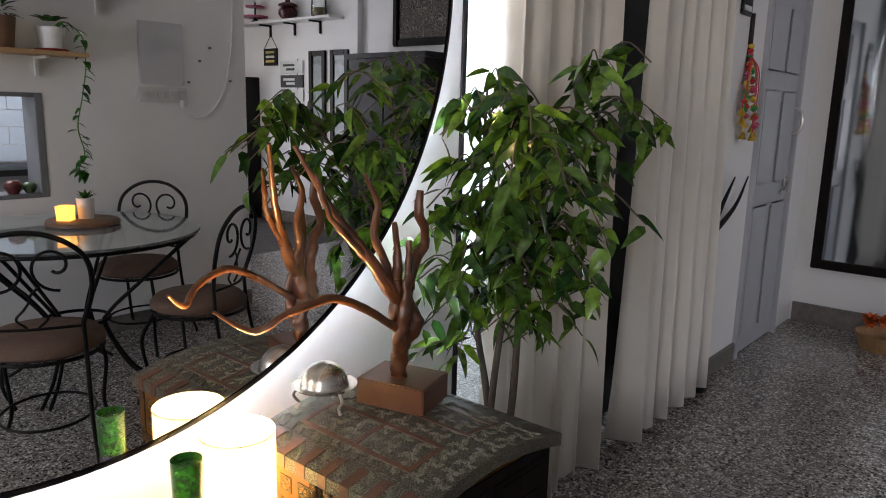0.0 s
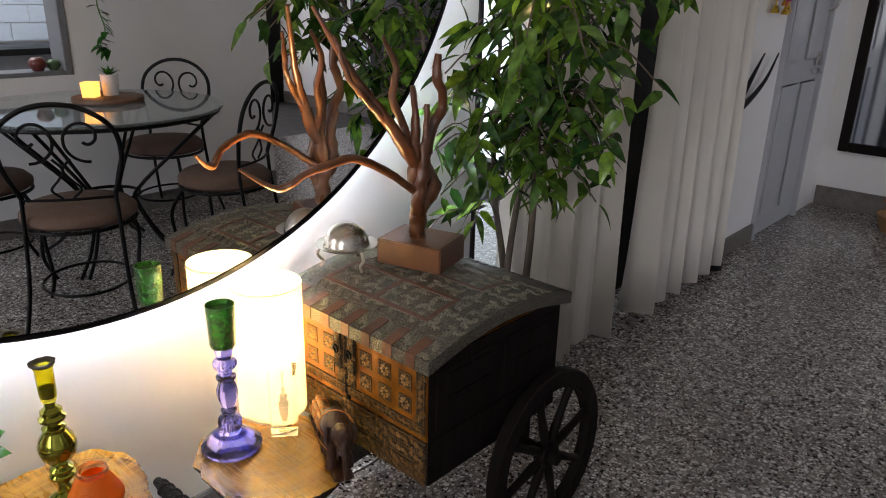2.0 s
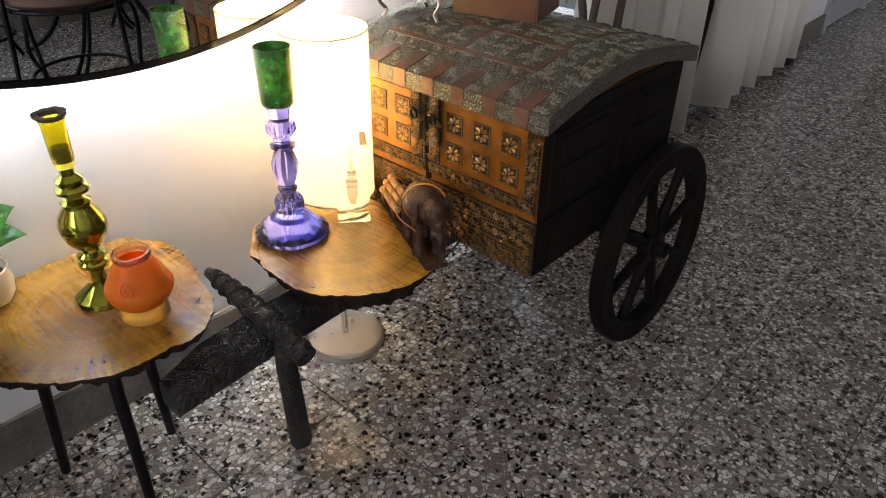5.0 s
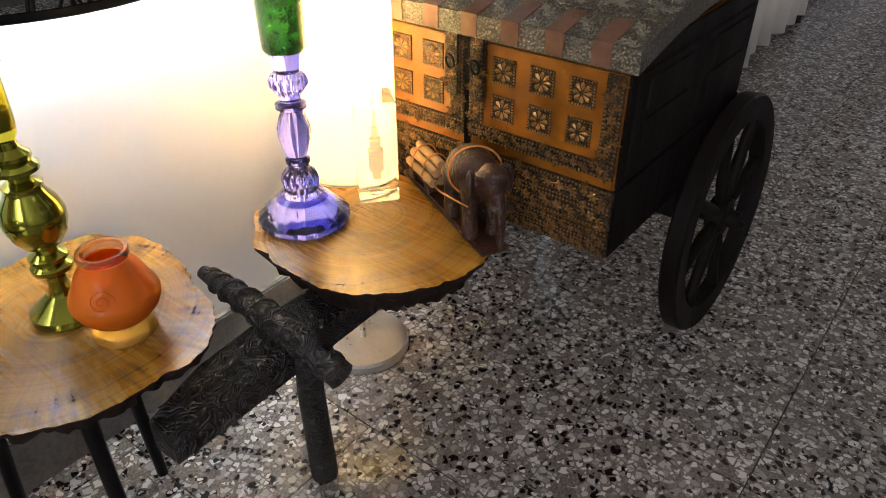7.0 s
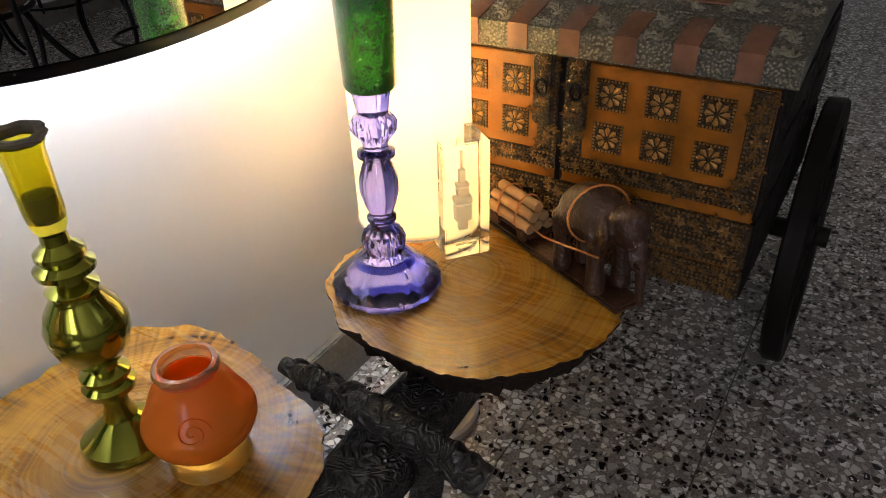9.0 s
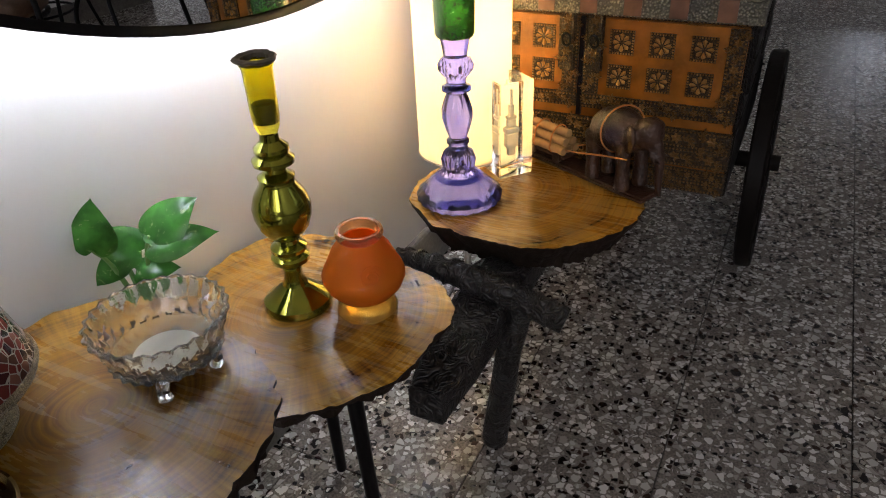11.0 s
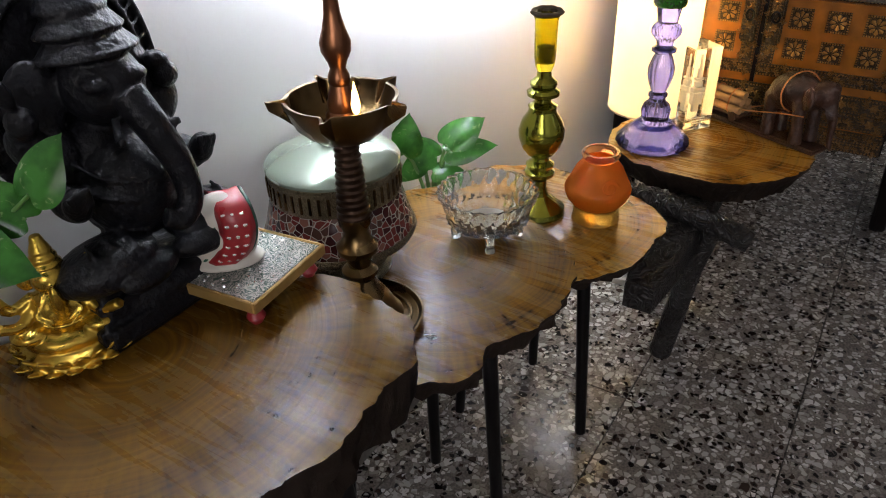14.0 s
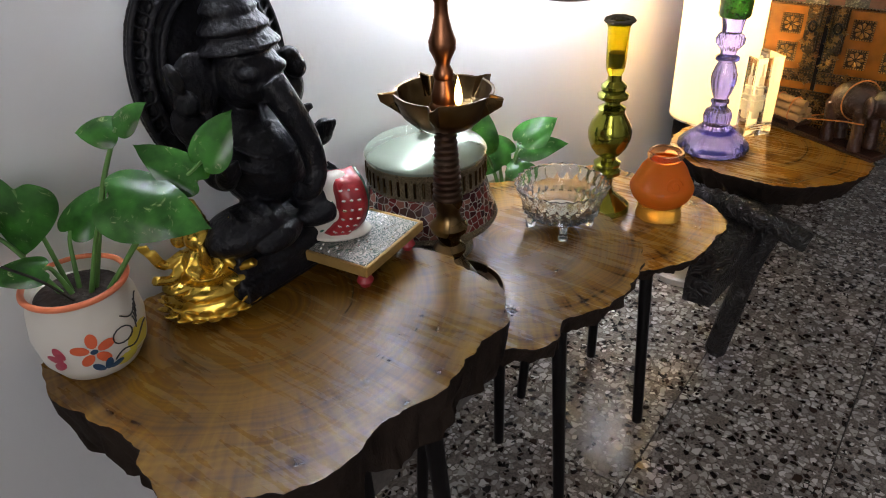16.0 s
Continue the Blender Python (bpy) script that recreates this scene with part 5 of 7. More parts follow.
# olive mercury-glass candlestick
yc = thing("glass_candlestick", (0.264, -0.163, 0.3625), "olive gold mercury-glass candlestick with a yellow cup", "candlestick")
prof = [(0, 0.0), (0.0405, 0.0), (0.0415, 0.003), (0.0400, 0.010), (0.0300, 0.018), (0.0150, 0.030), (0.0105, 0.044), (0.0115, 0.050), (0.0105, 0.054), (0.015, 0.059), (0.0225, 0.064), (0.0225, 0.069), (0.017, 0.073), (0.021, 0.078), (0.021, 0.082), (0.013, 0.088), (0.012, 0.092), (0.020, 0.098), (0.0285, 0.110), (0.0330, 0.124), (0.0335, 0.136), (0.0290, 0.150), (0.0205, 0.163), (0.020, 0.168), (0.021, 0.172), (0.012, 0.178), (0.012, 0.182), (0.023, 0.188), (0.0235, 0.193), (0.017, 0.198), (0.0195, 0.203), (0.019, 0.207), (0.011, 0.214), (0.010, 0.222)]
part("stem", lathe(prof, 56), M_OLIVE, yc, "", 30)
part("cup", lathe([(0.010, 0.222), (0.0135, 0.230), (0.0150, 0.242), (0.0160, 0.292), (0.0185, 0.298), (0.0185, 0.300), (0.0148, 0.298), (0.0130, 0.245), (0.010, 0.234), (0, 0.232)], 40), M_YELLOWGLASS, yc, "yellow glass candle cup", 40)
part("drip_rim", lathe([(0.0150, 0.2965), (0.0205, 0.3003), (0.0222, 0.303), (0.0205, 0.3050), (0.0140, 0.3035), (0.0150, 0.2965)], 48, lambda a, r, z: r * (1 + 0.06 * math.sin(3 * a) + 0.045 * math.sin(8 * a + 1))), mat("smoked_wax", (0.10, 0.085, 0.06), 0.6, grain=0.4, scale=200), yc, "smoke-stained wax rim", 60)

part("wax", lathe([(0, 0.236), (0.0095, 0.236), (0.0125, 0.246), (0.0120, 0.256), (0, 0.259)], 24), mat("olive_wax", (0.10, 0.11, 0.012), 0.4, grain=0.3, scale=90), yc, "dark olive wax in the cup", 50)

# orange votive jar
jar = thing("votive_jar", (0.288, -0.247, 0.3625), "orange frosted glass votive jar shaped like a lampshade", "candle jar")
jar.scale = (1.3, 1.3, 1.2)
part("base", lathe([(0, 0.0), (0.0265, 0.0), (0.0278, 0.002), (0.0272, 0.006), (0.0258, 0.009), (0.0262, 0.0205), (0.024, 0.022), (0, 0.022)], 48), M_CLEARWAX, jar, "clear glass base with amber wax", 40)
part("body", lathe([(0.020, 0.0222), (0.0272, 0.0225), (0.0340, 0.031), (0.0370, 0.039), (0.0375, 0.044), (0.0355, 0.050), (0.0345, 0.051), (0.0265, 0.070), (0.0200, 0.079), (0.0180, 0.0815), (0.0165, 0.0810), (0.0225, 0.070), (0.033, 0.047), (0.018, 0.030)], 56), M_ORANGE, jar, "orange frosted shade", 40)
part("rim", lathe([(0.0167, 0.0818), (0.0182, 0.0818), (0.0202, 0.0840), (0.0214, 0.0880), (0.0202, 0.092), (0.0170, 0.092), (0.0162, 0.086), (0.0167, 0.0818)], 48), mat("orange_clear_glass", (0.95, 0.50, 0.22), 0.12, glass=0.9), jar, "clear orange glass rim", 40)
part("wax", lathe([(0, 0.026), (0.018, 0.0302), (0.0325, 0.0460), (0.0300, 0.052), (0, 0.054)], 32), mat("orange_wax", (0.62, 0.20, 0.02), 0.5, grain=0.2, scale=80), jar, "orange wax inside", 50)
scr = []
for k in range(26):
    a, r = k * 0.45, 0.0105 - 0.00036 * k
    ang, zz = -2.35 + r * math.cos(a) / 0.03, 0.058 + r * math.sin(a)
    rr = 0.0352 - (zz - 0.051) * 0.425
    scr.append(((rr + 0.0004) * math.cos(ang), (rr + 0.0004) * math.sin(ang), zz))
part("relief", tube(scr, 0.0008, 5), M_ORANGE, jar, "moulded scroll", 60)

# crystal block with an engraved tower
cr = thing("crystal_block", (0.692, -0.266, 0.3705), "clear crystal block engraved with a small white building", "paperweight", turn=-39)
part("block", box(-0.029, 0.029, -0.029, 0.029, 0.0, 0.152, 0.0015), M_GLASS, cr, "clear glass block").visible_shadow = False
M_ETCH = cloth_material("etched_white", (0.94, 0.92, 0.86), 0.85)
for i, (w, z0, z1) in enumerate(((0.012, 0.030, 0.044), (0.020, 0.044, 0.066), (0.022, 0.068, 0.076), (0.014, 0.078, 0.088), (0.016, 0.090, 0.094), (0.008, 0.094, 0.112), (0.004, 0.112, 0.136))):
    part("engraving", box(-w / 2, w / 2, -w / 2, w / 2, z0, z1, 0.0006), M_ETCH, cr, "frosted white engraved tier")
for k in range(3):
    part("text_bar", box(-0.016 + 0.002 * k, 0.016 - 0.002 * k, -0.022, -0.0215, 0.020 - 0.005 * k, 0.022 - 0.005 * k), M_ETCH, cr)

# carved elephant that pulls logs
P0, PD = Vector((0.762, -0.272, 0)), Vector((-0.115, -0.235, 0)).normalized()
PA = math.degrees(math.atan2(PD.y, PD.x))
plank = thing("carved_plank", (0.722, -0.385, 0.3705), "narrow dark wooden plank under the carved elephant", "plank", turn=PA)
part("plank", box(-0.128, 0.128, -0.021, 0.021, 0.0, 0.009, 0.003), M_CARVED_WOOD, plank)
el = []
for c, r, t in (((0, 0, 0.078), (0.042, 0.027, 0.031), (0, 0, 0)), ((-0.018, 0, 0.072), (0.028, 0.026, 0.030), (0, 0, 0)), ((0.046, 0, 0.084), (0.021, 0.019, 0.024), (0, 20, 0)), ((0.036, 0.024, 0.080), (0.012, 0.005, 0.020), (0, 0, 25)), ((0.036, -0.024, 0.080), (0.012, 0.005, 0.020), (0, 0, -25)), ((0.055, 0, 0.097), (0.012, 0.014, 0.010), (0, 0, 0)), ((0.062, 0, 0.068), (0.009, 0.008, 0.015), (0, 0, 0))):
    el.append((c, r, t))
legs = bmesh.new()
for x, y in ((0.026, 0.015), (0.020, -0.016), (-0.030, 0.015), (-0.034, -0.014)):
    tube([(x, y, 0.070), (x + 0.002, y, 0.035), (x + 0.004, y, 0.0005)], [0.012, 0.0095, 0.0115], 12, legs)
tube(curve_points([(0.062, 0, 0.070), (0.069, 0, 0.045), (0.070, 0, 0.020), (0.074, 0, 0.004)], 4), [0.0085, 0.008, 0.0075, 0.007, 0.0065, 0.006, 0.006, 0.0055, 0.005, 0.005, 0.0045, 0.004, 0.004], 10, legs)
for s in (-1, 1):
    tube(curve_points([(0.058, s * 0.010, 0.066), (0.068, s * 0.014, 0.056), (0.080, s * 0.014, 0.056)], 3), 0.0025, 6, legs)
elephant = blend_body("elephant_figurine", el, M_CARVED_WOOD, None, "", 0.0026, legs)
elephant.matrix_basis = Matrix.Translation(Vector((0.722, -0.385, 0.3792)) + PD * 0.062) @ pose(0, 0, 0, 0, 0, PA) @ Matrix.Diagonal((1.08, 1.08, 1.08, 1))
tagged(elephant, "carved brown wooden elephant figurine on a plank", "figurine")
rope = thing("tow_rope", tuple(Vector((0.722, -0.385, 0.3795)) + PD * 0.062), "orange cord tied round the wooden elephant", "rope", turn=PA)
rope.scale = (1.08,) * 3
M_ROPE = mat("orange_cord", (0.42, 0.15, 0.04), 0.7, grain=0.3, scale=300)
part("girth", tube([(0.004 + 0.012 * math.cos(a), 0.0305 * math.cos(a), 0.078 + 0.0335 * math.sin(a)) for a in [k * math.pi / 14 for k in range(28)]], 0.0012, 6, closed=True), M_ROPE, rope)
for s in (-1, 1):
    part("trace", tube(curve_points([(0.036, s * 0.026, 0.052), (0.0, s * 0.032, 0.048), (-0.045, s * 0.028, 0.036), (-0.085, s * 0.012, 0.022)], 4), 0.0012, 6), M_ROPE, rope)
sledge = thing("log_cart", tuple(Vector((0.722, -0.385, 0.3797)) - PD * 0.075), "toy wooden cart loaded with tied pale logs", "toy cart", turn=PA)
for i, (y, z) in enumerate(((-0.014, 0.020), (0.0, 0.020), (0.014, 0.020), (-0.007, 0.033), (0.007, 0.033), (0.0, 0.046))):
    part("log", tube([(-0.044 + 0.003 * (i % 3), y, z), (0.042 - 0.003 * (i % 2), y, z)], 0.0068, 12), M_LOG, sledge, "", 50)
part("bed", box(-0.040, 0.046, -0.018, 0.018, 0.008, 0.0135, 0.001), M_CARVED_WOOD, sledge)
for x in (-0.024, 0.032):
    for s in (-1, 1):
        part("wheel", moved(lathe([(0, -0.002), (0.0085, -0.002), (0.0085, 0.002), (0, 0.002)], 18), Matrix.Translation((x, s * 0.0195, 0.0085)) @ pose(0, 0, 0, 90)), M_CARVED_WOOD, sledge, "", 40)
for x in (-0.018, 0.018):
    part("binding", tube([(x, 0.0235 * math.cos(a) * (1 if math.sin(a) < 0 else 0.85), 0.030 + 0.0245 * math.sin(a)) for a in [k * math.pi / 10 for k in range(20)]], 0.0012, 6, closed=True), M_ROPE, sledge)

# pressed glass bowl
M_BOWL = mat("dimpled_glass", (0.95, 0.96, 0.95), 0.04, glass=0.97, ior=1.42, bump=0.2, bump_scale=90)
bowl = thing("glass_bowl", (0.043, -0.198, 0.4455), "clear pressed glass bowl on little feet", "bowl")
bowl.scale = (1.13, 1.13, 1.06)
prof = [(0, 0.014), (0.030, 0.014), (0.044, 0.024), (0.044, 0.034), (0.053, 0.057), (0.0535, 0.060), (0.0505, 0.060), (0.047, 0.041), (0.041, 0.027), (0.028, 0.018), (0, 0.018)]
fine = []
for (r0, z0), (r1, z1) in zip(prof, prof[1:]):
    fine += [(r0 + (r1 - r0) * k / 3, z0 + (z1 - z0) * k / 3) for k in range(3)]
fine.append(prof[-1])
part("body", lathe(fine, 104, lambda a, r, z: r * (1 + 0.030 * math.cos(26 * a + (3.14 if int(z * 110) % 2 else 0))) if r > 0.03 else r), M_BOWL, bowl, "", 30)
for k in range(4):
    a = 0.6 + k * math.pi / 2
    part("foot", tube([(0.030 * math.cos(a), 0.030 * math.sin(a), 0.015), (0.036 * math.cos(a), 0.036 * math.sin(a), 0.008), (0.034 * math.cos(a), 0.034 * math.sin(a), 0.0005)], [0.006, 0.0045, 0.006], 10), M_GLASS, bowl, "", 40)
part("inside_disc", lathe([(0, 0.0185), (0.026, 0.0185), (0.0265, 0.021), (0, 0.0215)], 30), mat("pale_wax", (0.62, 0.60, 0.52), 0.5, grain=0.1, scale=60), bowl, "pale wax in the bottom")


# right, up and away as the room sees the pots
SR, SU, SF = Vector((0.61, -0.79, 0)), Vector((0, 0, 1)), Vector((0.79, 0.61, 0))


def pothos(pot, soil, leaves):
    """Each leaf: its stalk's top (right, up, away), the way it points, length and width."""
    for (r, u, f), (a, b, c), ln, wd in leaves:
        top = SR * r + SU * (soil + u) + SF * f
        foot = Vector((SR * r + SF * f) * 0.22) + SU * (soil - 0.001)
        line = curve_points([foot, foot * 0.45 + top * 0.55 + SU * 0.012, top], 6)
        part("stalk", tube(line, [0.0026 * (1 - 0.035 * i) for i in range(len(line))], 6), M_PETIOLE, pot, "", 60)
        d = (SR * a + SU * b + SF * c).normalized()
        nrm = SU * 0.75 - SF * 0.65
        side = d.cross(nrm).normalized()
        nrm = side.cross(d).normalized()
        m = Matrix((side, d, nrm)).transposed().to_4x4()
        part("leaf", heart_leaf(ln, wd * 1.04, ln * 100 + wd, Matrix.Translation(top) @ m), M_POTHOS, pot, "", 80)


# little pothos behind the bowl
pot2 = thing("potted_plant", (0.145, -0.049, 0.3625), "small pothos plant in a cream and yellow pot", "potted plant")
pot2.scale = (1.25,) * 3
part("pot", lathe([(0, 0.0), (0.020, 0.0), (0.026, 0.010), (0.0285, 0.026), (0.0255, 0.040), (0.0275, 0.045), (0.0255, 0.046), (0.0235, 0.040), (0.020, 0.036)], 40), mat("cream_glaze", (0.60, 0.52, 0.36), 0.35, grain=0.25, scale=25), pot2, "cream glazed pot", 40)
part("soil", lathe([(0, 0.039), (0.012, 0.0385), (0.0225, 0.037)], 20), M_SOIL, pot2)
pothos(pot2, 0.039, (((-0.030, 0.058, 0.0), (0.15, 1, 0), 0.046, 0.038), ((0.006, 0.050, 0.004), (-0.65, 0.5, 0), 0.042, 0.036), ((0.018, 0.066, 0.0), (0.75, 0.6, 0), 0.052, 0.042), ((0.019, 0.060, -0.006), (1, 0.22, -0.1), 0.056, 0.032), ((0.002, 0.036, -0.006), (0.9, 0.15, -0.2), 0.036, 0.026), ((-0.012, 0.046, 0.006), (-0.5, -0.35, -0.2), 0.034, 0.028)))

# flowered pot with the large pothos
M_POTWHITE = mat("painted_pot", (0.70, 0.66, 0.58), 0.35, grain=0.08, scale=12)
big = thing("potted_plant", (-0.514, -0.052, 0.5355), "large-leaved pothos in a white pot painted with flowers", "potted plant")
big.scale = (0.91, 0.91, 0.88)
PR = [(0.030, 0.0), (0.036, 0.003), (0.0455, 0.020), (0.0490, 0.045), (0.0460, 0.068), (0.0420, 0.080), (0.0440, 0.088)]


def pot_radius(z):
    for (r0, z0), (r1, z1) in zip(PR, PR[1:]):
        if z0 <= z <= z1:
            return r0 + (r1 - r0) * (z - z0) / (z1 - z0)
    return PR[-1][0]


pot = part("pot", lathe([(0, 0.0)] + PR + [(0.0405, 0.088), (0.0390, 0.078), (0.030, 0.074)], 56), M_POTWHITE, big, "white pot with painted flowers", 40)
part("rim", tube([(0.0432 * math.cos(a), 0.0432 * math.sin(a), 0.0885) for a in [k * math.pi / 28 for k in range(56)]], 0.0030, 8, closed=True), mat("coral_glaze", (0.72, 0.20, 0.09), 0.4, grain=0.1, scale=40), big, "coral orange rim", 60)
part("soil", lathe([(0, 0.079), (0.02, 0.0785), (0.0385, 0.077)], 24), M_SOIL, big)


def painted(parent, name, pts, material, lift=0.0006):
    """A painted patch that lies on the pot's round side: (angle, height) corners round a middle."""
    bm = bmesh.new()
    ca, cz = sum(p[0] for p in pts) / len(pts), sum(p[1] for p in pts) / len(pts)
    def on(a, z):
        r = pot_radius(z) + lift
        return bm.verts.new((r * math.cos(a), r * math.sin(a), z))
    mid = on(ca, cz)
    inner = [on(ca + (a - ca) * 0.55, cz + (z - cz) * 0.55) for a, z in pts]
    outer = [on(a, z) for a, z in pts]
    n = len(pts)
    for k in range(n):
        j = (k + 1) % n
        bm.faces.new((mid, inner[k], inner[j]))
        bm.faces.new((inner[k], outer[k], outer[j], inner[j]))
    bmesh.ops.recalc_face_normals(bm, faces=bm.faces[:])
    return part(name, bm, material, parent)


def oval(ca, cz, ra, rz, turn=0.0, n=14):
    out = []
    for k in range(n):
        q = 2 * math.pi * k / n
        u, v = ra * math.cos(q), rz * math.sin(q)
        out.append((ca + (u * math.cos(turn) - v * math.sin(turn)) / 0.047, cz + u * math.sin(turn) + v * math.cos(turn)))
    return out


PAINTS = {n: mat("paint_" + n, c, 0.4, grain=0.12, scale=60) for n, c in (("coral", (0.70, 0.13, 0.05)), ("rose", (0.42, 0.06, 0.09)), ("navy", (0.03, 0.07, 0.13)), ("yellow", (0.62, 0.52, 0.06)), ("ink", (0.03, 0.03, 0.03)))}
FA = -2.02       # the side of the pot that the room sees
for k in range(5):
    q = 2 * math.pi * k / 5 + 0.3
    painted(pot, "petal", oval(FA + 0.011 * math.cos(q) / 0.047, 0.042 + 0.011 * math.sin(q), 0.0075, 0.0048, q), PAINTS["coral"])
painted(pot, "flower_centre", oval(FA, 0.042, 0.003, 0.003), PAINTS["navy"], 0.0010)
for k in range(3):
    q = 2.0 + 0.9 * k
    painted(pot, "petal", oval(FA - 0.5 + 0.010 * math.cos(q) / 0.047, 0.035 + 0.010 * math.sin(q), 0.0075, 0.0045, q), PAINTS["rose"])
    painted(pot, "petal", oval(FA + 0.12 + 0.010 * math.cos(q - 1.6) / 0.047, 0.016 + 0.007 * math.sin(q - 1.6), 0.007, 0.0036, q - 1.6), PAINTS["navy"])
painted(pot, "patch", oval(FA + 0.95, 0.032, 0.017, 0.015), PAINTS["yellow"], 0.0004)
painted(pot, "patch", oval(FA + 0.55, 0.018, 0.012, 0.007), PAINTS["yellow"], 0.0004)


def ink_line(pts):
    line = [((pot_radius(z) + 0.0008) * math.cos(a), (pot_radius(z) + 0.0008) * math.sin(a), z) for a, z in pts]
    part("ink_line", tube(line, 0.0007, 5), PAINTS["ink"], pot)


ink_line([(FA + 0.55 + 0.2 * math.cos(k * 0.5), 0.046 + 0.008 * math.sin(k * 0.5)) for k in range(14)])
ink_line([(FA + 0.3 + 0.07 * k, 0.024 + 0.0035 * math.sin(k * 0.7) + 0.0012 * k) for k in range(14)])
ink_line([(FA + 0.62 + 0.06 * k, 0.064 - 0.006 * math.sin(k * 0.45)) for k in range(12)])
for k in range(5):
    ink_line([(FA + 0.85 + 0.05 * k, 0.044 + 0.004 * k), (FA + 0.88 + 0.05 * k, 0.050 + 0.004 * k), (FA + 0.86 + 0.05 * k, 0.056 + 0.003 * k)])
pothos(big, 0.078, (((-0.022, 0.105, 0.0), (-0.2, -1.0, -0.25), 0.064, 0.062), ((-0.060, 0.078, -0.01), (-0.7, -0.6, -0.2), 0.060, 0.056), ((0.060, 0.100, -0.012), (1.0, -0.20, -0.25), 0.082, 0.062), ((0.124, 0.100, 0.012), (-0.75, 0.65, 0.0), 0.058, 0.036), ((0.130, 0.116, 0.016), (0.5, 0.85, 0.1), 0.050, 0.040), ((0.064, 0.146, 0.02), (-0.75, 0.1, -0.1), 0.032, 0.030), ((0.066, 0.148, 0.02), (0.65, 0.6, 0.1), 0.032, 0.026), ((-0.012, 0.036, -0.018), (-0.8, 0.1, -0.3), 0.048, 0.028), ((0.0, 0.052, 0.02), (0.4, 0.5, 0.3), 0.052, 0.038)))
part("dry_twig", tube(curve_points([(-0.010, -0.012, 0.078), (-0.035, -0.03, 0.12), (-0.062, -0.045, 0.155)], 5), 0.0012, 5), M_WAX, big, "dry dark stalk")

# black relief statue against the wall: an oval back plate, a tiered crown, a seated rounded body
def frustum(bm, x, y, z, r0, r1, h, squash=0.8):
    own = lathe([(0, 0), (r0, 0), (r0 * 1.02, 0.002), (r1, h), (0, h)], 28)
    own.transform(Matrix.Translation((x, y, z)) @ Matrix.Diagonal((1, squash, 1, 1)))
    joined(bm, own)


st = [((0.0, 0.022, 0.198), (0.090, 0.013, 0.107), (0, 0, 0))]
st += [((0.004, -0.030, 0.197), (0.034, 0.034, 0.031), (0, 0, 0)), ((-0.014, -0.052, 0.203), (0.011, 0.012, 0.007), (0, 0, 15)), ((0.020, -0.052, 0.203), (0.011, 0.012, 0.007), (0, 0, -15))]
for sx in (-1, 1):
    st += [((sx * 0.045, -0.012, 0.194), (0.023, 0.009, 0.032), (0, sx * -12, sx * 15)), ((sx * 0.043, -0.012, 0.150), (0.024, 0.022, 0.026), (0, 0, 0)), ((sx * 0.062, -0.016, 0.165), (0.015, 0.014, 0.022), (0, sx * 30, 0)), ((sx * 0.066, -0.026, 0.188), (0.012, 0.012, 0.012), (0, 0, 0)), ((sx * 0.058, -0.036, 0.124), (0.014, 0.022, 0.013), (20, 0, 0)), ((sx * 0.062, -0.056, 0.128), (0.012, 0.010, 0.015), (25, 0, 0)), ((sx * 0.052, -0.046, 0.070), (0.045, 0.034, 0.021), (0, sx * 8, sx * 22)), ((sx * 0.030, -0.072, 0.060), (0.034, 0.016, 0.013), (0, 0, sx * -14))]
st += [((0.0, -0.030, 0.116), (0.046, 0.042, 0.046), (0, 0, 0)), ((0.0, -0.016, 0.150), (0.040, 0.026, 0.026), (0, 0, 0)), ((0.0, -0.022, 0.030), (0.082, 0.046, 0.022), (0, 0, 0)), ((-0.074, -0.030, 0.212), (0.007, 0.009, 0.014), (0, -20, 0)), ((0.062, -0.026, 0.200), (0.012, 0.009, 0.008), (0, 20, 0))]
ridges = bmesh.new()
for i, (r, h) in enumerate(((0.042, 0.018), (0.036, 0.017), (0.029, 0.016), (0.021, 0.015), (0.013, 0.014))):
    frustum(ridges, 0.004, -0.026 + 0.003 * i, 0.220 + 0.0155 * i, r, r * 0.62, h)
joined(ridges, box(-0.084, 0.084, -0.066, 0.030, 0.0, 0.030, 0.006))
joined(ridges, box(-0.076, 0.076, -0.060, 0.030, 0.028, 0.048, 0.005))
for q, y in ((0.97, 0.014), (0.80, 0.010), (0.66, 0.009)):
    tube([(0.090 * q * math.cos(a), y, 0.198 + 0.107 * q * math.sin(a)) for a in [-0.5 + j * 0.16 for j in range(27)]], 0.0036, 6, ridges)
for k in range(30):
    a = -0.4 + 0.135 * k
    tube([(0.090 * q * math.cos(a + 0.10 * (q - 0.8)), y, 0.198 + 0.107 * q * math.sin(a + 0.10 * (q - 0.8))) for q, y in ((0.80, 0.010), (0.88, 0.0105), (0.96, 0.014))], 0.0019, 5, ridges)
tube(curve_points([(0.004, -0.060, 0.192), (0.010, -0.074, 0.166), (0.018, -0.082, 0.136), (0.018, -0.086, 0.108), (0.004, -0.088, 0.094), (-0.010, -0.084, 0.100)], 5), [0.0155 - 0.0003 * i for i in range(26)], 12, ridges)
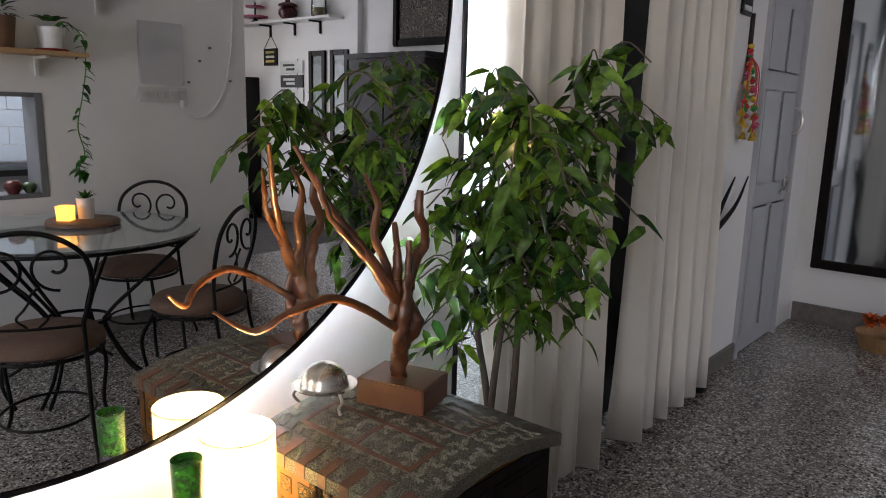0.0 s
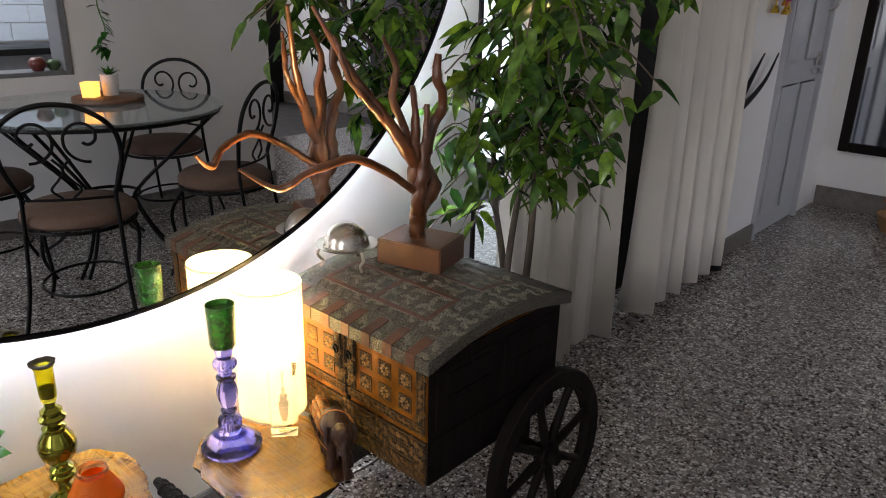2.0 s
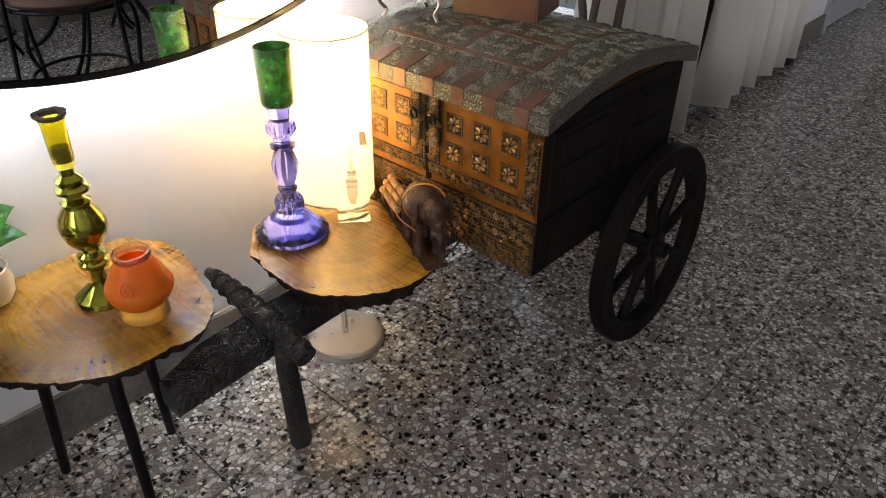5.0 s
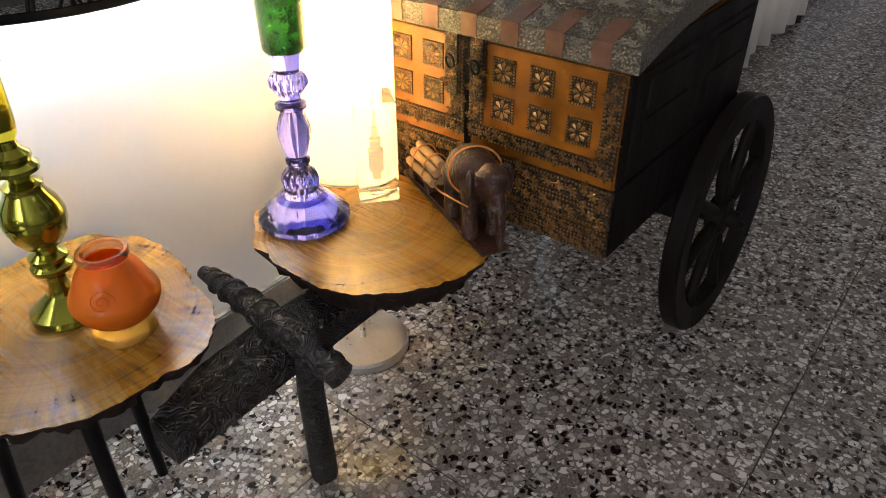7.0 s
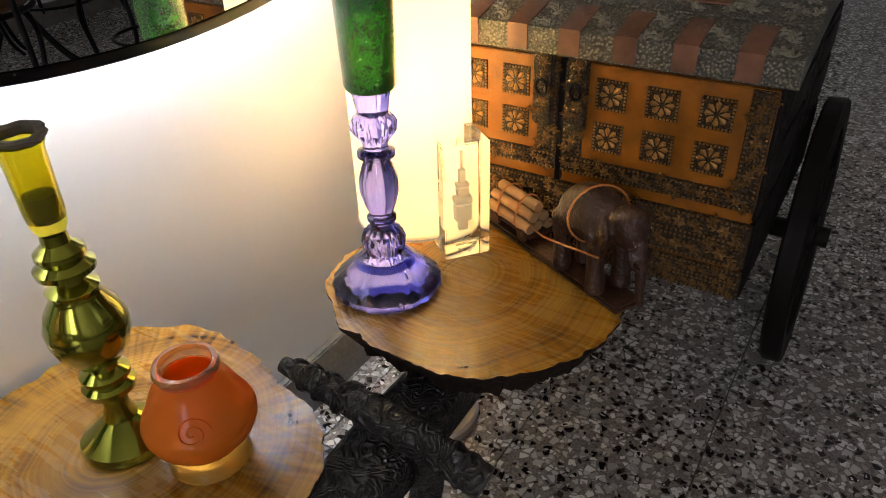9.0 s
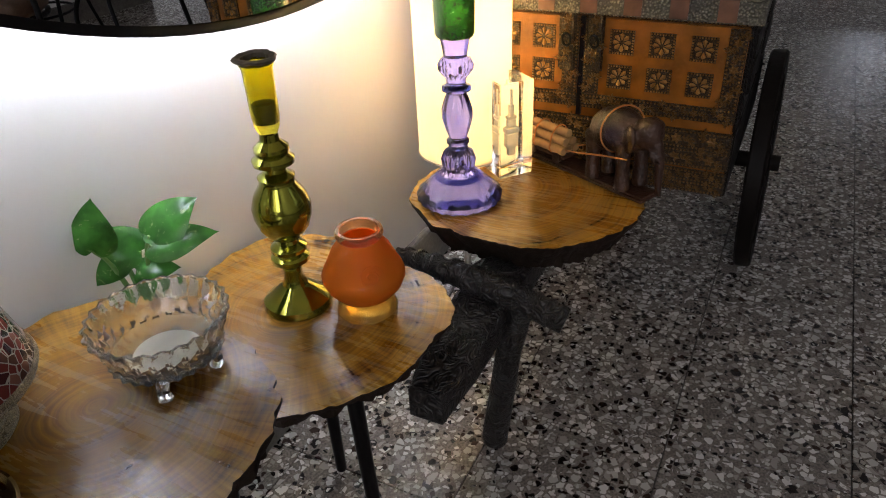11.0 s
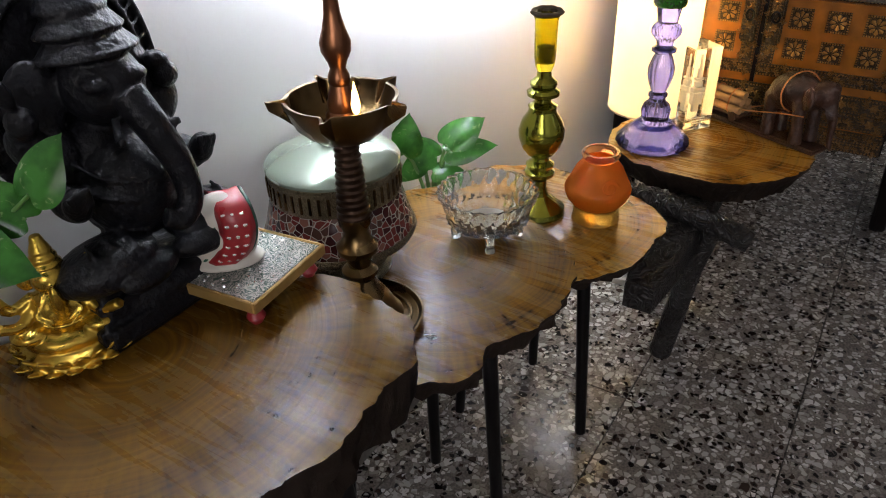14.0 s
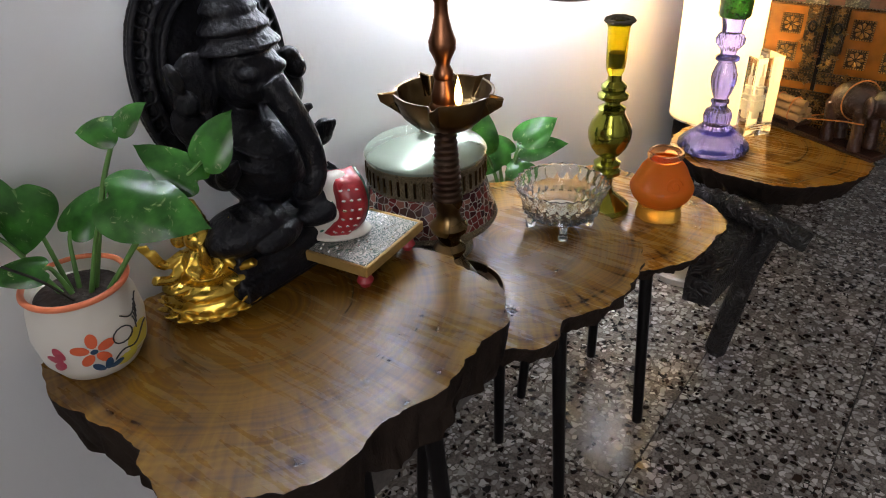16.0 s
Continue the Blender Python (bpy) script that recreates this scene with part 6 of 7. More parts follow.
for sx in (-1, 1):
    tube(curve_points([(sx * 0.012, -0.060, 0.178), (sx * 0.022, -0.074, 0.166), (sx * 0.027, -0.086, 0.168)], 4), 0.0035, 8, ridges)
    for j in range(4):
        tube([(sx * (0.054 + 0.005 * j), -0.064, 0.126 + 0.001 * j), (sx * (0.056 + 0.0055 * j), -0.066, 0.142 - 0.001 * j)], 0.0024, 6, ridges)
    for j in range(3):
        tube(curve_points([(sx * (0.034 + 0.016 * j), -0.080 + 0.006 * j, 0.064), (sx * (0.036 + 0.016 * j), -0.074 + 0.006 * j, 0.086), (sx * (0.034 + 0.016 * j), -0.050, 0.094)], 3), 0.0022, 5, ridges)
for q, z in ((0.042, 0.150), (0.048, 0.136)):
    tube([(q * math.cos(a), -0.030 - 0.044 * math.sin(a) * 0.9, z - 0.022 * math.sin(a)) for a in [0.15 + j * 0.24 for j in range(13)]], 0.0022, 5, ridges)
statue = blend_body("black_statue", st, M_EBONY, None, "", 0.0019, ridges)
statue.modifiers["soft"].iterations = 1
statue.matrix_basis = pose(-0.326, -0.053, 0.5355, -3) @ Matrix.Diagonal((0.93, 0.92, 1.0, 1))
tagged(statue, "black carved relief statue leaning on the white wall", "statue")

# gilded seated figurine
gd = [((0, 0, 0.010), (0.034, 0.030, 0.010), (0, 0, 0)), ((0, 0, 0.022), (0.027, 0.024, 0.012), (0, 0, 0)), ((0, 0, 0.045), (0.017, 0.015, 0.018), (0, 0, 0)), ((0.0, -0.002, 0.070), (0.011, 0.011, 0.012), (0, 0, 0)), ((0.002, -0.014, 0.055), (0.004, 0.005, 0.016), (10, 0, 0)), ((-0.020, -0.006, 0.030), (0.012, 0.013, 0.007), (0, 0, 0)), ((0.020, -0.006, 0.030), (0.012, 0.013, 0.007), (0, 0, 0)), ((-0.013, 0, 0.070), (0.006, 0.003, 0.009), (0, 0, 0)), ((0.013, 0, 0.070), (0.006, 0.003, 0.009), (0, 0, 0))]
arms = bmesh.new()
for s in (-1, 1):
    tube(curve_points([(s * 0.012, 0, 0.056), (s * 0.026, -0.004, 0.050), (s * 0.033, -0.006, 0.066)], 4), 0.0042, 8, arms)
    tube(curve_points([(s * 0.012, 0, 0.052), (s * 0.022, -0.010, 0.040), (s * 0.034, -0.016, 0.045)], 4), 0.0042, 8, arms)
joined(arms, moved(lathe([(0, 0), (0.008, 0), (0.008, 0.003), (0, 0.003)], 14), Matrix.Translation((0.026, -0.006, 0.078)) @ pose(0, 0, 0, 70)))
for row, (n, r, z, tilt) in enumerate(((18, 0.0300, 0.013, 38), (18, 0.0320, 0.007, 62))):
    for k in range(n):
        a = 2 * math.pi * (k + 0.5 * row) / n
        own = bmesh.new()
        bmesh.ops.create_icosphere(own, subdivisions=2, radius=1.0)
        own.transform(Matrix.Rotation(a, 4, "Z") @ Matrix.Translation((r, 0, z)) @ Matrix.Rotation(radians(tilt), 4, "Y") @ Matrix.Diagonal((0.0016, 0.0048, 0.0085, 1)))
        joined(arms, own)
for i, (r, h) in enumerate(((0.0100, 0.005), (0.0085, 0.005), (0.0066, 0.006), (0.0045, 0.007))):
    joined(arms, moved(lathe([(0, 0), (r, 0), (r * 0.7, h), (0, h)], 18), pose(0, 0, 0.080 + 0.0055 * i)))
for sx in (-1, 1):
    for q in range(3):
        tube([(sx * (0.033 + 0.002 * q), -0.006, 0.066), (sx * (0.034 + 0.003 * q), -0.007, 0.074)], 0.0014, 6, arms)
    tube([(sx * 0.006, -0.008, 0.060), (sx * 0.013, -0.012, 0.045), (sx * 0.004, -0.017, 0.036)], 0.0013, 6, arms)
golden = blend_body("gilded_figurine", gd, M_GOLD, None, "", 0.0012, arms)
golden.modifiers["soft"].iterations = 1
golden.matrix_basis = pose(-0.408, -0.070, 0.5355, 0, 0, -35) @ Matrix.Diagonal((1.28, 1.2, 1.06, 1))
tagged(golden, "small gilded seated figurine on a lotus base", "figurine")

# jewelled tile stand with a painted figurine
M_ENAMEL = chased_material("enamel", (0.035, 0.075, 0.060), (0.52, 0.48, 0.44), 0.0, 0.32, 42.0, 0.3)
M_REDPAINT = mat("red_paint", (0.33, 0.025, 0.03), 0.35, grain=0.25, scale=120)
M_GEM = mat("glass_gem", (0.85, 0.86, 0.82), 0.08, metal=0.8)
tile = thing("tile_stand", (-0.272, -0.128, 0.5355), "jewelled enamel tile on red feet in a gold edge", "stand", turn=6.5)
part("tile_top", box(-0.0475, 0.0475, -0.0475, 0.0475, 0.0215, 0.0295, 0.001), M_ENAMEL, tile, "white and green enamelled tile")
for x0, x1, y0, y1 in ((-0.051, 0.051, -0.051, -0.0476), (-0.051, 0.051, 0.0476, 0.051), (-0.051, -0.0476, -0.0475, 0.0475), (0.0476, 0.051, -0.0475, 0.0475)):
    part("edge", box(x0, x1, y0, y1, 0.019, 0.0300, 0.0008), mat("gold_paint", (0.42, 0.27, 0.09), 0.4, metal=0.4, grain=0.2, scale=90), tile, "gold painted edge")
for sx in (-1, 1):
    for sy in (-1, 1):
        part("foot", moved(lathe([(0, 0.0), (0.005, 0.0), (0.0085, 0.006), (0.006, 0.012), (0.009, 0.017), (0.009, 0.0205), (0, 0.0205)], 18), pose(sx * 0.038, sy * 0.038, 0)), M_REDPAINT, tile, "red turned foot", 50)
gems = random.Random(5)
spots = [(0.042 * math.cos(q) * min(1, 1 / max(abs(math.cos(q)), abs(math.sin(q)))), 0.042 * math.sin(q) * min(1, 1 / max(abs(math.cos(q)), abs(math.sin(q))))) for q in [k * math.pi / 12 for k in range(24)]]
spots += [(gems.uniform(-0.034, 0.034), gems.uniform(-0.036, 0.036)) for _ in range(26)]
for x, y in spots:
    if x * x + (y - 0.012) ** 2 > 0.0006 or abs(x) > 0.04:
        part("gem", moved(lathe([(0.0019, 0.0), (0.0015, 0.0009), (0, 0.0014)], 7), pose(x, y, 0.0296)), M_GEM, tile)
face = blend_body("painted_figurine", [((0, 0, 0.024), (0.024, 0.017, 0.025), (0, 0, 0)), ((0.002, -0.002, 0.046), (0.019, 0.014, 0.023), (0, 0, 0)), ((0.008, -0.010, 0.030), (0.013, 0.012, 0.026), (0, 10, 0)), ((-0.016, 0.002, 0.036), (0.010, 0.009, 0.022), (0, 14, 0)), ((0, -0.002, 0.004), (0.026, 0.019, 0.006), (0, 0, 0))], mat("white_marble", (0.62, 0.57, 0.49), 0.35, grain=0.1, scale=60), None, "", 0.002)
face.matrix_basis = pose(-0.280, -0.116, 0.5655, 0, 0, -45) @ Matrix.Diagonal((1.3, 1.15, 1.0, 1))
tagged(face, "small white marble figurine with red jewelled band", "figurine")
band = thing("jewelled_band", (-0.280, -0.116, 0.5655), "red jewelled band down the marble figurine", "ornament", turn=-45)
band.scale = (1.3, 1.15, 1.0)
bl = curve_points([(0.004, 0.004, 0.066), (0.010, -0.013, 0.058), (0.012, -0.0185, 0.040), (0.008, -0.0175, 0.022), (0.000, -0.0135, 0.008)], 6)
bm = bmesh.new()
rows = [[bm.verts.new(p + Vector((dx, dy, 0))) for dx, dy in ((-0.0095, 0.003), (-0.005, -0.0015), (0.005, -0.0015), (0.0095, 0.003))] for p in bl]
for a, b in zip(rows, rows[1:]):
    for k in range(3):
        bm.faces.new((a[k], a[k + 1], b[k + 1], b[k]))
c = part("strap", bm, M_REDPAINT, band, "red painted band", 60)
c.modifiers.new("thick", "SOLIDIFY").thickness = 0.003
for i, p in enumerate(bl[1::3]):
    for dx in (-0.0055, 0.0, 0.0055):
        part("gem", moved(lathe([(0.0021, 0.0), (0.0016, 0.0012), (0, 0.0018)], 8), Matrix.Translation(p + Vector((dx, -0.003, 0))) @ pose(0, 0, 0, 80)), M_GEM, band)
part("border", tube([p + Vector((-0.014, 0.004, 0)) for p in bl], 0.0016, 6), mat("green_enamel", (0.02, 0.10, 0.06), 0.35), band)
part("border", tube([p + Vector((0.0115, 0.004, 0)) for p in bl], 0.0016, 6), mat("green_enamel_dark", (0.02, 0.08, 0.05), 0.35), band)

# standing brass oil lamp
dx, dy = -0.168, -0.170
oil = thing("oil_lamp", (dx, dy, 0.4455), "standing brass oil lamp with five spouts, one lit", "oil lamp")
part("plate", lathe([(0, 0.0), (0.054, 0.0), (0.060, 0.004), (0.0625, 0.009), (0.0600, 0.0095), (0.0565, 0.0055), (0.0500, 0.0048), (0.0495, 0.0060), (0.0470, 0.0060), (0.0465, 0.0045), (0, 0.004)], 64), M_BRASS, oil, "round brass plate", 40)
part("pedestal", lathe([(0.040, 0.004), (0.041, 0.008), (0.036, 0.014), (0.030, 0.026), (0.020, 0.042), (0.014, 0.054), (0.018, 0.060), (0.018, 0.064), (0.012, 0.070), (0.0135, 0.080), (0.020, 0.086), (0.021, 0.092), (0.014, 0.100), (0.0125, 0.110), (0.016, 0.118), (0.0165, 0.126)], 40), M_BRASS, oil, "", 40)
shaft = [(0.0165, 0.126)]
for k in range(12):
    z = 0.128 + 0.0068 * k
    shaft += [(0.0165 - 0.0004 * k, z), (0.0150 - 0.0004 * k, z + 0.0022), (0.0150 - 0.0004 * k, z + 0.0048)]
part("pillar", lathe(shaft + [(0.011, 0.206), (0.013, 0.2095)], 32), mat("dark_bronze", (0.075, 0.045, 0.030), 0.35, metal=0.9, grain=0.3, scale=60), oil, "ridged dark bronze pillar", 30)


def spouts(a, r, z):
    k = max(0.0, math.cos(5 * (a + 0.19)))
    return r * (1 + (0.34 * k ** 26 if z > 0.236 and r > 0.03 else 0))


part("bowl", lathe([(0, 0.204), (0.014, 0.204), (0.030, 0.210), (0.043, 0.222), (0.0490, 0.237), (0.0505, 0.2440), (0.0505, 0.2455), (0.0475, 0.2450), (0.0420, 0.226), (0.027, 0.214), (0, 0.210)], 120, spouts), M_BRASS, oil, "five-spouted brass oil bowl", 40)
part("finial", lathe([(0.0170, 0.211), (0.0160, 0.222), (0.0150, 0.230), (0.0125, 0.233), (0.0128, 0.240), (0.0105, 0.248), (0.0085, 0.256), (0.0100, 0.259), (0.0095, 0.264), (0.0068, 0.270), (0.0085, 0.276), (0.0130, 0.285), (0.0135, 0.293), (0.0100, 0.303), (0.0070, 0.316), (0.0062, 0.328), (0.0078, 0.332), (0.0085, 0.335), (0.0045, 0.344), (0, 0.350)], 32), M_COPPER, oil, "copper finial", 40)
fx, fy = -0.012, -0.026
part("wick", tube([(fx * 0.7, fy * 0.7, 0.214), (fx, fy, 0.236)], 0.002, 6), M_WAX, oil)
part("flame", moved(lathe([(0, 0.0), (0.0026, 0.003), (0.0036, 0.008), (0.0028, 0.015), (0.0012, 0.022), (0, 0.027)], 12), pose(fx, fy, 0.236) @ Matrix.Diagonal((1.15, 1.15, 1.15, 1))), M_FLAME, oil, "small candle flame", 60)

# mosaic jar with a pearl lid
M_MOSAIC = bpy.data.materials.new("mosaic")
M_MOSAIC.use_nodes = True
nt = M_MOSAIC.node_tree
co = node(nt, "ShaderNodeTexCoord")
cell = node(nt, "ShaderNodeTexVoronoi", Scale=118.0)
edge = node(nt, "ShaderNodeTexVoronoi", Scale=118.0)
edge.feature = "DISTANCE_TO_EDGE"
for v in (cell, edge):
    nt.links.new(co.outputs["Object"], v.inputs["Vector"])
sep = node(nt, "ShaderNodeSeparateColor")
nt.links.new(cell.outputs["Color"], sep.inputs[0])
tone = ramp_node(nt, [(0.0, (0.05, 0.012, 0.012)), (0.3, (0.16, 0.03, 0.025)), (0.6, (0.09, 0.04, 0.03)), (0.85, (0.24, 0.10, 0.07))], True)
nt.links.new(sep.outputs[0], tone.inputs[0])
gap = node(nt, "ShaderNodeMath")
gap.operation = "LESS_THAN"
gap.inputs[1].default_value = 0.045
nt.links.new(edge.outputs["Distance"], gap.inputs[0])
mx = nt.nodes.new("ShaderNodeMixRGB")
mx.inputs[2].default_value = (0.42, 0.37, 0.32, 1)
nt.links.new(gap.outputs[0], mx.inputs[0])
nt.links.new(tone.outputs[0], mx.inputs[1])
nt.links.new(mx.outputs[0], nt.nodes["Principled BSDF"].inputs["Base Color"])
nt.nodes["Principled BSDF"].inputs["Roughness"].default_value = 0.18
M_SILVERGOLD = chased_material("champagne_metal", (0.09, 0.068, 0.034), (0.30, 0.24, 0.15), 0.7, 0.35, 70.0, 0.5)
mj = thing("mosaic_jar", (-0.100, -0.088, 0.4455), "lidded jar with dark red mosaic and pearl green lid", "jar")
part("foot", lathe([(0, 0.0), (0.052, 0.0), (0.055, 0.004), (0.055, 0.009), (0.050, 0.013), (0.052, 0.018), (0.050, 0.026), (0.047, 0.030), (0, 0.030)], 64), M_SILVERGOLD, mj, "champagne metal foot", 40)
part("body", lathe([(0.046, 0.0305), (0.060, 0.036), (0.076, 0.047), (0.0825, 0.054), (0.0835, 0.060), (0.0805, 0.072), (0.0715, 0.104), (0, 0.104)], 72), M_MOSAIC, mj, "dark red broken-glass mosaic", 50)
part("lip", lathe([(0.0800, 0.0505), (0.0845, 0.052), (0.0862, 0.056), (0.0848, 0.0605), (0.0836, 0.0605), (0.0836, 0.0505)], 72), M_SILVERGOLD, mj, "champagne metal edge", 40)
part("band", lathe([(0.0722, 0.1045), (0.0712, 0.131), (0.068, 0.134), (0, 0.134)], 72), M_SILVERGOLD, mj, "embossed gold band", 40)
for k in range(46):
    a = 2 * math.pi * k / 46
    part("arch_mark", moved(box(-0.0016, 0.0016, -0.0012, 0.0008, 0.1085, 0.1275, 0.0006, segments=1), Matrix.Rotation(a, 4, "Z") @ Matrix.Translation((0, -0.0722, 0))), M_BRASS, mj)
part("lid", lathe([(0.0690, 0.1345), (0.0725, 0.1355), (0.0732, 0.139), (0.071, 0.1425), (0.058, 0.149), (0.036, 0.157), (0.012, 0.161), (0, 0.1615)], 72), mat("pearl_green", (0.42, 0.50, 0.40), 0.20, metal=0.65, grain=0.12, scale=20, coat=0.4), mj, "pearl green domed lid", 40)
part("knob", lathe([(0.006, 0.1605), (0.005, 0.166), (0.011, 0.171), (0.010, 0.176), (0, 0.178)], 24), M_SILVERGOLD, mj, "little metal knob", 50)
# lamp cable on the floor
cab = thing("power_cable", (0.84, -0.10, 0.0), "thin brown lamp cable lying on the floor", "cable")
part("wire", tube(curve_points([(-0.05, 0.0, 0.006), (0.05, 0.01, 0.004), (0.16, -0.02, 0.004), (0.28, -0.02, 0.004), (0.42, 0.02, 0.004), (0.58, 0.04, 0.004)], 8), 0.0025, 6), M_WAX, cab)

# ---- on and by the dining wall ----
M_SHELF = mat("pale_shelf_wood", (0.42, 0.27, 0.13), 0.55, grain=0.25, scale=30, stretch=(0.2, 1, 1))
M_SHELFDARK = mat("brown_shelf_wood", (0.16, 0.085, 0.045), 0.55, grain=0.3, scale=30, stretch=(0.2, 1, 1))
M_PLASTIC = mat("white_plastic", (0.62, 0.61, 0.60), 0.4, grain=0.08, scale=30)
M_SWITCH = mat("ivory_switch", (0.55, 0.53, 0.49), 0.35, grain=0.06, scale=60)
M_GREYFRAME = mat("grey_frame", (0.17, 0.17, 0.175), 0.5, grain=0.1, scale=20)
M_KITCHENTILE = mat("kitchen_tile", (0.60, 0.68, 0.75), 0.2, grain=0.05, scale=10)
W = BACK + 0.001
panel = thing("wall_panel", (2.16, W, 1.45), "pale grey cover panel screwed to the dining wall", "panel")
part("cover", box(-0.14, 0.14, 0, 0.016, 0.0, 0.355, 0.004), mat("panel_paint", (0.55, 0.55, 0.57), 0.4, grain=0.05, scale=8), panel)
for x, z in ((-0.125, 0.015), (0.125, 0.015), (-0.125, 0.34), (0.125, 0.34)):
    part("screw", moved(lathe([(0, 0), (0.005, 0), (0.004, 0.003), (0, 0.004)], 10), Matrix.Translation((x, 0.016, z)) @ pose(0, 0, 0, -90)), M_STEEL, panel)
sw = thing("switchboard", (2.155, W, 1.345), "white switchboard with switches, socket and plug", "switchboard")
part("plate", box(-0.155, 0.155, 0, 0.022, 0.0, 0.088, 0.006), M_PLASTIC, sw)
for k in range(4):
    part("switch", box(-0.085 + 0.045 * k, -0.058 + 0.045 * k, 0.0215, 0.031, 0.022, 0.068, 0.003), M_SWITCH, sw, "ivory rocker switch")
part("socket", box(0.095, 0.145, 0.0215, 0.027, 0.018, 0.072, 0.003), M_SWITCH, sw)
part("knob", moved(lathe([(0, 0), (0.02, 0), (0.018, 0.010), (0, 0.012)], 20), Matrix.Translation((-0.115, 0.022, 0.045)) @ pose(0, 0, 0, -90)), M_SWITCH, sw, "round regulator knob", 40)
part("plug", box(0.10, 0.14, 0.0215, 0.055, -0.022, 0.016, 0.006), M_PLASTIC, sw)
cable = thing("power_cable", (2.27, W, 1.335), "pale cable hanging in a loop on the wall", "cable")
part("wire", tube(curve_points([(0.0, 0.03, 0), (0.03, 0.012, -0.05), (0.11, 0.006, -0.085), (0.22, 0.005, -0.03), (0.31, 0.005, 0.12), (0.37, 0.005, 0.40), (0.39, 0.005, 0.75)], 6), 0.0035, 6), M_PLASTIC, cable, "", 60)
for x, z in ((2.41, 1.60), (2.483, 1.684), (2.33, 1.47), (2.62, 1.49)):
    hk = thing("wall_hook", (x, W, z), "small dark screw hook in the dining wall", "hook", "hooks in the dining wall")
    part("peg", tube([(0, 0, 0), (0, 0.014, 0)], 0.007, 8), M_SHELFDARK, hk, "", 50)


def wall_shelf(x0, x1, z, material, brackets, label, depth=0.20):
    ob = thing("wall_shelf", ((x0 + x1) / 2, W, z), label, "shelf", "shelves on the dining wall")
    h = (x1 - x0) / 2
    part("board", box(-h, h, 0, depth, 0, 0.022, 0.002), material, ob)
    for bx in brackets:
        part("bracket", box(bx - (x0 + x1) / 2 - 0.012, bx - (x0 + x1) / 2 + 0.012, 0.001, 0.02, -0.10, -0.001, 0.002), M_PLASTIC, ob, "white metal bracket")
        part("bracket_arm", box(bx - (x0 + x1) / 2 - 0.010, bx - (x0 + x1) / 2 + 0.010, 0.02, depth * 0.8, -0.014, -0.001, 0.002), M_PLASTIC, ob)
    return ob


wall_shelf(0.75, 1.66, 1.565, M_SHELF, (0.95, 1.47), "pale wooden wall shelf with potted plants")
wall_shelf(0.95, 1.97, 1.905, M_SHELFDARK, (1.2, 1.80), "brown wooden upper wall shelf")
for x, r, h, m, lab in ((1.27, 0.085, 0.15, M_SHELFDARK, "dark brown plant pot on the shelf"), (1.06, 0.07, 0.13, M_SHELFDARK, "brown plant pot on the shelf")):
    p = thing("plant_pot", (x, W + 0.10, 1.5875), lab, "plant pot")
    part("pot", lathe([(0, 0), (r * 0.8, 0), (r, h), (r * 0.9, h), (r * 0.85, h * 0.85), (0, h * 0.85)], 32), m, p, "", 40)
    rr = random.Random(int(x * 100))
    bm = bmesh.new()
    for k in range(26):
        a, t = rr.uniform(0, 6.28), rr.uniform(0.1, 0.9)
        q = Vector((math.cos(a), math.sin(a), t * 1.6)).normalized()
        leaf(rr.uniform(0.05, 0.08), 0.035, 0.2, 0.4, bm, Matrix.Translation((q.x * 0.05, q.y * 0.05, h * 0.9 + q.z * 0.09)) @ q.to_track_quat("Y", "Z").to_matrix().to_4x4(), 4)
    part("leaves", bm, M_POTHOS, p, "", 70)
vine = thing("hanging_plant", (1.515, W + 0.10, 1.5875), "trailing pothos in a white pot on the shelf", "potted plant")
part("saucer", lathe([(0, 0), (0.075, 0), (0.082, 0.012), (0.07, 0.014), (0, 0.012)], 32), mat("red_saucer", (0.28, 0.03, 0.025), 0.4, grain=0.1, scale=30), vine, "red saucer", 40)
part("pot", lathe([(0, 0.0145), (0.055, 0.0145), (0.068, 0.12), (0.062, 0.12), (0.058, 0.105), (0, 0.104)], 36), M_WHITEPOT, vine, "white plastic pot", 40)
vl = curve_points([(0, 0.0, 0.11), (0.06, 0.03, 0.15), (0.13, 0.06, 0.08), (0.145, 0.05, -0.06), (0.13, 0.02, -0.22), (0.10, 0.01, -0.38), (0.125, 0.01, -0.52), (0.09, 0.01, -0.60), (0.13, 0.02, -0.63)], 8)
part("vine", tube(vl, 0.0035, 6), M_PETIOLE, vine, "long trailing stem", 60)
rr = random.Random(4)
for i, p in enumerate(vl[3:]):
    if i % 2 == 0 or i > 38:
        a = rr.uniform(-0.4, 3.5)
        out = Vector((math.cos(a), abs(math.sin(a)) * 0.6 + 0.1, rr.uniform(-0.9, 0.1))).normalized()
        part("leaf", leaf(rr.uniform(0.045, 0.07), rr.uniform(0.035, 0.05), 0.2, 0.25, None, Matrix.Translation(p) @ out.to_track_quat("Y", "Z").to_matrix().to_4x4(), 5, True), M_POTHOS, vine, "", 70)
for k in range(9):
    a = k * 0.7
    q = Vector((math.cos(a), math.sin(a), 0.8)).normalized()
    part("leaf", leaf(0.065, 0.045, 0.2, 0.4, None, Matrix.Translation((q.x * 0.04, q.y * 0.04, 0.12 + 0.05 * q.z)) @ q.to_track_quat("Y", "Z").to_matrix().to_4x4(), 5, True), M_POTHOS, vine, "", 70)
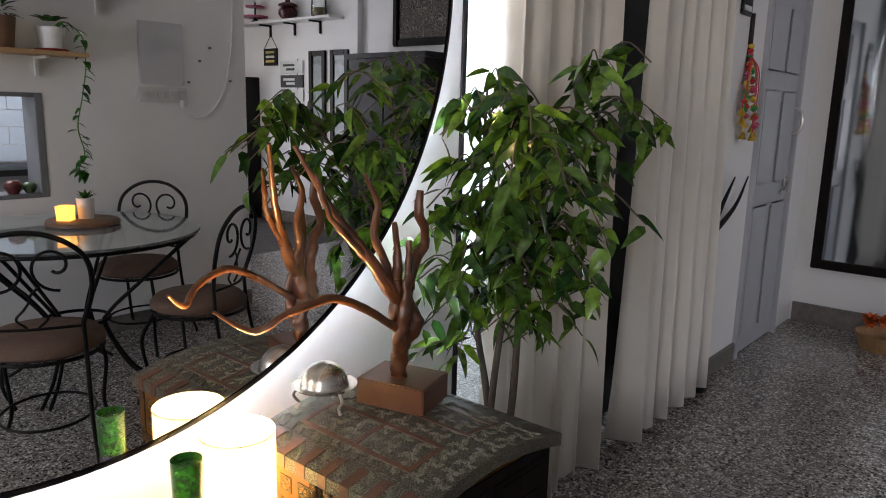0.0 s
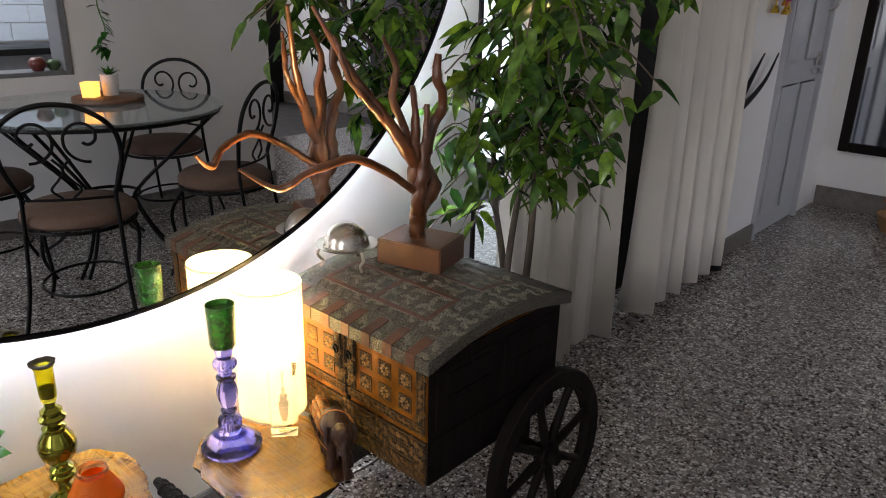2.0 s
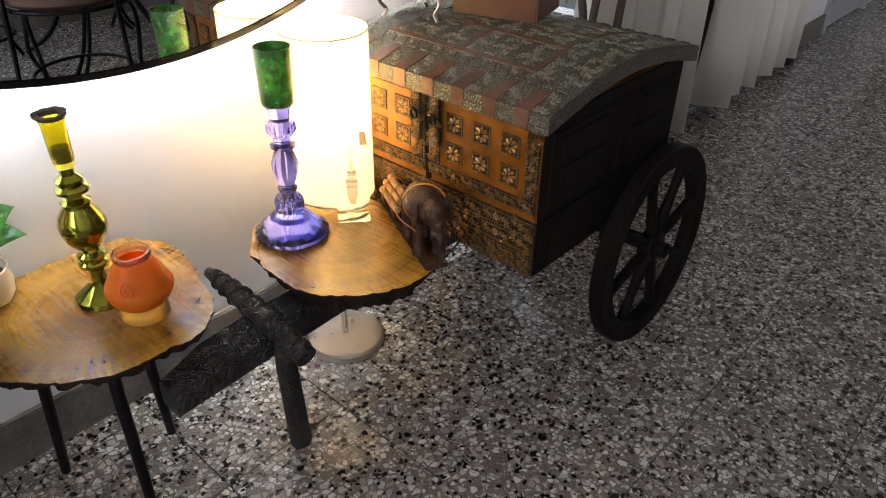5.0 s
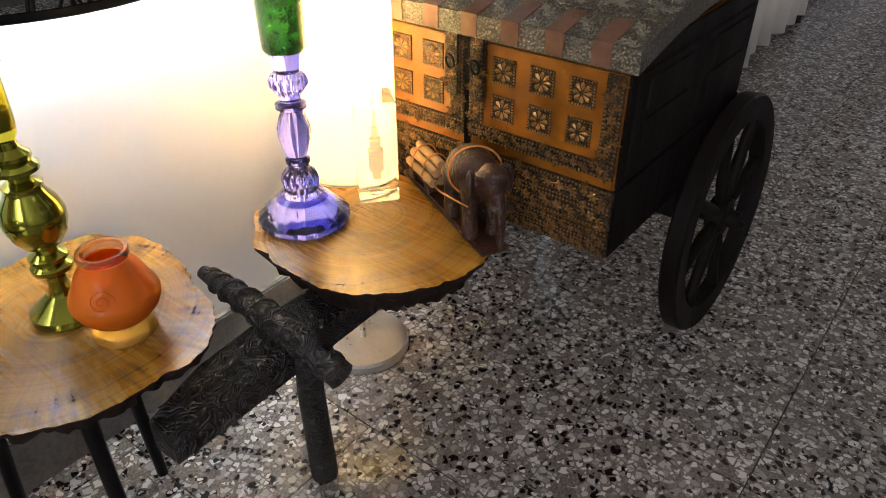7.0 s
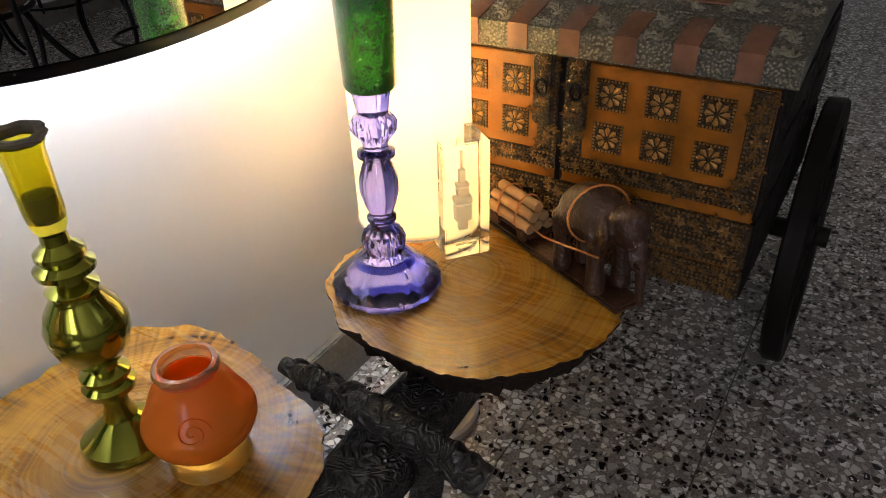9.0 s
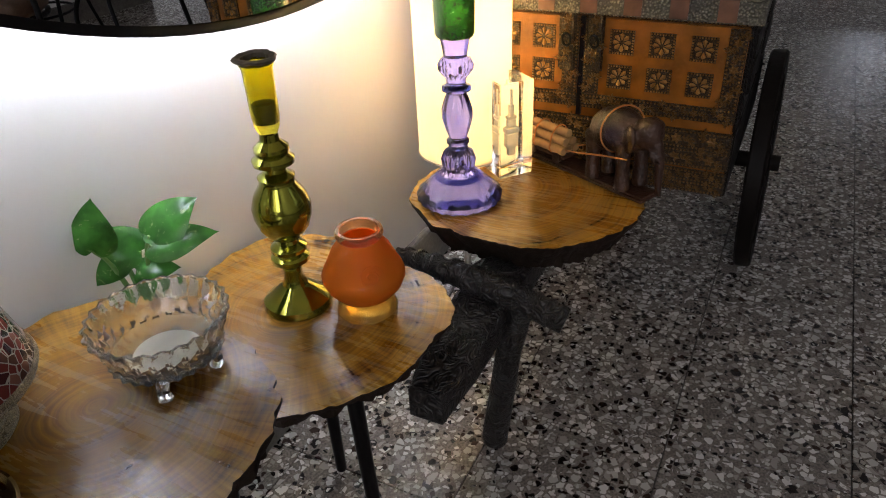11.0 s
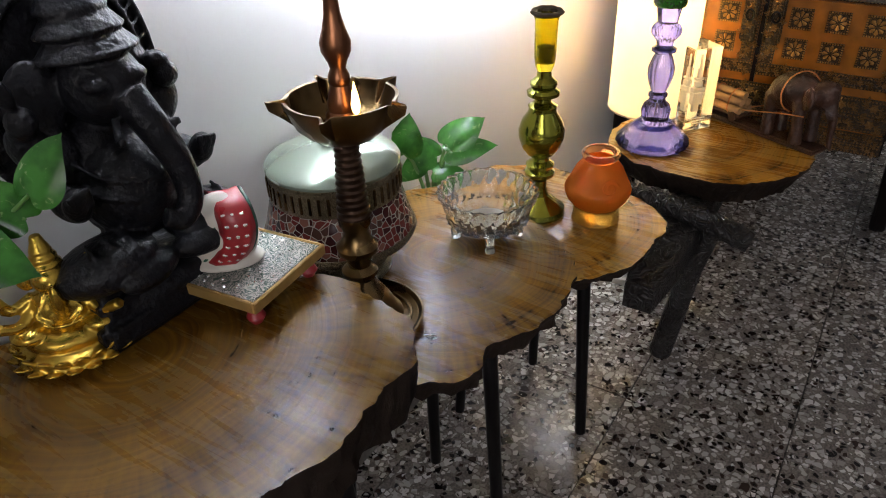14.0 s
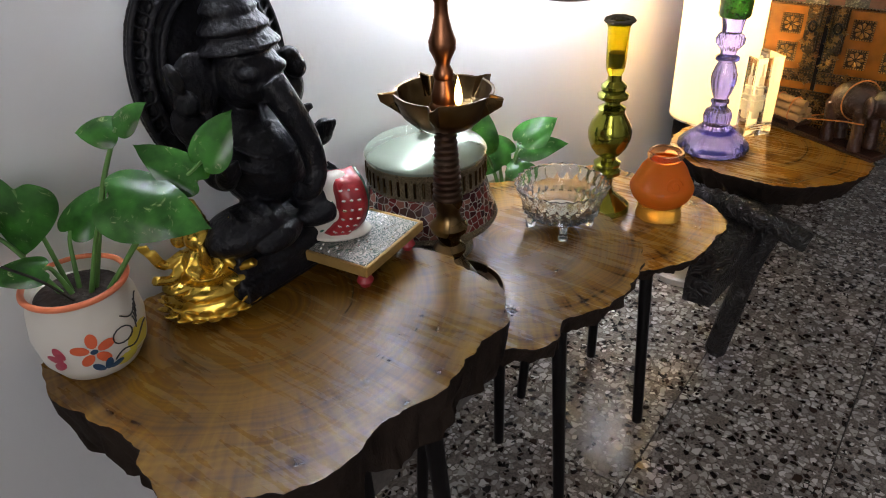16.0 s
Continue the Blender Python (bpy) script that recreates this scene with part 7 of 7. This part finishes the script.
# kitchen hatch
hatch = tagged(new("window_1"), "open kitchen hatch in a grey painted frame", "window", "", "structure")
for x0, x1, z0, z1 in ((0.55, 0.59, 0.83, 1.38), (1.45, 1.49, 0.83, 1.38), (0.59, 1.45, 0.83, 0.855), (0.59, 1.45, 1.355, 1.38)):
    part("window_frame", box(x0 + 0.001, x1 - 0.001, BACK - 0.178, BACK + 0.004, z0 + 0.001, z1 - 0.001, 0.003), M_GREYFRAME, hatch)
for x, r, m, lab in ((1.33, 0.045, mat("maroon_glaze", (0.10, 0.022, 0.018), 0.3), "round maroon pot on the hatch sill"), (1.41, 0.036, mat("green_glaze", (0.06, 0.10, 0.04), 0.4), "round green pot on the hatch sill")):
    p = thing("round_pot", (x, BACK - 0.05, 0.8555), lab, "pot")
    part("body", lathe([(0, 0), (r * 0.6, 0), (r, r * 0.7), (r * 0.95, r * 1.1), (r * 0.6, r * 1.5), (r * 0.5, r * 1.5), (0, r * 1.3)], 28), m, p, "", 50)
steel = thing("steel_pot", (1.02, BACK - 0.07, 0.8555), "round stainless steel cooking pot on the sill", "cooking pot")
part("body", lathe([(0, 0), (0.05, 0), (0.085, 0.04), (0.085, 0.08), (0.05, 0.12), (0.06, 0.135), (0.055, 0.138), (0, 0.13)], 36), M_STEEL, steel, "", 40)
counter = thing("kitchen_counter", (0.9, -4.1, 0), "dark kitchen counter beyond the hatch", "counter")
part("worktop", box(-1.4, 1.4, -0.29, 0.28, 0.86, 0.90, 0.004), M_BLACK, counter)
part("front", box(-1.4, 1.4, -0.29, 0.24, 0.0, 0.859, 0.003), M_GREYFRAME, counter)
kt = tagged(new("tile_panel"), "pale blue-white kitchen wall tiles", "tiles", "", "structure")
tm = None
for r in range(6):
    for c in range(11):
        if tm is None:
            o = part("kitchen_tile", box(-0.124, 0.124, 0, 0.008, 0.001, 0.117, 0.0015, segments=1), M_KITCHENTILE, kt)
            tm = o.data
        else:
            o = new("kitchen_tile", tm)
            o.parent = kt
        o.matrix_basis = pose(-0.45 + 0.252 * c + (0.126 if r % 2 else 0), -4.40, 0.91 + 0.12 * r)
# on the dining table
tray = thing("wooden_tray", (1.42, -2.33, 0.7565), "dark-edged round wooden tray on the glass table", "tray")
part("board", lathe([(0, 0), (0.15, 0), (0.165, 0.006), (0.165, 0.022), (0.158, 0.026), (0, 0.026)], 48), [M_SHELFDARK], tray, "", 40)
tea = thing("candle_glass", (1.345, -2.34, 0.783), "square frosted glass with a lit candle", "candle holder")
# the candle's light in the glass is put in as emission
part("glass", lathe([(0, 0), (0.043, 0), (0.047, 0.07), (0.043, 0.07), (0.038, 0.012), (0, 0.012)], 4), mat("amber_frost", (0.85, 0.50, 0.16), 0.35, glass=0.6, glow=(1.0, 0.48, 0.12, 0.9)), tea, "glowing amber glass")
part("flame", moved(lathe([(0, 0), (0.004, 0.006), (0.003, 0.016), (0, 0.026)], 10), pose(0, 0, 0.03)), M_FLAME, tea)
cup = thing("planter_cup", (1.445, -2.35, 0.783), "white ceramic cup with a small succulent", "potted plant")
part("cup", lathe([(0, 0), (0.036, 0), (0.042, 0.10), (0.038, 0.10), (0.035, 0.09), (0, 0.09)], 32), M_WHITEPOT, cup, "", 40)
for k in range(11):
    a = k * 2.4
    q = Vector((math.cos(a), math.sin(a), 0.5 + 0.12 * k)).normalized()
    part("leaf", leaf(0.055, 0.022, 0.3, 0.1, None, Matrix.Translation((q.x * 0.012, q.y * 0.012, 0.095)) @ q.to_track_quat("Y", "Z").to_matrix().to_4x4(), 4), M_POTHOS, cup, "", 70)

# ---- along the hall wall (east), seen in the big mirror ----
E0 = EAST - 0.001
hs = thing("wall_shelf", (E0, -5.40, 2.235), "grey-white wall shelf on black brackets", "shelf")
part("board", box(-0.20, 0, -0.85, 0.82, 0, 0.025, 0.002), M_PLASTIC, hs)
for y in (-0.42, 0.02, 0.45):
    part("bracket", box(-0.02, -0.001, y - 0.012, y + 0.012, -0.13, -0.001, 0.002), M_BLACK, hs, "black bracket")
    part("bracket_arm", box(-0.16, -0.02, y - 0.010, y + 0.010, -0.018, -0.001, 0.002), M_BLACK, hs)
M_PINK = mat("pink_metal", (0.36, 0.05, 0.13), 0.35, grain=0.1, scale=30)
cs = thing("cake_stand", (E0 - 0.10, -5.98, 2.261), "two-tier magenta cake stand on the shelf", "cake stand")
part("post", lathe([(0, 0), (0.06, 0), (0.05, 0.01), (0.012, 0.05), (0.008, 0.22), (0, 0.24)], 20), M_BLACK, cs, "", 40)
for r, z in ((0.14, 0.055), (0.105, 0.165)):
    part("plate", lathe([(0.009, z), (r, z), (r + 0.006, z + 0.02), (r, z + 0.02), (r - 0.006, z + 0.006), (0.009, z + 0.006)], 36, lambda a, q, zz: q * (1 + 0.015 * math.cos(20 * a)) if q > 0.08 else q), M_PINK, cs, "scalloped magenta plate", 40)
urn = thing("lidded_urn", (E0 - 0.10, -5.38, 2.261), "dark maroon lidded urn on the shelf", "urn")
part("body", lathe([(0, 0), (0.06, 0), (0.10, 0.05), (0.10, 0.10), (0.06, 0.14), (0.105, 0.145), (0.10, 0.16), (0.03, 0.19), (0.02, 0.22), (0, 0.225)], 32), mat("maroon_urn", (0.07, 0.02, 0.018), 0.3, grain=0.3, scale=40), urn, "", 40)
gj = thing("glass_jar", (E0 - 0.10, -4.86, 2.261), "glass jar with mixed dry goods", "jar")
part("glass", lathe([(0, 0), (0.075, 0), (0.08, 0.01), (0.08, 0.20), (0.05, 0.23), (0.046, 0.23), (0.075, 0.195), (0.075, 0.012), (0, 0.008)], 28), M_GLASS, gj, "", 40)
part("filling", lathe([(0, 0.014), (0.072, 0.014), (0.072, 0.09), (0, 0.10)], 24), mat("dry_goods", (0.22, 0.18, 0.06), 0.8, grain=0.6, scale=80), gj)


def hung(name, y0, y1, z0, z1, material, label, category, depth=0.02):
    ob = thing(name, (E0, (y0 + y1) / 2, z0), label, category)
    h = (y1 - y0) / 2
    part("board", box(-depth, 0, -h, h, 0, z1 - z0, 0.003), material, ob)
    return ob


bag = hung("hanging_sign", -5.95, -5.70, 1.79, 1.98, M_BLACK, "small black hanging sign with pale lettering bars", "sign")
part("cord", tube([(-0.01, -0.12, 0.19), (-0.005, 0.0, 0.34), (-0.01, 0.12, 0.19)], 0.004, 5), M_BLACK, bag)
for k in range(3):
    part("text_bar", box(-0.023, -0.0205, -0.08, 0.08, 0.035 + 0.05 * k, 0.06 + 0.05 * k), mat("bar_%s" % "abc"[k], ((0.5, 0.4, 0.1), (0.55, 0.55, 0.5), (0.4, 0.35, 0.1))[k], 0.6), bag)
M_PLAQUE = [mat("plaque_white", (0.60, 0.62, 0.58), 0.5, grain=0.2, scale=25), mat("plaque_black", (0.03, 0.03, 0.035), 0.5, grain=0.3, scale=25)]
for k in range(5):
    z = 1.70 - 0.155 * k
    pl = hung("hanging_plaque", -5.64, -5.24, z, z + 0.135, M_PLAQUE[k % 2], "%s plaque in a hanging chain of five" % ("white", "black")[k % 2], "sign")
    pl["group"] = "hanging plaques"
    for j in range(2):
        part("text_bar", box(-0.0225, -0.0205, -0.14 + 0.05 * j, 0.06, 0.075 - 0.045 * j, 0.10 - 0.045 * j), M_PLAQUE[1 - k % 2], pl)
    part("link", tube([(-0.01, 0.10, 0.134), (-0.01, 0.10, 0.156)], 0.004, 5), M_BLACK, pl)
for y0, y1 in ((-5.13, -4.86), (-4.78, -4.50)):
    fr = thing("picture_frame", (E0, (y0 + y1) / 2, 0.98), "tall narrow black picture frame with a pale print", "picture", "pair of narrow frames")
    h = (y1 - y0) / 2
    for a, b, c, d in ((-h, -h + 0.055, 0, 0.95), (h - 0.055, h, 0, 0.95), (-h + 0.055, h - 0.055, 0, 0.055), (-h + 0.055, h - 0.055, 0.895, 0.95)):
        part("frame", box(-0.03, 0, a, b, c, d, 0.004), M_BLACK, fr)
    part("print", box(-0.012, -0.001, -h + 0.056, h - 0.056, 0.056, 0.894), mat("blue_grey_print", (0.20, 0.24, 0.26), 0.3, grain=0.5, scale=9), fr, "blue-grey print")
cab2 = thing("black_cabinet", (E0, -3.66, 0), "tall black lacquered cabinet against the hall wall", "cabinet")
part("body", box(-0.32, 0, -0.50, 0.50, 0.0, 1.80, 0.006), M_BLACK, cab2)
part("cornice", box(-0.35, 0, -0.54, 0.54, 1.8005, 1.85, 0.008), M_BLACK, cab2)
part("door", box(-0.335, -0.3205, -0.47, -0.005, 0.10, 1.76, 0.004), M_BLACK, cab2)
part("door", box(-0.335, -0.3205, 0.005, 0.47, 0.10, 1.76, 0.004), M_BLACK, cab2)
rel = thing("relief_picture", (E0, -3.42, 1.93), "dark carved relief in a heavy dark frame", "picture")
for a, b, c, d in ((-0.42, -0.35, 0, 0.62), (0.35, 0.42, 0, 0.62), (-0.35, 0.35, 0, 0.07), (-0.35, 0.35, 0.55, 0.62)):
    part("frame", box(-0.05, 0, a, b, c, d, 0.012), M_DARKWOOD, rel)
part("carving", box(-0.025, -0.001, -0.349, 0.349, 0.071, 0.549), chased_material("dark_relief", (0.02, 0.016, 0.012), (0.17, 0.14, 0.11), 0.2, 0.5, 5.0, 1.0), rel, "dull bronze carved panel")
fr2 = thing("tall_cabinet", (E0, -6.30, 0), "tall dark grey cabinet at the hall's end", "cabinet")
part("body", box(-0.45, 0, -0.28, 0.24, 0, 1.66, 0.01), M_BLACK, fr2)
part("door_panel", box(-0.462, -0.4505, -0.26, 0.22, 0.06, 1.05, 0.006), M_GREYFRAME, fr2)

# ---- by the grey door ----
M_BEAD = [mat("bead_%s" % n, c, 0.3, coat=0.4) for n, c in (("red", (0.45, 0.02, 0.02)), ("green", (0.03, 0.22, 0.05)), ("yellow", (0.60, 0.38, 0.03)), ("pink", (0.45, 0.05, 0.12)))]
toran = thing("bell_hanging", (3.72, -0.138, 1.19), "bunch of coloured bead strings with little brass bells", "wall hanging")
toran.scale = (1.45, 1.2, 1.0)
part("hanger", tube([(0, 0, 0.40), (0, 0, 0.66)], 0.010, 8), M_WAX, toran, "dark cord")
rr = random.Random(8)
for k in range(9):
    x, y, drop = -0.085 + 0.021 * k, -0.02 - rr.uniform(0, 0.035), rr.uniform(0.0, 0.16)
    part("string", tube(curve_points([(0, -0.01, 0.46), (x * 0.6, y, 0.36), (x, y, 0.05 + drop)], 4), 0.003, 5), M_BEAD[k % 4], toran)
    for j in range(7):
        z = 0.08 + drop + 0.045 * j
        f = min(1.0, max(0.0, (0.46 - z) / 0.3))
        part("bead", moved(lathe([(0, -0.015), (0.011, -0.008), (0.0135, 0.0), (0.011, 0.008), (0, 0.015)], 10), pose(x * f, y * f - 0.005, z)), M_BEAD[(k + j) % 4], toran)
    part("bell", moved(lathe([(0, 0.040), (0.006, 0.038), (0.010, 0.024), (0.016, 0.004), (0.017, 0.0), (0.014, 0.0), (0, 0.02)], 14), pose(x, y, 0.01 + drop)), M_GOLD, toran, "little brass bell", 50)
plq = thing("door_sign", (3.62, -0.131, 1.83), "small black sign plate with a pale bar", "sign")
part("plate", box(-0.07, 0.07, -0.012, 0, 0, 0.11, 0.003), M_BLACK, plq)
part("text_bar", box(-0.05, 0.05, -0.0145, -0.0125, 0.02, 0.045), M_PLAQUE[0], plq)
horn = thing("horned_sculpture", (3.37, -0.135, 0), "dark carved figure with two curved horns", "sculpture")
part("body", lathe([(0, 0), (0.07, 0), (0.08, 0.04), (0.055, 0.12), (0.065, 0.22), (0.045, 0.36), (0.02, 0.46), (0.018, 0.74), (0.03, 0.78), (0, 0.80)], 20, lambda a, r, z: r * (1 + 0.15 * math.sin(3 * a + z * 30))), M_EBONY, horn, "", 60)
part("horn", tube(curve_points([(0, 0, 0.77), (0.10, -0.01, 0.86), (0.19, -0.02, 0.97), (0.28, -0.02, 1.05)], 5), [0.020 - 0.0011 * i for i in range(16)], 10), M_EBONY, horn, "", 60)
part("horn", tube(curve_points([(0.02, 0, 0.77), (0.16, -0.02, 0.83), (0.32, -0.03, 0.92), (0.45, -0.03, 1.045)], 5), [0.020 - 0.0011 * i for i in range(16)], 10), M_EBONY, horn, "", 60)
M_PETAL = leaf_material("orange_petal", (0.50, 0.09, 0.02), (0.70, 0.20, 0.05))
bas = thing("flower_basket", (4.80, -0.74, 0), "low basket of orange cloth flowers on the floor", "flower basket")
part("basket", lathe([(0, 0), (0.12, 0), (0.16, 0.10), (0.15, 0.10), (0.11, 0.01), (0, 0.01)], 28), M_LOG, bas, "", 40)
rr = random.Random(2)
for k in range(9):
    c = Vector((rr.uniform(-0.10, 0.10), rr.uniform(-0.10, 0.10), rr.uniform(0.12, 0.20)))
    bm = bmesh.new()
    for j in range(22):
        q = Vector((rr.gauss(0, 1), rr.gauss(0, 1), rr.uniform(-0.2, 1.2))).normalized()
        leaf(0.05, 0.035, 0.3, 0.3, bm, Matrix.Translation(c) @ q.to_track_quat("Y", "Z").to_matrix().to_4x4(), 3)
    part("flower", bm, M_PETAL, bas, "", 70)

# ---- floor tiles ----
TS, TX, TY = 0.262, 0.582, -0.587
ground = [(i, j) for i in range(-13, 26) for j in range(-16, 13)]
near, far = [], []
for i, j in ground:
    x, y = TX + TS * (i + 0.5), TY + TS * (j + 0.5)
    if x < WEST or x > 7.2 or y < -4.2 or y > 2.4:
        continue
    if (y > 0.1 and not 1.6 < x < 3.5) or (y < -2.95 and not x > -0.6):
        continue
    (near if -0.8 < x < 4.2 and -2.4 < y < 0.1 else far).append((x, y))
near.sort(key=lambda p: (p[0] - 0.9) ** 2 + (p[1] + 0.9) ** 2)
far += near[300:]
tile_mesh = None
for x, y in near[:300]:
    if tile_mesh is None:
        t = part("tile", box(-TS / 2 + 0.0010, TS / 2 - 0.0010, -TS / 2 + 0.0010, TS / 2 - 0.0010, -0.02, 0.0, 0.0008, segments=1), M_TERRAZZO, floor)
        tile_mesh = t.data
    else:
        t = new("tile", tile_mesh)
        t.parent = floor
    t.matrix_basis = pose(x, y, 0)
verts, faces = [], []
h = TS / 2 - 0.0010
for x, y in far:
    b = len(verts)
    verts += [(x - h, y - h, 0), (x + h, y - h, 0), (x + h, y + h, 0), (x - h, y + h, 0), (x - h, y - h, -0.02), (x + h, y - h, -0.02), (x + h, y + h, -0.02), (x - h, y + h, -0.02)]
    faces += [(b, b + 1, b + 2, b + 3)] + [(b + k, b + k + 4, b + (k + 1) % 4 + 4, b + (k + 1) % 4) for k in range(4)]
me = bpy.data.meshes.new("far_tiles")
me.from_pydata(verts, [], faces)
me.materials.append(M_TERRAZZO)
rest = new("far_tiles", me)
rest.parent = floor
tagged(rest, "", "", "", "stuff")
